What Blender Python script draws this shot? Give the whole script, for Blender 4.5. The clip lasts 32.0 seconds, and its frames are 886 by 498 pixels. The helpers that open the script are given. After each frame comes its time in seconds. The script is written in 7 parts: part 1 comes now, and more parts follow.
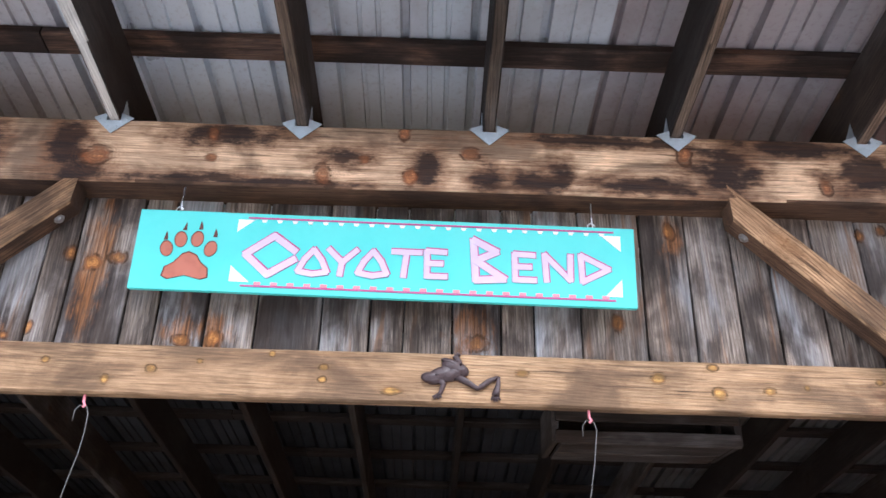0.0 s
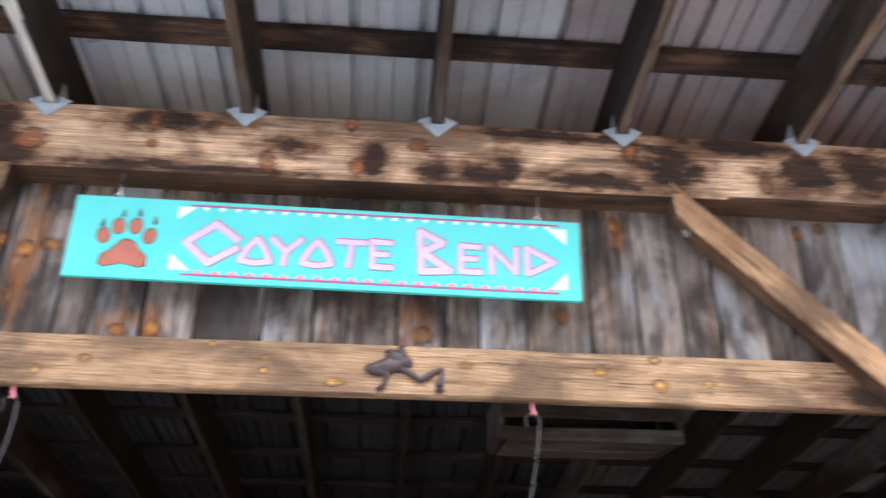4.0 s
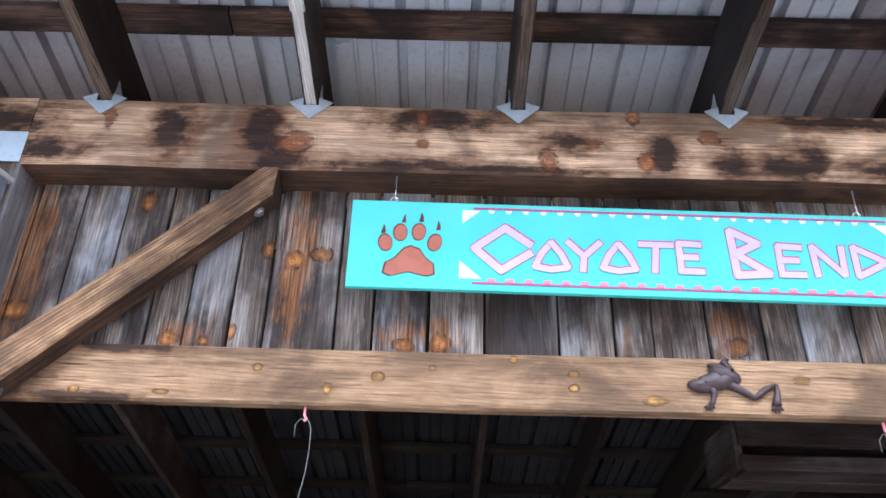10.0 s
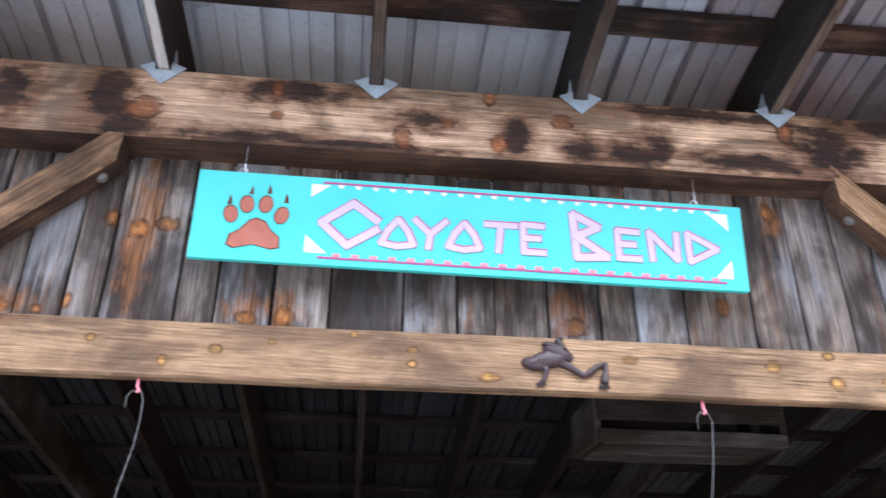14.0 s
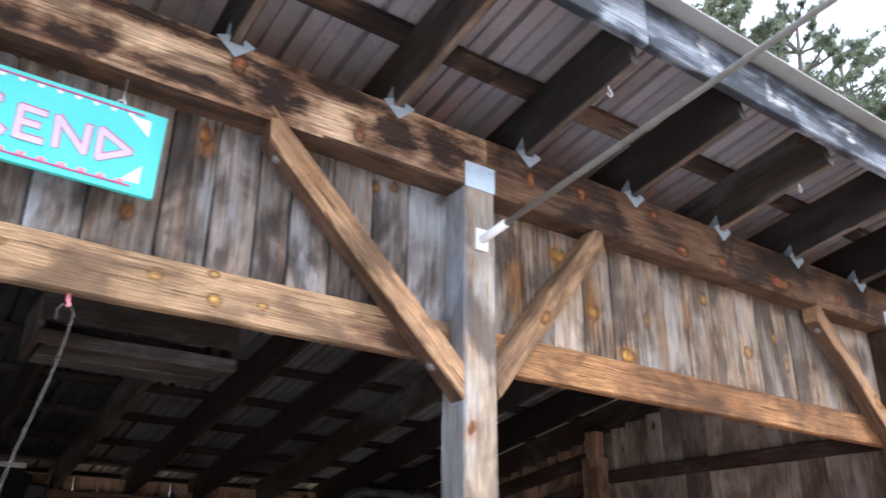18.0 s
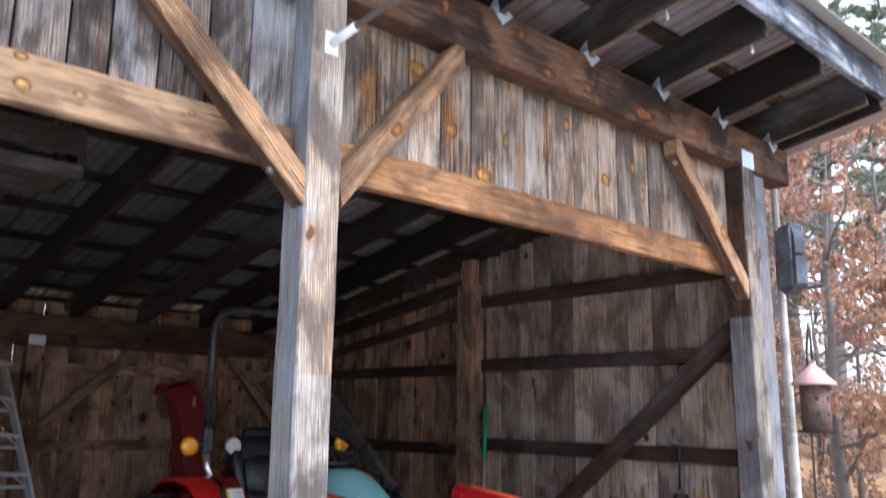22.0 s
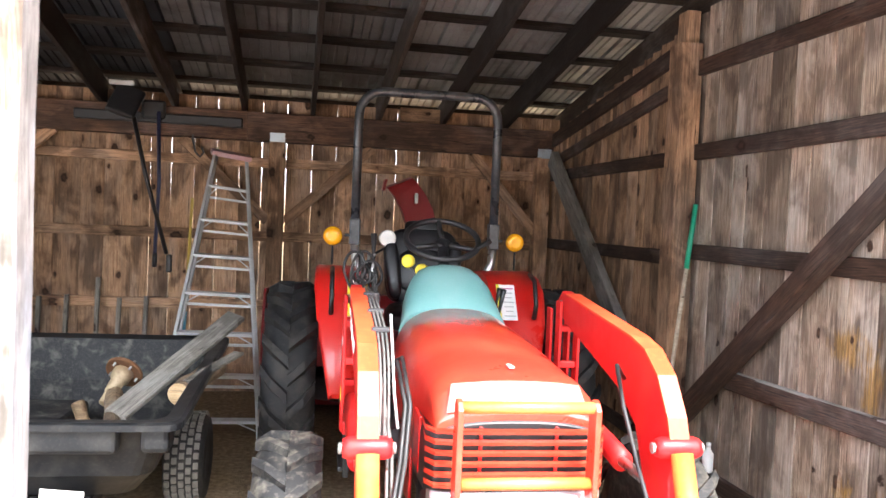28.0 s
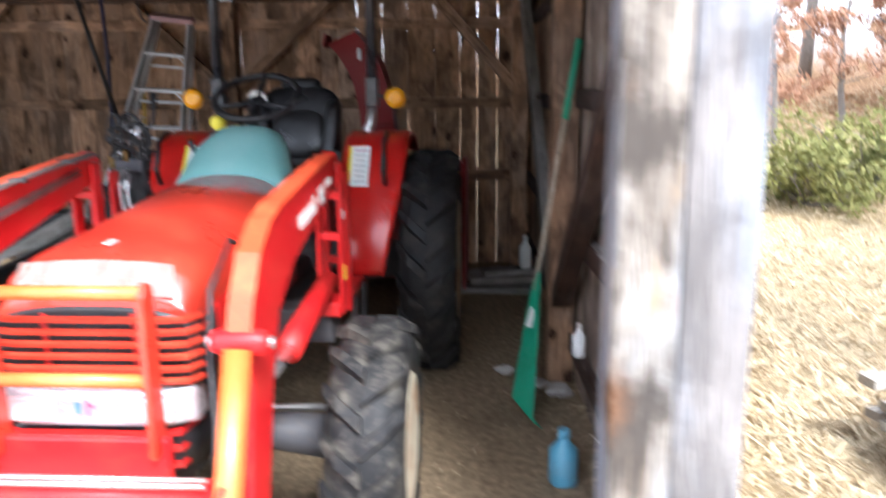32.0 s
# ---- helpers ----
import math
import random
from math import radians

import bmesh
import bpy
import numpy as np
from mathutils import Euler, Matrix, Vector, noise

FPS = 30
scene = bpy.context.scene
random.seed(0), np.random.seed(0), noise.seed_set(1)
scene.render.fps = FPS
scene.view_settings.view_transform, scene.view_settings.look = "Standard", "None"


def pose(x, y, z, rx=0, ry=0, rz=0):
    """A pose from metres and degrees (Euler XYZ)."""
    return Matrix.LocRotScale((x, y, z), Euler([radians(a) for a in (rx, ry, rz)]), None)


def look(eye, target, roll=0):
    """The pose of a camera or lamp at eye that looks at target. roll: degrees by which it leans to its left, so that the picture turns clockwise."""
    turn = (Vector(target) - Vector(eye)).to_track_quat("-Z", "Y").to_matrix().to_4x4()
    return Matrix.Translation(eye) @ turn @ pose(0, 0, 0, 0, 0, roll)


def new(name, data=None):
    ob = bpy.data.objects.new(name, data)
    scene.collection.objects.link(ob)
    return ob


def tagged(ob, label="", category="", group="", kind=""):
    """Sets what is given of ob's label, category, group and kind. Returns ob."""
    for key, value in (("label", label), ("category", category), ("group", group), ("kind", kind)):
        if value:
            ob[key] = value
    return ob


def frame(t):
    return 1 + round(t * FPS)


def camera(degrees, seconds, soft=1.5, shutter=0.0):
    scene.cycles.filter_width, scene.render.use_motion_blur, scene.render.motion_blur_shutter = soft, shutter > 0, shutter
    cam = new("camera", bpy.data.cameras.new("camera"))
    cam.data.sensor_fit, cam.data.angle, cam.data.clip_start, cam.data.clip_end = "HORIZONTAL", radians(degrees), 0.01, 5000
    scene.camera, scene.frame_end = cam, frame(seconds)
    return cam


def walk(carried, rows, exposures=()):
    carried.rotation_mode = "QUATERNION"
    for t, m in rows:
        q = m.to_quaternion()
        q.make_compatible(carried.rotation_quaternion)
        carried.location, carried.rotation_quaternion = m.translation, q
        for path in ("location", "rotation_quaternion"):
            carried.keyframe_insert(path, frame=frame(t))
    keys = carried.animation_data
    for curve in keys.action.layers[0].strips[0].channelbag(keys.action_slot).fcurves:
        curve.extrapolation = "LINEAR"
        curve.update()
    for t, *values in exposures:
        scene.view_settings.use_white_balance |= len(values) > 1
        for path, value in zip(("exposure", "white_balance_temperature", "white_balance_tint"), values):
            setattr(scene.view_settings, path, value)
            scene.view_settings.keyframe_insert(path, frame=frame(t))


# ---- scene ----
cam = camera(58.7, 32.0, shutter=0.8)
PATH = [
    (0, (2.291, -2.139, 2.004), (2.299, -0.341, 2.88), 1.7),
    (0.5, (2.298, -2.137, 1.99), (2.355, -0.349, 2.884), 1.4),
    (1, (2.323, -2.151, 1.995), (2.485, -0.374, 2.898), 0.6),
    (1.5, (2.334, -2.167, 1.988), (2.595, -0.406, 2.9), -0.4),
    (2, (2.373, -2.166, 1.96), (2.697, -0.418, 2.875), -0.5),
    (2.5, (2.423, -2.172, 1.964), (2.797, -0.417, 2.849), -0.6),
    (3, (2.449, -2.127, 1.96), (2.819, -0.372, 2.844), -1.3),
    (3.5, (2.4, -2.106, 1.968), (2.693, -0.344, 2.868), -1.0),
    (4, (2.315, -2.111, 1.979), (2.441, -0.322, 2.864), 0.8),
    (4.5, (2.241, -2.102, 1.969), (2.188, -0.306, 2.848), 2.0),
    (6.5, (1.936, -1.923, 1.991), (1.645, -0.169, 2.908), 3.9),
    (7, (1.811, -1.847, 1.997), (1.56, -0.106, 2.948), 3.0),
    (7.5, (1.692, -1.823, 2.007), (1.532, -0.088, 2.989), 2.8),
    (8, (1.606, -1.822, 2.001), (1.517, -0.095, 3.005), 2.9),
    (8.5, (1.581, -1.817, 1.997), (1.517, -0.092, 3.007), 3.4),
    (9, (1.603, -1.843, 2.013), (1.568, -0.103, 2.999), 2.9),
    (9.5, (1.614, -1.83, 1.997), (1.599, -0.086, 2.976), 2.1),
    (10, (1.64, -1.835, 1.995), (1.622, -0.082, 2.957), 1.7),
    (10.5, (1.642, -1.844, 2.001), (1.656, -0.074, 2.934), 1.7),
    (11, (1.653, -1.832, 2.0), (1.672, -0.056, 2.919), 1.6),
    (11.5, (1.647, -1.829, 1.997), (1.682, -0.05, 2.91), 1.4),
    (12, (1.651, -1.813, 1.994), (1.705, -0.037, 2.912), 1.7),
    (12.5, (1.676, -1.823, 2.01), (1.758, -0.044, 2.919), 1.7),
    (13, (1.695, -1.834, 2.012), (1.822, -0.057, 2.92), 1.4),
    (13.5, (1.745, -1.843, 2.016), (1.904, -0.066, 2.919), 0.9),
    (15.5, (2.236, -1.925, 1.924), (2.508, -0.154, 2.815), 1.5),
    (16, (2.279, -1.917, 1.903), (2.85, -0.21, 2.775), 0.7),
    (16.5, (2.241, -1.962, 1.9), (3.086, -0.351, 2.732), 0.3),
    (17, (2.207, -1.987, 1.897), (3.203, -0.445, 2.691), 0.7),
    (17.5, (2.292, -2.023, 1.898), (3.321, -0.494, 2.675), 0.5),
    (18, (2.427, -2.069, 1.896), (3.475, -0.557, 2.68), 0.6),
    (18.5, (2.525, -2.139, 1.89), (3.627, -0.655, 2.653), 0.3),
    (19, (2.577, -2.179, 1.884), (3.746, -0.733, 2.62), -0.1),
    (19.5, (2.6, -2.182, 1.88), (3.822, -0.777, 2.608), -1.1),
    (20, (2.601, -2.185, 1.87), (3.84, -0.793, 2.596), -1.6),
    (20.5, (2.591, -2.175, 1.866), (3.816, -0.763, 2.577), -0.9),
    (21, (2.599, -2.16, 1.862), (3.826, -0.73, 2.533), 0.3),
    (21.5, (2.631, -2.123, 1.817), (3.904, -0.685, 2.376), 0.5),
    (22, (2.644, -2.158, 1.801), (3.945, -0.694, 2.206), 0.8),
    (22.5, (2.685, -2.091, 1.753), (4.004, -0.62, 2.065), 1.8),
    (23, (2.768, -1.984, 1.718), (4.103, -0.51, 1.929), 1.7),
    (23.5, (2.884, -1.973, 1.698), (4.23, -0.494, 1.735), 0.8),
    (24, (3.09, -2.05, 1.68), (4.259, -0.428, 1.635), 1.2),
    (24.5, (3.292, -2.061, 1.667), (4.368, -0.379, 1.572), 1.3),
    (25, (3.562, -1.985, 1.647), (4.564, -0.258, 1.536), 2.7),
    (25.5, (3.807, -2.099, 1.674), (4.618, -0.273, 1.581), 3.0),
    (26, (4.01, -2.196, 1.694), (4.675, -0.31, 1.651), 1.9),
    (26.5, (4.213, -2.088, 1.66), (4.82, -0.183, 1.609), 3.8),
    (28.5, (4.945, -2.081, 1.714), (5.236, -0.104, 1.633), 1.4),
    (29, (5.145, -2.031, 1.731), (5.362, -0.045, 1.644), 1.0),
    (29.5, (5.403, -2.075, 1.72), (5.507, -0.081, 1.608), 0.2),
    (30, (5.584, -2.059, 1.709), (5.641, -0.067, 1.547), -0.7),
    (30.5, (5.777, -1.898, 1.659), (5.822, 0.09, 1.445), 3.1),
    (31, (5.97, -1.787, 1.695), (5.933, 0.198, 1.451), 1.5),
    (31.5, (6.28, -1.755, 1.675), (6.17, 0.221, 1.388), 0.6),
    (31.8, (6.43, -1.70, 1.64), (6.37, 0.26, 1.29), 0.3),
    (32, (6.571, -1.688, 1.643), (6.529, 0.268, 1.227), -0.4),
]
EXPOSURES = [(0, 1.26, 5650, 12), (4.5, 1.26, 5750, 12), (6.5, 1.26, 5350, 12), (13.5, 1.26, 5350, 12), (16, 1.26, 5450, 11), (18, 1.28, 5600, 10), (21, 1.25, 5650, 10), (22.5, 1.4, 5350, 10), (23.5, 1.65, 5300, 10), (24.5, 2.0, 5500, 10), (26, 2.5, 5950, 10), (28.5, 3.1, 6200, 10), (31, 3.1, 6200, 10), (31.5, 2.95, 6150, 10), (32, 2.25, 5700, 10)]
walk(cam, [(t, look(eye, target, roll)) for t, eye, target, roll in PATH], EXPOSURES)

# ---- light ----
world = bpy.data.worlds.new("sky")
scene.world = world
world.use_nodes = True
wn = world.node_tree
sky = wn.nodes.new("ShaderNodeTexSky")
sky.sky_type, sky.sun_disc = "NISHITA", False
sky.sun_elevation, sky.sun_rotation = radians(50), radians(160)
sky.air_density, sky.dust_density, sky.ozone_density = 1.0, 4.0, 1.0
wash = wn.nodes.new("ShaderNodeMix")
wash.data_type = "RGBA"
wash.inputs[0].default_value = 0.65
wash.inputs[7].default_value = (9.0, 9.2, 9.6, 1)
wn.links.new(sky.outputs[0], wash.inputs[6])
back = wn.nodes["Background"]
back.inputs[1].default_value = 0.15
wn.links.new(wash.outputs[2], back.inputs[0])
sun = new("sun", bpy.data.lights.new("sun", "SUN"))
sun.data.energy, sun.data.angle, sun.data.color = 2.0, radians(16), (1.0, 0.96, 0.90)
sun.matrix_world = look((18, -38, 48), (4, 0, 0))


# ---- builders ----
def mesh_of(name, verts, faces, smooth=False):
    me = bpy.data.meshes.new(name)
    me.from_pydata([tuple(v) for v in verts], [], faces)
    me.update()
    if smooth:
        for p in me.polygons:
            p.use_smooth = True
    return me


def part(name, bm, material, parent, label="", m=None, smooth=False):
    """Links a bmesh or mesh as one object under a thing or part."""
    if isinstance(bm, bmesh.types.BMesh):
        me = bpy.data.meshes.new(name)
        bmesh.ops.recalc_face_normals(bm, faces=bm.faces)
        bm.to_mesh(me)
        bm.free()
    else:
        me = bm
    if smooth:
        for p in me.polygons:
            p.use_smooth = True
    if material is not None and not me.materials:
        me.materials.append(material)
    ob = new(name, me)
    if parent is not None:
        ob.parent = parent
    if m is not None:
        ob.matrix_local = m
    if label:
        tagged(ob, label)
    return ob


def thing(name, m, label, category, group="", kind=""):
    ob = new(name)
    ob.empty_display_size = 0.1
    ob.matrix_world = m
    return tagged(ob, label, category, group, kind)


def box(bm, cx, cy, cz, sx, sy, sz, bevel=0.0, m=None):
    """A bevelled box by centre and size, added to bm."""
    mm = Matrix.Translation((cx, cy, cz)) @ Matrix.Diagonal((sx, sy, sz, 1))
    if m is not None:
        mm = m @ mm
    g = bmesh.ops.create_cube(bm, size=1.0, matrix=mm)
    if bevel > 0:
        es = {e for v in g["verts"] for e in v.link_edges}
        bmesh.ops.bevel(bm, geom=list(es), offset=bevel, segments=2, affect="EDGES", profile=0.5)
    return bm


def boxes(*rows):
    bm = bmesh.new()
    for r in rows:
        box(bm, *r)
    return bm


def tube(pts, r, n=10, closed=False, caps=True, radii=None):
    """Verts and faces of a round bar along points."""
    pts = [Vector(p) for p in pts]
    verts, faces = [], []
    k = len(pts)
    side = None
    for i, p in enumerate(pts):
        a = pts[(i - 1) % k] if (i > 0 or closed) else p
        b = pts[(i + 1) % k] if (i < k - 1 or closed) else p
        d = (b - a).normalized()
        if side is None:
            side = d.orthogonal().normalized()
        side = (side - d * side.dot(d)).normalized()
        up = d.cross(side)
        rr = radii[i] if radii else r
        for j in range(n):
            w = 2 * math.pi * j / n
            verts.append(p + side * math.cos(w) * rr + up * math.sin(w) * rr)
    for i in range(k if closed else k - 1):
        for j in range(n):
            q = (i + 1) % k
            faces.append((i * n + j, i * n + (j + 1) % n, q * n + (j + 1) % n, q * n + j))
    if caps and not closed:
        faces.append(tuple(reversed(range(n))))
        faces.append(tuple(range((k - 1) * n, k * n)))
    return verts, faces


def bar(name, pts, r, material, parent, label="", n=10, closed=False, radii=None, m=None):
    v, f = tube(pts, r, n, closed, True, radii)
    return part(name, mesh_of(name, v, f, True), material, parent, label, m)


def merge(*vf):
    verts, faces = [], []
    for v, f in vf:
        o = len(verts)
        verts += [tuple(q) for q in v]
        faces += [tuple(i + o for i in g) for g in f]
    return verts, faces


def extruded(outline, depth, axis="x", bevel=0.0):
    """A slab from a 2D outline, extruded by depth about its middle along axis."""
    bm = bmesh.new()
    put = {"x": lambda u, v, d: (d, u, v), "y": lambda u, v, d: (u, d, v), "z": lambda u, v, d: (u, v, d)}[axis]
    lo = [bm.verts.new(put(u, v, -depth / 2)) for u, v in outline]
    hi = [bm.verts.new(put(u, v, depth / 2)) for u, v in outline]
    bm.faces.new(lo)
    bm.faces.new(list(reversed(hi)))
    k = len(outline)
    for i in range(k):
        bm.faces.new((lo[i], hi[i], hi[(i + 1) % k], lo[(i + 1) % k]))
    if bevel > 0:
        bmesh.ops.recalc_face_normals(bm, faces=bm.faces)
        bmesh.ops.bevel(bm, geom=[e for e in bm.edges if e.calc_face_angle(0) > 0.5], offset=bevel, segments=2, affect="EDGES", profile=0.5)
    return bm


def lathe(profile, axis="x", n=32, a0=0.0):
    """Verts and faces of a turned body; profile rows of (along, radius)."""
    verts, faces = [], []
    for d, r in profile:
        for j in range(n):
            w = a0 + 2 * math.pi * j / n
            c, s = r * math.cos(w), r * math.sin(w)
            verts.append({"x": (d, c, s), "y": (c, d, s), "z": (c, s, d)}[axis])
    for i in range(len(profile) - 1):
        for j in range(n):
            faces.append((i * n + j, i * n + (j + 1) % n, (i + 1) * n + (j + 1) % n, (i + 1) * n + j))
    faces.append(tuple(range(n)))
    faces.append(tuple(range((len(profile) - 1) * n, len(profile) * n)))
    return verts, faces


def turned(name, profile, material, parent, axis="x", n=32, label="", m=None):
    bm = bmesh.new()
    v, f = lathe(profile, axis, n)
    me = mesh_of(name, v, f)
    bm.from_mesh(me)
    bmesh.ops.recalc_face_normals(bm, faces=bm.faces)
    bm.to_mesh(me)
    bm.free()
    for p in me.polygons:
        p.use_smooth = len(p.vertices) == 4
    return part(name, me, material, parent, label, m)


plank_rng = random.Random(7)


def plank(name, a, b, width, height, material, parent, label="", up=(0, 0, 1), chamfer=0.005, jitter=0.0015, cut=(0, 0)):
    """A sawn timber from a to b (the middle of its section), with eased long edges and a slightly uneven face.
    Its local x runs along the grain. cut: shift of the section's top along the grain at either end."""
    a, b = Vector(a), Vector(b)
    d = b - a
    length = d.length
    x = d.normalized()
    z = Vector(up)
    z = (z - x * z.dot(x)).normalized()
    y = z.cross(x)
    c = min(chamfer, width * 0.2, height * 0.2)
    w, h = width / 2, height / 2
    ring = ((-w + c, -h), (w - c, -h), (w, -h + c), (w, h - c), (w - c, h), (-w + c, h), (-w, h - c), (-w, -h + c))
    k = max(1, min(24, int(length / 0.22)))
    verts, faces = [], []
    for i in range(k + 1):
        t = -length / 2 + length * i / k
        j1, j2 = plank_rng.uniform(-jitter, jitter), plank_rng.uniform(-jitter, jitter)
        for u, v in ring:
            s = 0.0
            if i == 0:
                s = cut[0] * (v / h) / 2
            elif i == k:
                s = cut[1] * (v / h) / 2
            verts.append((t + s, u + j1 + plank_rng.uniform(-jitter, jitter) * 0.4, v + j2 + plank_rng.uniform(-jitter, jitter) * 0.4))
    for i in range(k):
        for j in range(8):
            faces.append((i * 8 + j, i * 8 + (j + 1) % 8, i * 8 + 8 + (j + 1) % 8, i * 8 + 8 + j))
    faces.append(tuple(reversed(range(8))))
    faces.append(tuple(range(k * 8, k * 8 + 8)))
    m = Matrix((x, y, z)).transposed().to_4x4()
    m.translation = (a + b) / 2
    if parent is not None:
        m = parent.matrix_world.inverted() @ m
    return part(name, mesh_of(name, verts, faces), material, parent, label, m)


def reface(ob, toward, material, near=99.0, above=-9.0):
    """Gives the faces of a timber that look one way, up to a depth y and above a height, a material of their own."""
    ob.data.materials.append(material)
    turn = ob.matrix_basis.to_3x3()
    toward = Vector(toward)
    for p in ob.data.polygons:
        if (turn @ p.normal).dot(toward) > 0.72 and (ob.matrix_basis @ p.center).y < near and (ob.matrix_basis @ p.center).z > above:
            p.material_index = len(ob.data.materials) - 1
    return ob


# ---- materials ----
def nodes_of(name):
    mat = bpy.data.materials.new(name)
    mat.use_nodes = True
    nt = mat.node_tree
    bsdf = nt.nodes["Principled BSDF"]
    return mat, nt, bsdf


def N(nt, kind, **inputs):
    n = nt.nodes.new(kind)
    for k, v in inputs.items():
        key = int(k[1:]) if k[0] == "i" and k[1:].isdigit() else k
        n.inputs[key].default_value = v
    return n


def mixc(nt, fac, a, b, blend="MIX"):
    n = nt.nodes.new("ShaderNodeMix")
    n.data_type, n.blend_type = "RGBA", blend
    for sock, v in ((0, fac), (6, a), (7, b)):
        if hasattr(v, "is_linked"):
            nt.links.new(v, n.inputs[sock])
        elif sock == 0:
            n.inputs[0].default_value = v
        else:
            n.inputs[sock].default_value = (*v, 1) if len(v) == 3 else v
    return n.outputs[2]


def ramp(nt, src, lo, hi):
    n = nt.nodes.new("ShaderNodeMapRange")
    n.interpolation_type = "SMOOTHSTEP"
    n.inputs[1].default_value, n.inputs[2].default_value = lo, hi
    nt.links.new(src, n.inputs[0])
    return n.outputs[0]


def mul(nt, a, b):
    n = nt.nodes.new("ShaderNodeMath")
    n.operation = "MULTIPLY"
    for i, v in enumerate((a, b)):
        if hasattr(v, "is_linked"):
            nt.links.new(v, n.inputs[i])
        else:
            n.inputs[i].default_value = v
    return n.outputs[0]


def coords(nt, scale=(1, 1, 1), spread=40.0, source=3):
    """Object coordinates, shifted by a random amount for each object, then scaled."""
    tc = nt.nodes.new("ShaderNodeTexCoord")
    info = nt.nodes.new("ShaderNodeObjectInfo")
    sh = N(nt, "ShaderNodeVectorMath", i1=(spread, spread * 0.37, spread * 0.73))
    sh.operation = "MULTIPLY"
    nt.links.new(info.outputs["Random"], sh.inputs[0])
    add = nt.nodes.new("ShaderNodeVectorMath")
    nt.links.new(tc.outputs[source], add.inputs[0])
    nt.links.new(sh.outputs[0], add.inputs[1])
    return scaled(nt, add.outputs[0], scale), info


def scaled(nt, vec, scale):
    s = N(nt, "ShaderNodeVectorMath", i1=scale)
    s.operation = "MULTIPLY"
    nt.links.new(vec, s.inputs[0])
    return s.outputs[0]


def noise_of(nt, vec, scale, detail=4.0, rough=0.55, distort=0.0):
    n = N(nt, "ShaderNodeTexNoise", Scale=scale, Detail=detail, Roughness=rough, Distortion=distort)
    nt.links.new(vec, n.inputs["Vector"])
    return n.outputs[0]


def bump(nt, bsdf, height, strength=0.3, distance=0.004):
    b = N(nt, "ShaderNodeBump", Strength=strength, Distance=distance)
    nt.links.new(height, b.inputs["Height"])
    nt.links.new(b.outputs[0], bsdf.inputs["Normal"])


def ellipses(nt, rows, axis="x"):
    """Least distance, in radii, to any of a few upright ellipses (x or y, z, half width, half height) in the world."""
    pos = nt.nodes.new("ShaderNodeNewGeometry").outputs[0]
    least = None
    for x, z, rx, rz in rows:
        k, o = (1 / rx, 0, 1 / rz), (-x / rx, 0, -z / rz)
        if axis == "y":
            k, o = (0, 1 / rx, 1 / rz), (0, -x / rx, -z / rz)
        near = N(nt, "ShaderNodeVectorMath", i1=k, i2=o)
        near.operation = "MULTIPLY_ADD"
        nt.links.new(pos, near.inputs[0])
        size = nt.nodes.new("ShaderNodeVectorMath")
        size.operation = "LENGTH"
        nt.links.new(near.outputs[0], size.inputs[0])
        if least is None:
            least = size.outputs[1]
        else:
            low = nt.nodes.new("ShaderNodeMath")
            low.operation = "MINIMUM"
            nt.links.new(least, low.inputs[0])
            nt.links.new(size.outputs[1], low.inputs[1])
            least = low.outputs[0]
    return least


def rough_edge(nt, dist, v, amount):
    """A distance pushed about by noise drawn out along the grain."""
    a = noise_of(nt, scaled(nt, v, (0.45, 1, 1)), 26, 5, 0.65)
    off = nt.nodes.new("ShaderNodeMath")
    off.operation = "MULTIPLY_ADD"
    nt.links.new(a, off.inputs[0])
    off.inputs[1].default_value, off.inputs[2].default_value = amount, -0.5 * amount
    both = nt.nodes.new("ShaderNodeMath")
    nt.links.new(dist, both.inputs[0])
    nt.links.new(off.outputs[0], both.inputs[1])
    return both.outputs[0]


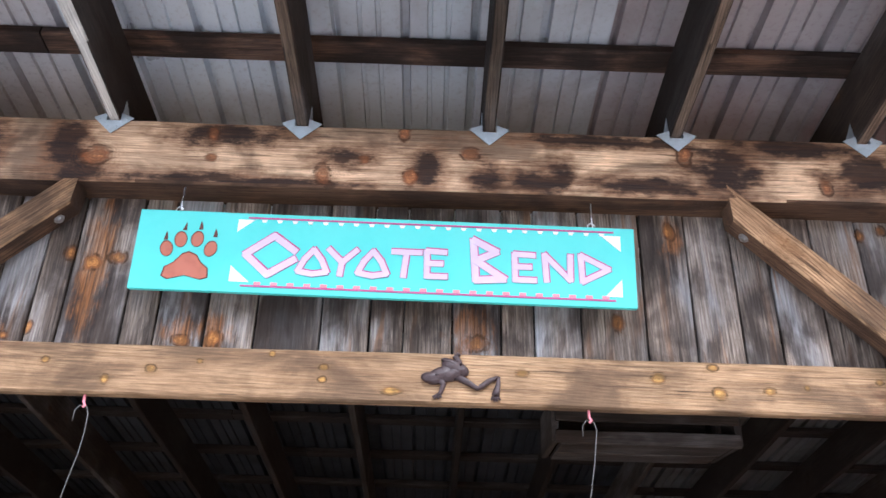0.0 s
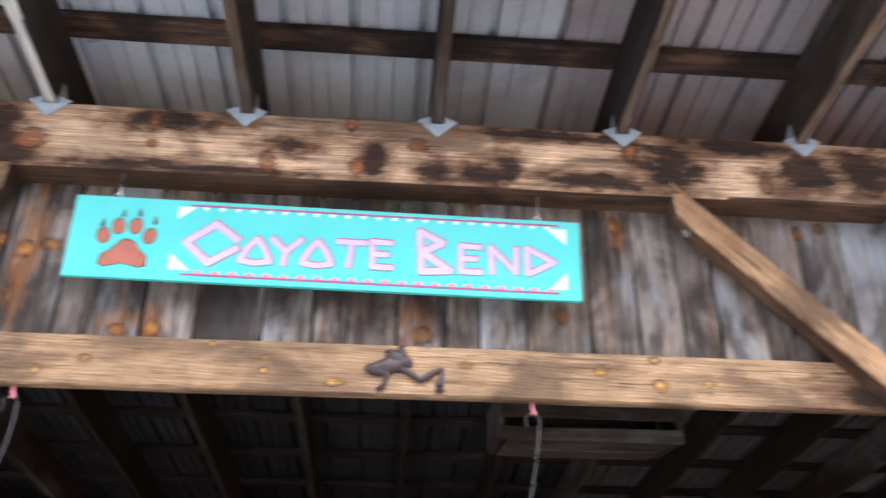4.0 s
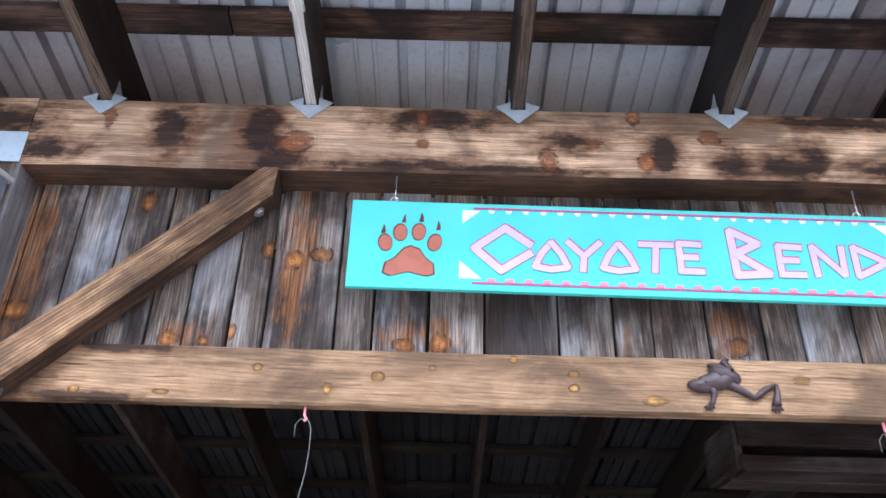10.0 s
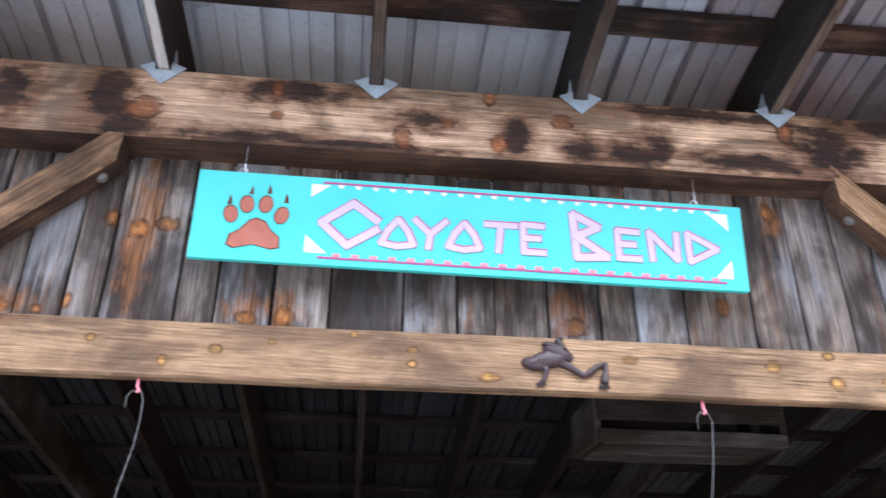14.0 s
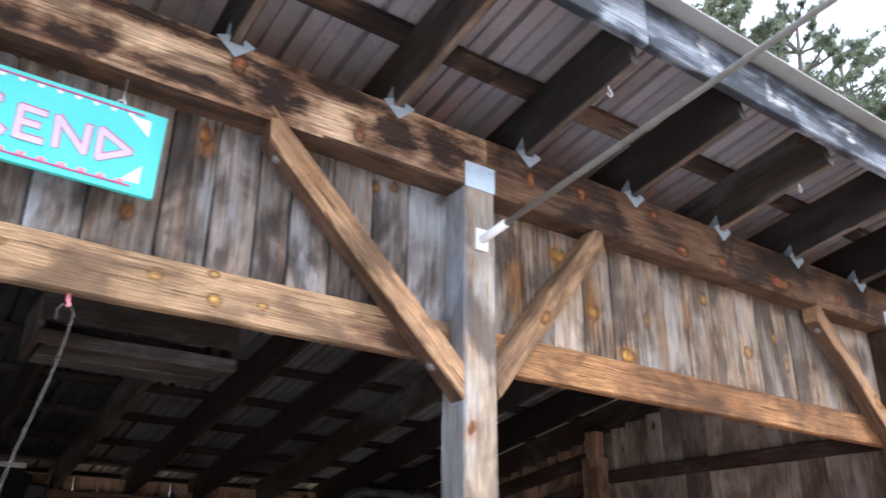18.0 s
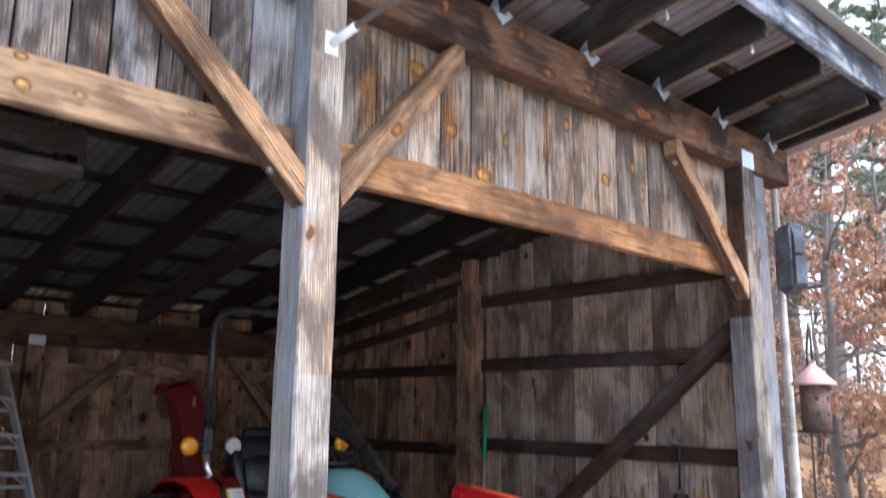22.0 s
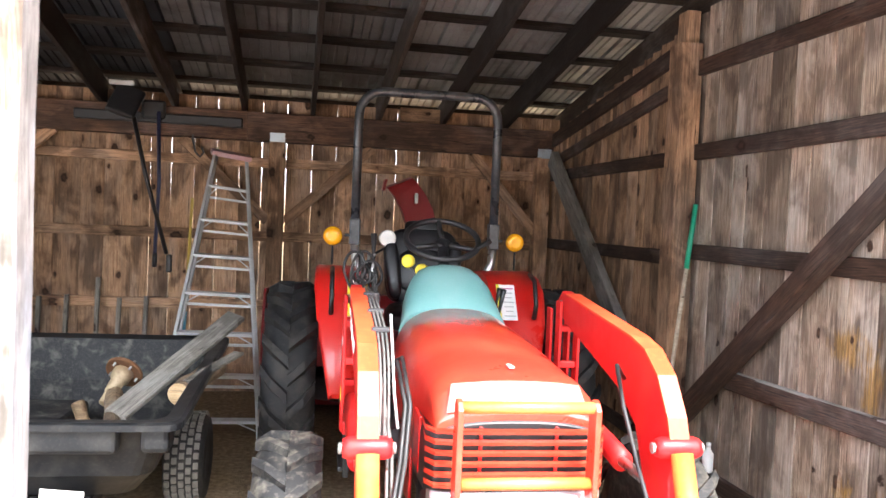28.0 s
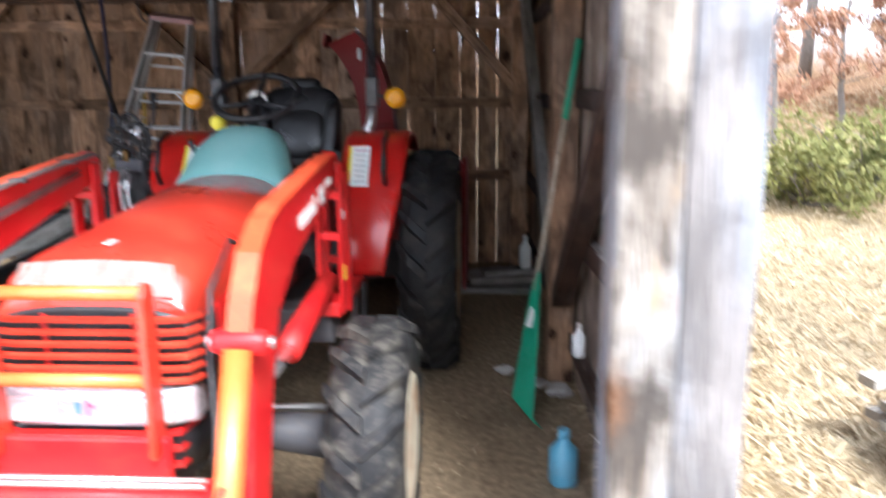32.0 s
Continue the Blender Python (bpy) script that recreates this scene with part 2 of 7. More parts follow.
def wood(name, light, dark, gray=(0.3, 0.3, 0.3), grayed=0.3, blotch=(0.02, 0.013, 0.01), blotched=0.3, knot=(0.30, 0.11, 0.03), rings=0.6, rough=0.8, knots=1.0, vary=0.35, char_shade_band=None, glow=0.35, run=None, mottle=0.22, wet=0.0, scarce=0.6, marks=None, stains=None, flames=None, mark_col=None, flame_axis="x", flame_col=None):
    """Weathered sawn pine: grain along local x, cathedral rings, knots, grey weathering and dark stains."""
    mat, nt, bsdf = nodes_of(name)
    v, info = coords(nt)
    fine = noise_of(nt, scaled(nt, v, (0.026, 1, 1)), 170, 6, 0.78)
    mid = noise_of(nt, scaled(nt, v, (0.06, 1, 1)), 60, 4, 0.6)
    # knots: round cells, pushed about by a little noise, on some of the cells only
    wob = noise_of(nt, v, 34, 3, 0.6)
    vor = N(nt, "ShaderNodeTexVoronoi", Scale=1.0)
    nt.links.new(scaled(nt, v, (4.0, 6.0, 6.0)), vor.inputs["Vector"])
    sep = nt.nodes.new("ShaderNodeSeparateColor")
    nt.links.new(vor.outputs["Color"], sep.inputs[0])
    size = N(nt, "ShaderNodeMapRange", i1=0.0, i2=1.0, i3=0.75, i4=2.1)
    nt.links.new(sep.outputs[1], size.inputs[0])
    dist = nt.nodes.new("ShaderNodeMath")
    nt.links.new(mul(nt, vor.outputs["Distance"], size.outputs[0]), dist.inputs[0])
    nt.links.new(mul(nt, wob, 0.22), dist.inputs[1])
    some = mul(nt, ramp(nt, sep.outputs[0], scarce, scarce + 0.06), knots)
    halo = mul(nt, ramp(nt, dist.outputs[0], 0.56, 0.22), some)
    kfac = mul(nt, ramp(nt, dist.outputs[0], 0.29, 0.24), some)
    krim = mul(nt, mul(nt, ramp(nt, dist.outputs[0], 0.31, 0.265), ramp(nt, dist.outputs[0], 0.19, 0.25)), some)
    # growth rings that bend round the knots
    wav = N(nt, "ShaderNodeTexWave", Scale=62.0, Distortion=26.0, Detail=1.5)
    wav.inputs["Detail Scale"].default_value = 0.11
    wav.bands_direction = "DIAGONAL"
    push = nt.nodes.new("ShaderNodeVectorMath")
    nt.links.new(scaled(nt, v, (0.07, 1.0, 1.0)), push.inputs[0])
    nt.links.new(mul(nt, halo, 0.03), push.inputs[1])
    nt.links.new(push.outputs[0], wav.inputs["Vector"])
    grain = mixc(nt, ramp(nt, fine, 0.36, 0.62), dark, light)
    grain = mixc(nt, mul(nt, ramp(nt, mid, 0.48, 0.62), 0.35), grain, tuple(c * 0.8 for c in dark))
    ring = mixc(nt, mul(nt, mul(nt, ramp(nt, wav.outputs[1], 0.74, 0.92), rings), ramp(nt, noise_of(nt, scaled(nt, v, (0.3, 1, 1)), 6, 3), 0.28, 0.52)), grain, tuple(c * 0.62 for c in dark))
    hair = noise_of(nt, scaled(nt, v, (0.010, 1, 1)), 230, 3, 0.6)
    ring = mixc(nt, mul(nt, ramp(nt, hair, 0.60, 0.66), 0.7), ring, tuple(c * 0.25 for c in dark))
    crack = noise_of(nt, scaled(nt, v, (0.045, 1, 1)), 95, 2, 0.5)
    ring = mixc(nt, mul(nt, ramp(nt, crack, 0.64, 0.69), 0.85), ring, tuple(c * 0.15 for c in dark))
    big = noise_of(nt, scaled(nt, v, (0.45, 1.3, 1.3)), 2.4, 5, 0.6, 0.6)
    weather = mixc(nt, mul(nt, ramp(nt, big, 0.42, 0.66), grayed), ring, mixc(nt, ramp(nt, fine, 0.35, 0.65), tuple(c * 0.6 for c in gray), gray))
    spots = noise_of(nt, scaled(nt, v, (0.8, 1.3, 1.3)), 3.4, 6, 0.55, 0.6)
    streak = noise_of(nt, scaled(nt, v, (0.07, 1, 1)), 55, 5, 0.65)
    mask = nt.nodes.new("ShaderNodeMath")
    nt.links.new(spots, mask.inputs[0])
    nt.links.new(mul(nt, streak, 0.38), mask.inputs[1])
    if run:
        flow = noise_of(nt, scaled(nt, v, (0.22, 1.8, 1.8)), 7.5, 5, 0.6, 0.8)
        weather = mixc(nt, mul(nt, ramp(nt, flow, 0.56, 0.68), 0.8), weather, run)
    damp = mul(nt, ramp(nt, mask.outputs[0], 0.57 - wet, 0.76 - wet), blotched * 0.8)
    stained = mixc(nt, damp, weather, tuple(0.55 * d + 0.45 * b for d, b in zip(dark, blotch)))
    st = mul(nt, ramp(nt, mask.outputs[0], 0.65 - wet, 0.82 - wet), blotched)
    stained = mixc(nt, st, stained, blotch)
    stained = mixc(nt, mul(nt, halo, glow), stained, tuple(c * 0.8 for c in knot))
    # dark band across the boards: charring, plus the sign's shade put into the colour
    if char_shade_band:
        lo, hi, col, amount = char_shade_band
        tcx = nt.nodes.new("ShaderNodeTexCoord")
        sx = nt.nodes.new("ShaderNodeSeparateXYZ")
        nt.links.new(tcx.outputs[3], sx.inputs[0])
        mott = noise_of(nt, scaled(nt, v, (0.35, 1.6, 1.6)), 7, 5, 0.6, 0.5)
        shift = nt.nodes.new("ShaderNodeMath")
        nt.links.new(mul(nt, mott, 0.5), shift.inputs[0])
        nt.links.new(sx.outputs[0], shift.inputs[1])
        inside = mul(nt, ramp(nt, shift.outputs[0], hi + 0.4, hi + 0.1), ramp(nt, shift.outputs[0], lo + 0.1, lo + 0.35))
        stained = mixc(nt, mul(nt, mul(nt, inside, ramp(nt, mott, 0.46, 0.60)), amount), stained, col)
    if stains:
        near = rough_edge(nt, ellipses(nt, stains), v, 3.4)
        stained = mixc(nt, mul(nt, ramp(nt, near, 2.3, 1.0), 0.7), stained, mixc(nt, ramp(nt, fine, 0.38, 0.6), (0.060, 0.026, 0.013), (0.19, 0.088, 0.042)))
        stained = mixc(nt, mul(nt, ramp(nt, near, 1.35, 0.55), 0.93), stained, mixc(nt, ramp(nt, streak, 0.42, 0.66), blotch, (0.045, 0.022, 0.013)))
    if flames:
        near = rough_edge(nt, ellipses(nt, flames, flame_axis), v, 3.5)
        tint = flame_col or run or knot
        stained = mixc(nt, mul(nt, mul(nt, ramp(nt, near, 2.6, 1.2), ramp(nt, streak, 0.46, 0.6)), 0.7), stained, blotch)
        stained = mixc(nt, mul(nt, ramp(nt, near, 1.45, 0.4), 0.62), stained, mixc(nt, ramp(nt, fine, 0.40, 0.62), tuple(c * 0.2 for c in tint), tint))
    if marks:
        col = mark_col or knot
        md = rough_edge(nt, ellipses(nt, marks), v, 1.7)
        ripple = nt.nodes.new("ShaderNodeMath")
        ripple.operation = "SINE"
        nt.links.new(mul(nt, md, 23.0), ripple.inputs[0])
        around = mul(nt, ramp(nt, md, 2.8, 1.0), ramp(nt, ripple.outputs[0], 0.2, 0.9))
        stained = mixc(nt, mul(nt, around, 0.35), stained, tuple(c * 0.3 for c in col))
        heart = mixc(nt, ramp(nt, md, 0.85, 0.3), tuple(c * k for c, k in zip(col, (0.5, 0.38, 0.3))), tuple(min(0.9, c * 1.25) for c in col))
        heart = mixc(nt, mul(nt, ramp(nt, ripple.outputs[0], -0.2, 0.9), 0.5), heart, tuple(c * 0.25 for c in col))
        heart = mixc(nt, mul(nt, ramp(nt, streak, 0.46, 0.58), 0.6), heart, tuple(c * 0.25 for c in col))
        heart = mixc(nt, mul(nt, ramp(nt, wob, 0.44, 0.58), 0.7), heart, tuple(c * 0.3 for c in col))
        stained = mixc(nt, mul(nt, ramp(nt, md, 1.3, 0.6), 0.85), stained, heart)
        dark_side = mul(nt, mul(nt, ramp(nt, md, 1.45, 1.1), ramp(nt, md, 0.8, 1.05)), ramp(nt, mid, 0.42, 0.55))
        stained = mixc(nt, mul(nt, dark_side, 0.85), stained, tuple(c * 0.12 for c in col))
    kn = mixc(nt, kfac, stained, mixc(nt, ramp(nt, wob, 0.4, 0.6), tuple(c * 0.55 for c in knot), knot))
    kn = mixc(nt, mul(nt, krim, 0.75), kn, tuple(c * 0.25 for c in knot))
    tone = N(nt, "ShaderNodeMapRange", i1=0.0, i2=1.0, i3=1.0 - vary, i4=1.0 + vary * 0.6)
    nt.links.new(info.outputs["Random"], tone.inputs[0])
    patch = noise_of(nt, scaled(nt, v, (0.7, 1.0, 1.0)), 6, 6, 0.65, 0.8)
    swing = N(nt, "ShaderNodeMapRange", i1=0.32, i2=0.68, i3=1.0 - mottle, i4=1.0 + mottle)
    nt.links.new(patch, swing.inputs[0])
    hsv = nt.nodes.new("ShaderNodeHueSaturation")
    nt.links.new(mul(nt, tone.outputs[0], swing.outputs[0]), hsv.inputs["Value"])
    nt.links.new(kn, hsv.inputs["Color"])
    nt.links.new(hsv.outputs[0], bsdf.inputs["Base Color"])
    bsdf.inputs["Roughness"].default_value = rough
    bsdf.inputs["Specular IOR Level"].default_value = 0.25
    both = nt.nodes.new("ShaderNodeMath")
    nt.links.new(fine, both.inputs[0])
    nt.links.new(mul(nt, wav.outputs[1], 0.18), both.inputs[1])
    bump(nt, bsdf, both.outputs[0], 0.6, 0.003)
    return mat


def plain(name, col, rough=0.5, metal=0.0, spec=0.5, dirt=(0.1, 0.08, 0.06), dirty=0.25, scale=3.0, grain=60.0, relief=0.08, coat=0.0, vary=0.0):
    """A painted, plastic or metal surface with dust, wear and fine relief."""
    mat, nt, bsdf = nodes_of(name)
    v, info = coords(nt)
    a = noise_of(nt, v, scale, 6, 0.6, 0.4)
    b = noise_of(nt, v, grain, 4, 0.6)
    c = mixc(nt, mul(nt, ramp(nt, a, 0.45, 0.75), dirty), col, dirt)
    c = mixc(nt, mul(nt, ramp(nt, b, 0.5, 0.75), dirty * 0.5), c, dirt)
    if vary:
        tone = N(nt, "ShaderNodeMapRange", i1=0.0, i2=1.0, i3=1.0 - vary, i4=1.0 + vary)
        nt.links.new(info.outputs["Random"], tone.inputs[0])
        hsv = nt.nodes.new("ShaderNodeHueSaturation")
        nt.links.new(tone.outputs[0], hsv.inputs["Value"])
        nt.links.new(c, hsv.inputs["Color"])
        c = hsv.outputs[0]
    nt.links.new(c, bsdf.inputs["Base Color"])
    r = N(nt, "ShaderNodeMapRange", i1=0.3, i2=0.7, i3=max(0.03, rough - 0.1), i4=min(1, rough + 0.15))
    nt.links.new(a, r.inputs[0])
    nt.links.new(r.outputs[0], bsdf.inputs["Roughness"])
    bsdf.inputs["Metallic"].default_value = metal
    bsdf.inputs["Specular IOR Level"].default_value = spec
    bsdf.inputs["Coat Weight"].default_value = coat
    bsdf.inputs["Coat Roughness"].default_value = 0.12
    bump(nt, bsdf, b, relief, 0.002)
    return mat


# knots and dark stains of the timbers over the opening: x, z, half width, half height
BEAM_KNOTS = [(0.64, 3.413, 0.016, 0.032), (1.19, 3.338, 0.042, 0.036), (1.55, 3.43, 0.018, 0.03), (1.555, 3.347, 0.02, 0.014), (1.915, 3.296, 0.024, 0.034), (2.04, 3.357, 0.018, 0.018), (2.167, 3.459, 0.017, 0.028), (2.19, 3.293, 0.02, 0.034), (2.378, 3.385, 0.026, 0.024), (3.07, 3.405, 0.022, 0.028), (3.51, 3.303, 0.022, 0.026)]
BEAM_STAINS = [(0.825, 3.37, 0.05, 0.09), (1.09, 3.37, 0.055, 0.11), (1.14, 3.285, 0.09, 0.035), (1.50, 3.268, 0.17, 0.022), (1.60, 3.435, 0.15, 0.04), (1.98, 3.365, 0.08, 0.03), (2.24, 3.325, 0.045, 0.06), (1.78, 3.258, 0.2, 0.018), (2.44, 3.305, 0.05, 0.045), (2.59, 3.29, 0.08, 0.045), (2.67, 3.32, 0.04, 0.05), (2.85, 3.45, 0.28, 0.022), (2.93, 3.29, 0.18, 0.03), (3.2, 3.36, 0.09, 0.09), (3.42, 3.45, 0.2, 0.03), (3.65, 3.36, 0.12, 0.06), (3.87, 3.38, 0.12, 0.08), (0.45, 3.30, 0.12, 0.03), (0.30, 3.40, 0.15, 0.05)]
BOARD_KNOTS = [(1.205, 3.018, 0.026, 0.024), (1.28, 3.037, 0.028, 0.02), (1.13, 3.047, 0.018, 0.023), (0.76, 3.2, 0.02, 0.028), (0.897, 2.777, 0.028, 0.02), (0.99, 2.77, 0.017, 0.013), (1.06, 2.797, 0.011, 0.018), (1.52, 2.772, 0.03, 0.016), (1.62, 2.782, 0.026, 0.025), (2.41, 2.79, 0.035, 0.025), (2.845, 2.868, 0.021, 0.024), (0.466, 2.845, 0.04, 0.025), (3.028, 3.19, 0.018, 0.028), (3.652, 3.198, 0.016, 0.02), (3.723, 3.219, 0.016, 0.018), (4.52, 3.144, 0.04, 0.028), (4.70, 2.933, 0.03, 0.032), (5.026, 2.963, 0.015, 0.032), (4.88, 2.782, 0.04, 0.024), (5.44, 3.149, 0.022, 0.028), (5.738, 2.936, 0.032, 0.028), (5.97, 3.047, 0.018, 0.03), (6.055, 2.92, 0.014, 0.036)]
BOARD_FLAMES = [(1.215, 3.02, 0.04, 0.21), (2.40, 2.83, 0.065, 0.065), (0.45, 3.02, 0.05, 0.2), (1.52, 2.795, 0.05, 0.045), (1.62, 2.80, 0.042, 0.06), (4.70, 2.95, 0.04, 0.13), (4.29, 2.97, 0.045, 0.12), (5.30, 3.05, 0.03, 0.14), (4.50, 3.13, 0.05, 0.06), (0.92, 2.79, 0.06, 0.035), (3.03, 3.16, 0.03, 0.08), (4.88, 2.79, 0.06, 0.04)]
LINTEL_KNOTS = [(0.70, 2.62, 0.013, 0.011), (0.92, 2.617, 0.018, 0.007), (1.155, 2.688, 0.011, 0.009), (1.337, 2.635, 0.011, 0.013), (1.463, 2.668, 0.016, 0.012), (1.603, 2.696, 0.010, 0.008), (1.81, 2.726, 0.009, 0.009), (1.964, 2.69, 0.012, 0.008), (1.963, 2.654, 0.011, 0.008), (2.166, 2.626, 0.024, 0.010), (2.543, 2.689, 0.018, 0.012), (2.94, 2.69, 0.020, 0.018), (3.102, 2.724, 0.015, 0.009), (3.112, 2.646, 0.018, 0.016), (3.261, 2.659, 0.018, 0.012), (3.372, 2.672, 0.008, 0.008), (3.59, 2.696, 0.013, 0.009)]
RIGHT_KNOTS = [(4.556, 3.382, 0.02, 0.036), (4.28, 3.375, 0.018, 0.03), (5.18, 3.293, 0.04, 0.026), (5.464, 3.305, 0.03, 0.026), (5.908, 3.303, 0.085, 0.03), (5.0, 3.42, 0.02, 0.02), (6.45, 3.33, 0.03, 0.025)]

BEAM = wood("beam_wood", (0.84, 0.60, 0.39), (0.47, 0.29, 0.175), gray=(0.37, 0.245, 0.16), grayed=0.7, blotched=0.6, blotch=(0.014, 0.009, 0.009), knot=(0.36, 0.14, 0.055), rings=0.3, knots=0.0, mottle=0.3, wet=0.0, marks=BEAM_KNOTS, stains=BEAM_STAINS)
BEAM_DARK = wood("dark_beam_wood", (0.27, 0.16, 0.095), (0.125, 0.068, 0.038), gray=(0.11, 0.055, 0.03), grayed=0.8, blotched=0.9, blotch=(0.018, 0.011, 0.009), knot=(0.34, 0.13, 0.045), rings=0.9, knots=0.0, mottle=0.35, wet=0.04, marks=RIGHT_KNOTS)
LINTEL = wood("lintel_wood", (0.56, 0.37, 0.215), (0.35, 0.205, 0.105), gray=(0.30, 0.18, 0.10), grayed=0.65, blotched=0.55, blotch=(0.05, 0.03, 0.02), knot=(0.52, 0.22, 0.045), rings=0.45, knots=0.0, mottle=0.3, marks=LINTEL_KNOTS, stains=[(0.47, 2.68, 0.10, 0.10), (0.80, 2.735, 0.14, 0.014), (0.75, 2.60, 0.12, 0.012), (3.80, 2.63, 0.12, 0.05)], mark_col=(0.56, 0.31, 0.085))
LINTEL_WARM = wood("warm_lintel_wood", (0.52, 0.28, 0.12), (0.27, 0.125, 0.05), gray=(0.22, 0.10, 0.045), grayed=0.7, blotched=0.6, blotch=(0.05, 0.025, 0.014), knot=(0.42, 0.16, 0.04), rings=0.6, glow=0.4, mottle=0.3, scarce=0.5)
BRACE = wood("brace_wood", (0.58, 0.365, 0.20), (0.29, 0.16, 0.08), gray=(0.21, 0.115, 0.062), grayed=0.7, blotched=0.6, knot=(0.36, 0.16, 0.05), rings=1.0, mottle=0.3, wet=0.0, scarce=0.45)
# darker copy of the brace wood, holding the shade of faces turned from light
SHADED_FACE = wood("shaded_face_wood", (0.20, 0.112, 0.065), (0.085, 0.046, 0.027), gray=(0.075, 0.042, 0.026), grayed=0.6, blotched=0.6, knot=(0.16, 0.065, 0.025), rings=0.8, mottle=0.25)
BOARD = wood("board_wood", (0.44, 0.365, 0.30), (0.17, 0.13, 0.105), gray=(0.40, 0.41, 0.43), grayed=0.95, blotched=0.7, blotch=(0.020, 0.014, 0.013), knot=(0.42, 0.175, 0.045), rings=0.6, knots=0.0, vary=0.28, flame_col=(0.42, 0.165, 0.045), run=(0.25, 0.125, 0.06), char_shade_band=(-0.22, -0.06, (0.03, 0.019, 0.014), 0.85), marks=BOARD_KNOTS, flames=BOARD_FLAMES)
BOARD_LIGHT = wood("light_board_wood", (0.60, 0.45, 0.315), (0.24, 0.16, 0.105), gray=(0.50, 0.46, 0.42), grayed=0.8, blotched=0.6, blotch=(0.03, 0.02, 0.016), mark_col=(0.64, 0.33, 0.075), knot=(0.52, 0.23, 0.05), rings=0.6, knots=0.0, vary=0.25, run=(0.38, 0.20, 0.085), marks=BOARD_KNOTS, flames=BOARD_FLAMES, flame_col=(0.52, 0.235, 0.065))
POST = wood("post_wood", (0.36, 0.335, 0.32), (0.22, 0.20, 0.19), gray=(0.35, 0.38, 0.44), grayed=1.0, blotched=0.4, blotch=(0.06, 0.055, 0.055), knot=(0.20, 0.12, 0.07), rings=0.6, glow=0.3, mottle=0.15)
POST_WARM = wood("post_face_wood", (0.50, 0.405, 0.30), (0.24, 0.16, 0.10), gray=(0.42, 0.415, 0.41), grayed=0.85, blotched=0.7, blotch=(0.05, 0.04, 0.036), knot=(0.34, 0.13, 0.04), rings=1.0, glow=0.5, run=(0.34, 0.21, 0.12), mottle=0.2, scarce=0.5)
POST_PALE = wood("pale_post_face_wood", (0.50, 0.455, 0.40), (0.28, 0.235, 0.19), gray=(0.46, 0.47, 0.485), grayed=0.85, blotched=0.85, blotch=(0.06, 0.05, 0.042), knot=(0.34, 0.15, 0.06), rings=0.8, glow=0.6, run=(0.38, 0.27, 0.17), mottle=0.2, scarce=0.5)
LIT_RAFTER_EDGE = wood("lit_rafter_edge_wood", (0.26, 0.185, 0.135), (0.10, 0.066, 0.045), gray=(0.22, 0.20, 0.185), grayed=0.6, blotched=0.4, knots=0.0, vary=0.5)
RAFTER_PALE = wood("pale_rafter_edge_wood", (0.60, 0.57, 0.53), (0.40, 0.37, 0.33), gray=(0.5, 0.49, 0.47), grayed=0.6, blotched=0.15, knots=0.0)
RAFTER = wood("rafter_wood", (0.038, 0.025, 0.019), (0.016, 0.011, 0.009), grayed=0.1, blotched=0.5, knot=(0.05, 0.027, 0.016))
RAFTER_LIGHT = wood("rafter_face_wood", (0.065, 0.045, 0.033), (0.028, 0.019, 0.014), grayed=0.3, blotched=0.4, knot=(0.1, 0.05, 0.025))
FASCIA_Z = 3.747
PEELED = [(4.05, 0.02, 0.05, 0.03), (4.62, 0.01, 0.025, 0.05), (4.70, -0.04, 0.05, 0.015), (5.02, 0.0, 0.02, 0.045), (5.10, -0.03, 0.05, 0.02), (5.55, 0.01, 0.07, 0.015), (5.62, -0.02, 0.03, 0.02), (6.05, 0.02, 0.02, 0.03), (6.3, -0.02, 0.09, 0.012), (6.8, 0.0, 0.06, 0.02), (3.1, 0.01, 0.05, 0.02)]
FASCIA = wood("fascia_wood", (0.33, 0.36, 0.41), (0.15, 0.17, 0.205), gray=(0.45, 0.47, 0.50), grayed=0.6, blotched=1.0, wet=0.05, blotch=(0.03, 0.034, 0.042), knots=0.0, rings=0.9, mottle=0.2, vary=0.1, flames=[(x, FASCIA_Z + dz, w, h) for x, dz, w, h in PEELED], flame_col=(0.80, 0.81, 0.80))
INNER = wood("inner_board_wood", (0.64, 0.39, 0.23), (0.32, 0.182, 0.105), gray=(0.37, 0.31, 0.265), grayed=0.45, blotched=0.5, knot=(0.085, 0.04, 0.022), rings=0.5, scarce=0.3, glow=0.6)
SIDE_STAINS = [(1.03, 1.19, 0.10, 0.08), (0.86, 1.05, 0.05, 0.16), (0.52, 1.27, 0.08, 0.08), (0.45, 1.0, 0.04, 0.25), (1.01, 0.45, 0.06, 0.13), (0.75, 0.47, 0.06, 0.12), (0.46, 0.58, 0.05, 0.14)]
SIDEBOARD = wood("side_board_wood", (0.53, 0.41, 0.31), (0.265, 0.19, 0.135), gray=(0.52, 0.45, 0.39), grayed=0.8, mottle=0.16, blotched=0.55, blotch=(0.07, 0.05, 0.038), knot=(0.08, 0.04, 0.024), rings=0.8, scarce=0.35, flames=SIDE_STAINS, flame_axis="y", flame_col=(0.52, 0.29, 0.06))
GREYWOOD = wood("grey_weathered_wood", (0.42, 0.39, 0.34), (0.24, 0.22, 0.19), gray=(0.46, 0.44, 0.41), grayed=0.9, blotched=0.3, knot=(0.14, 0.1, 0.08))
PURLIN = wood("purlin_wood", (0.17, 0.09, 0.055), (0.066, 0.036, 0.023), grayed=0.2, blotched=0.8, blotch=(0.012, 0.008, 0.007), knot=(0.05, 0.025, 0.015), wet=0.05)
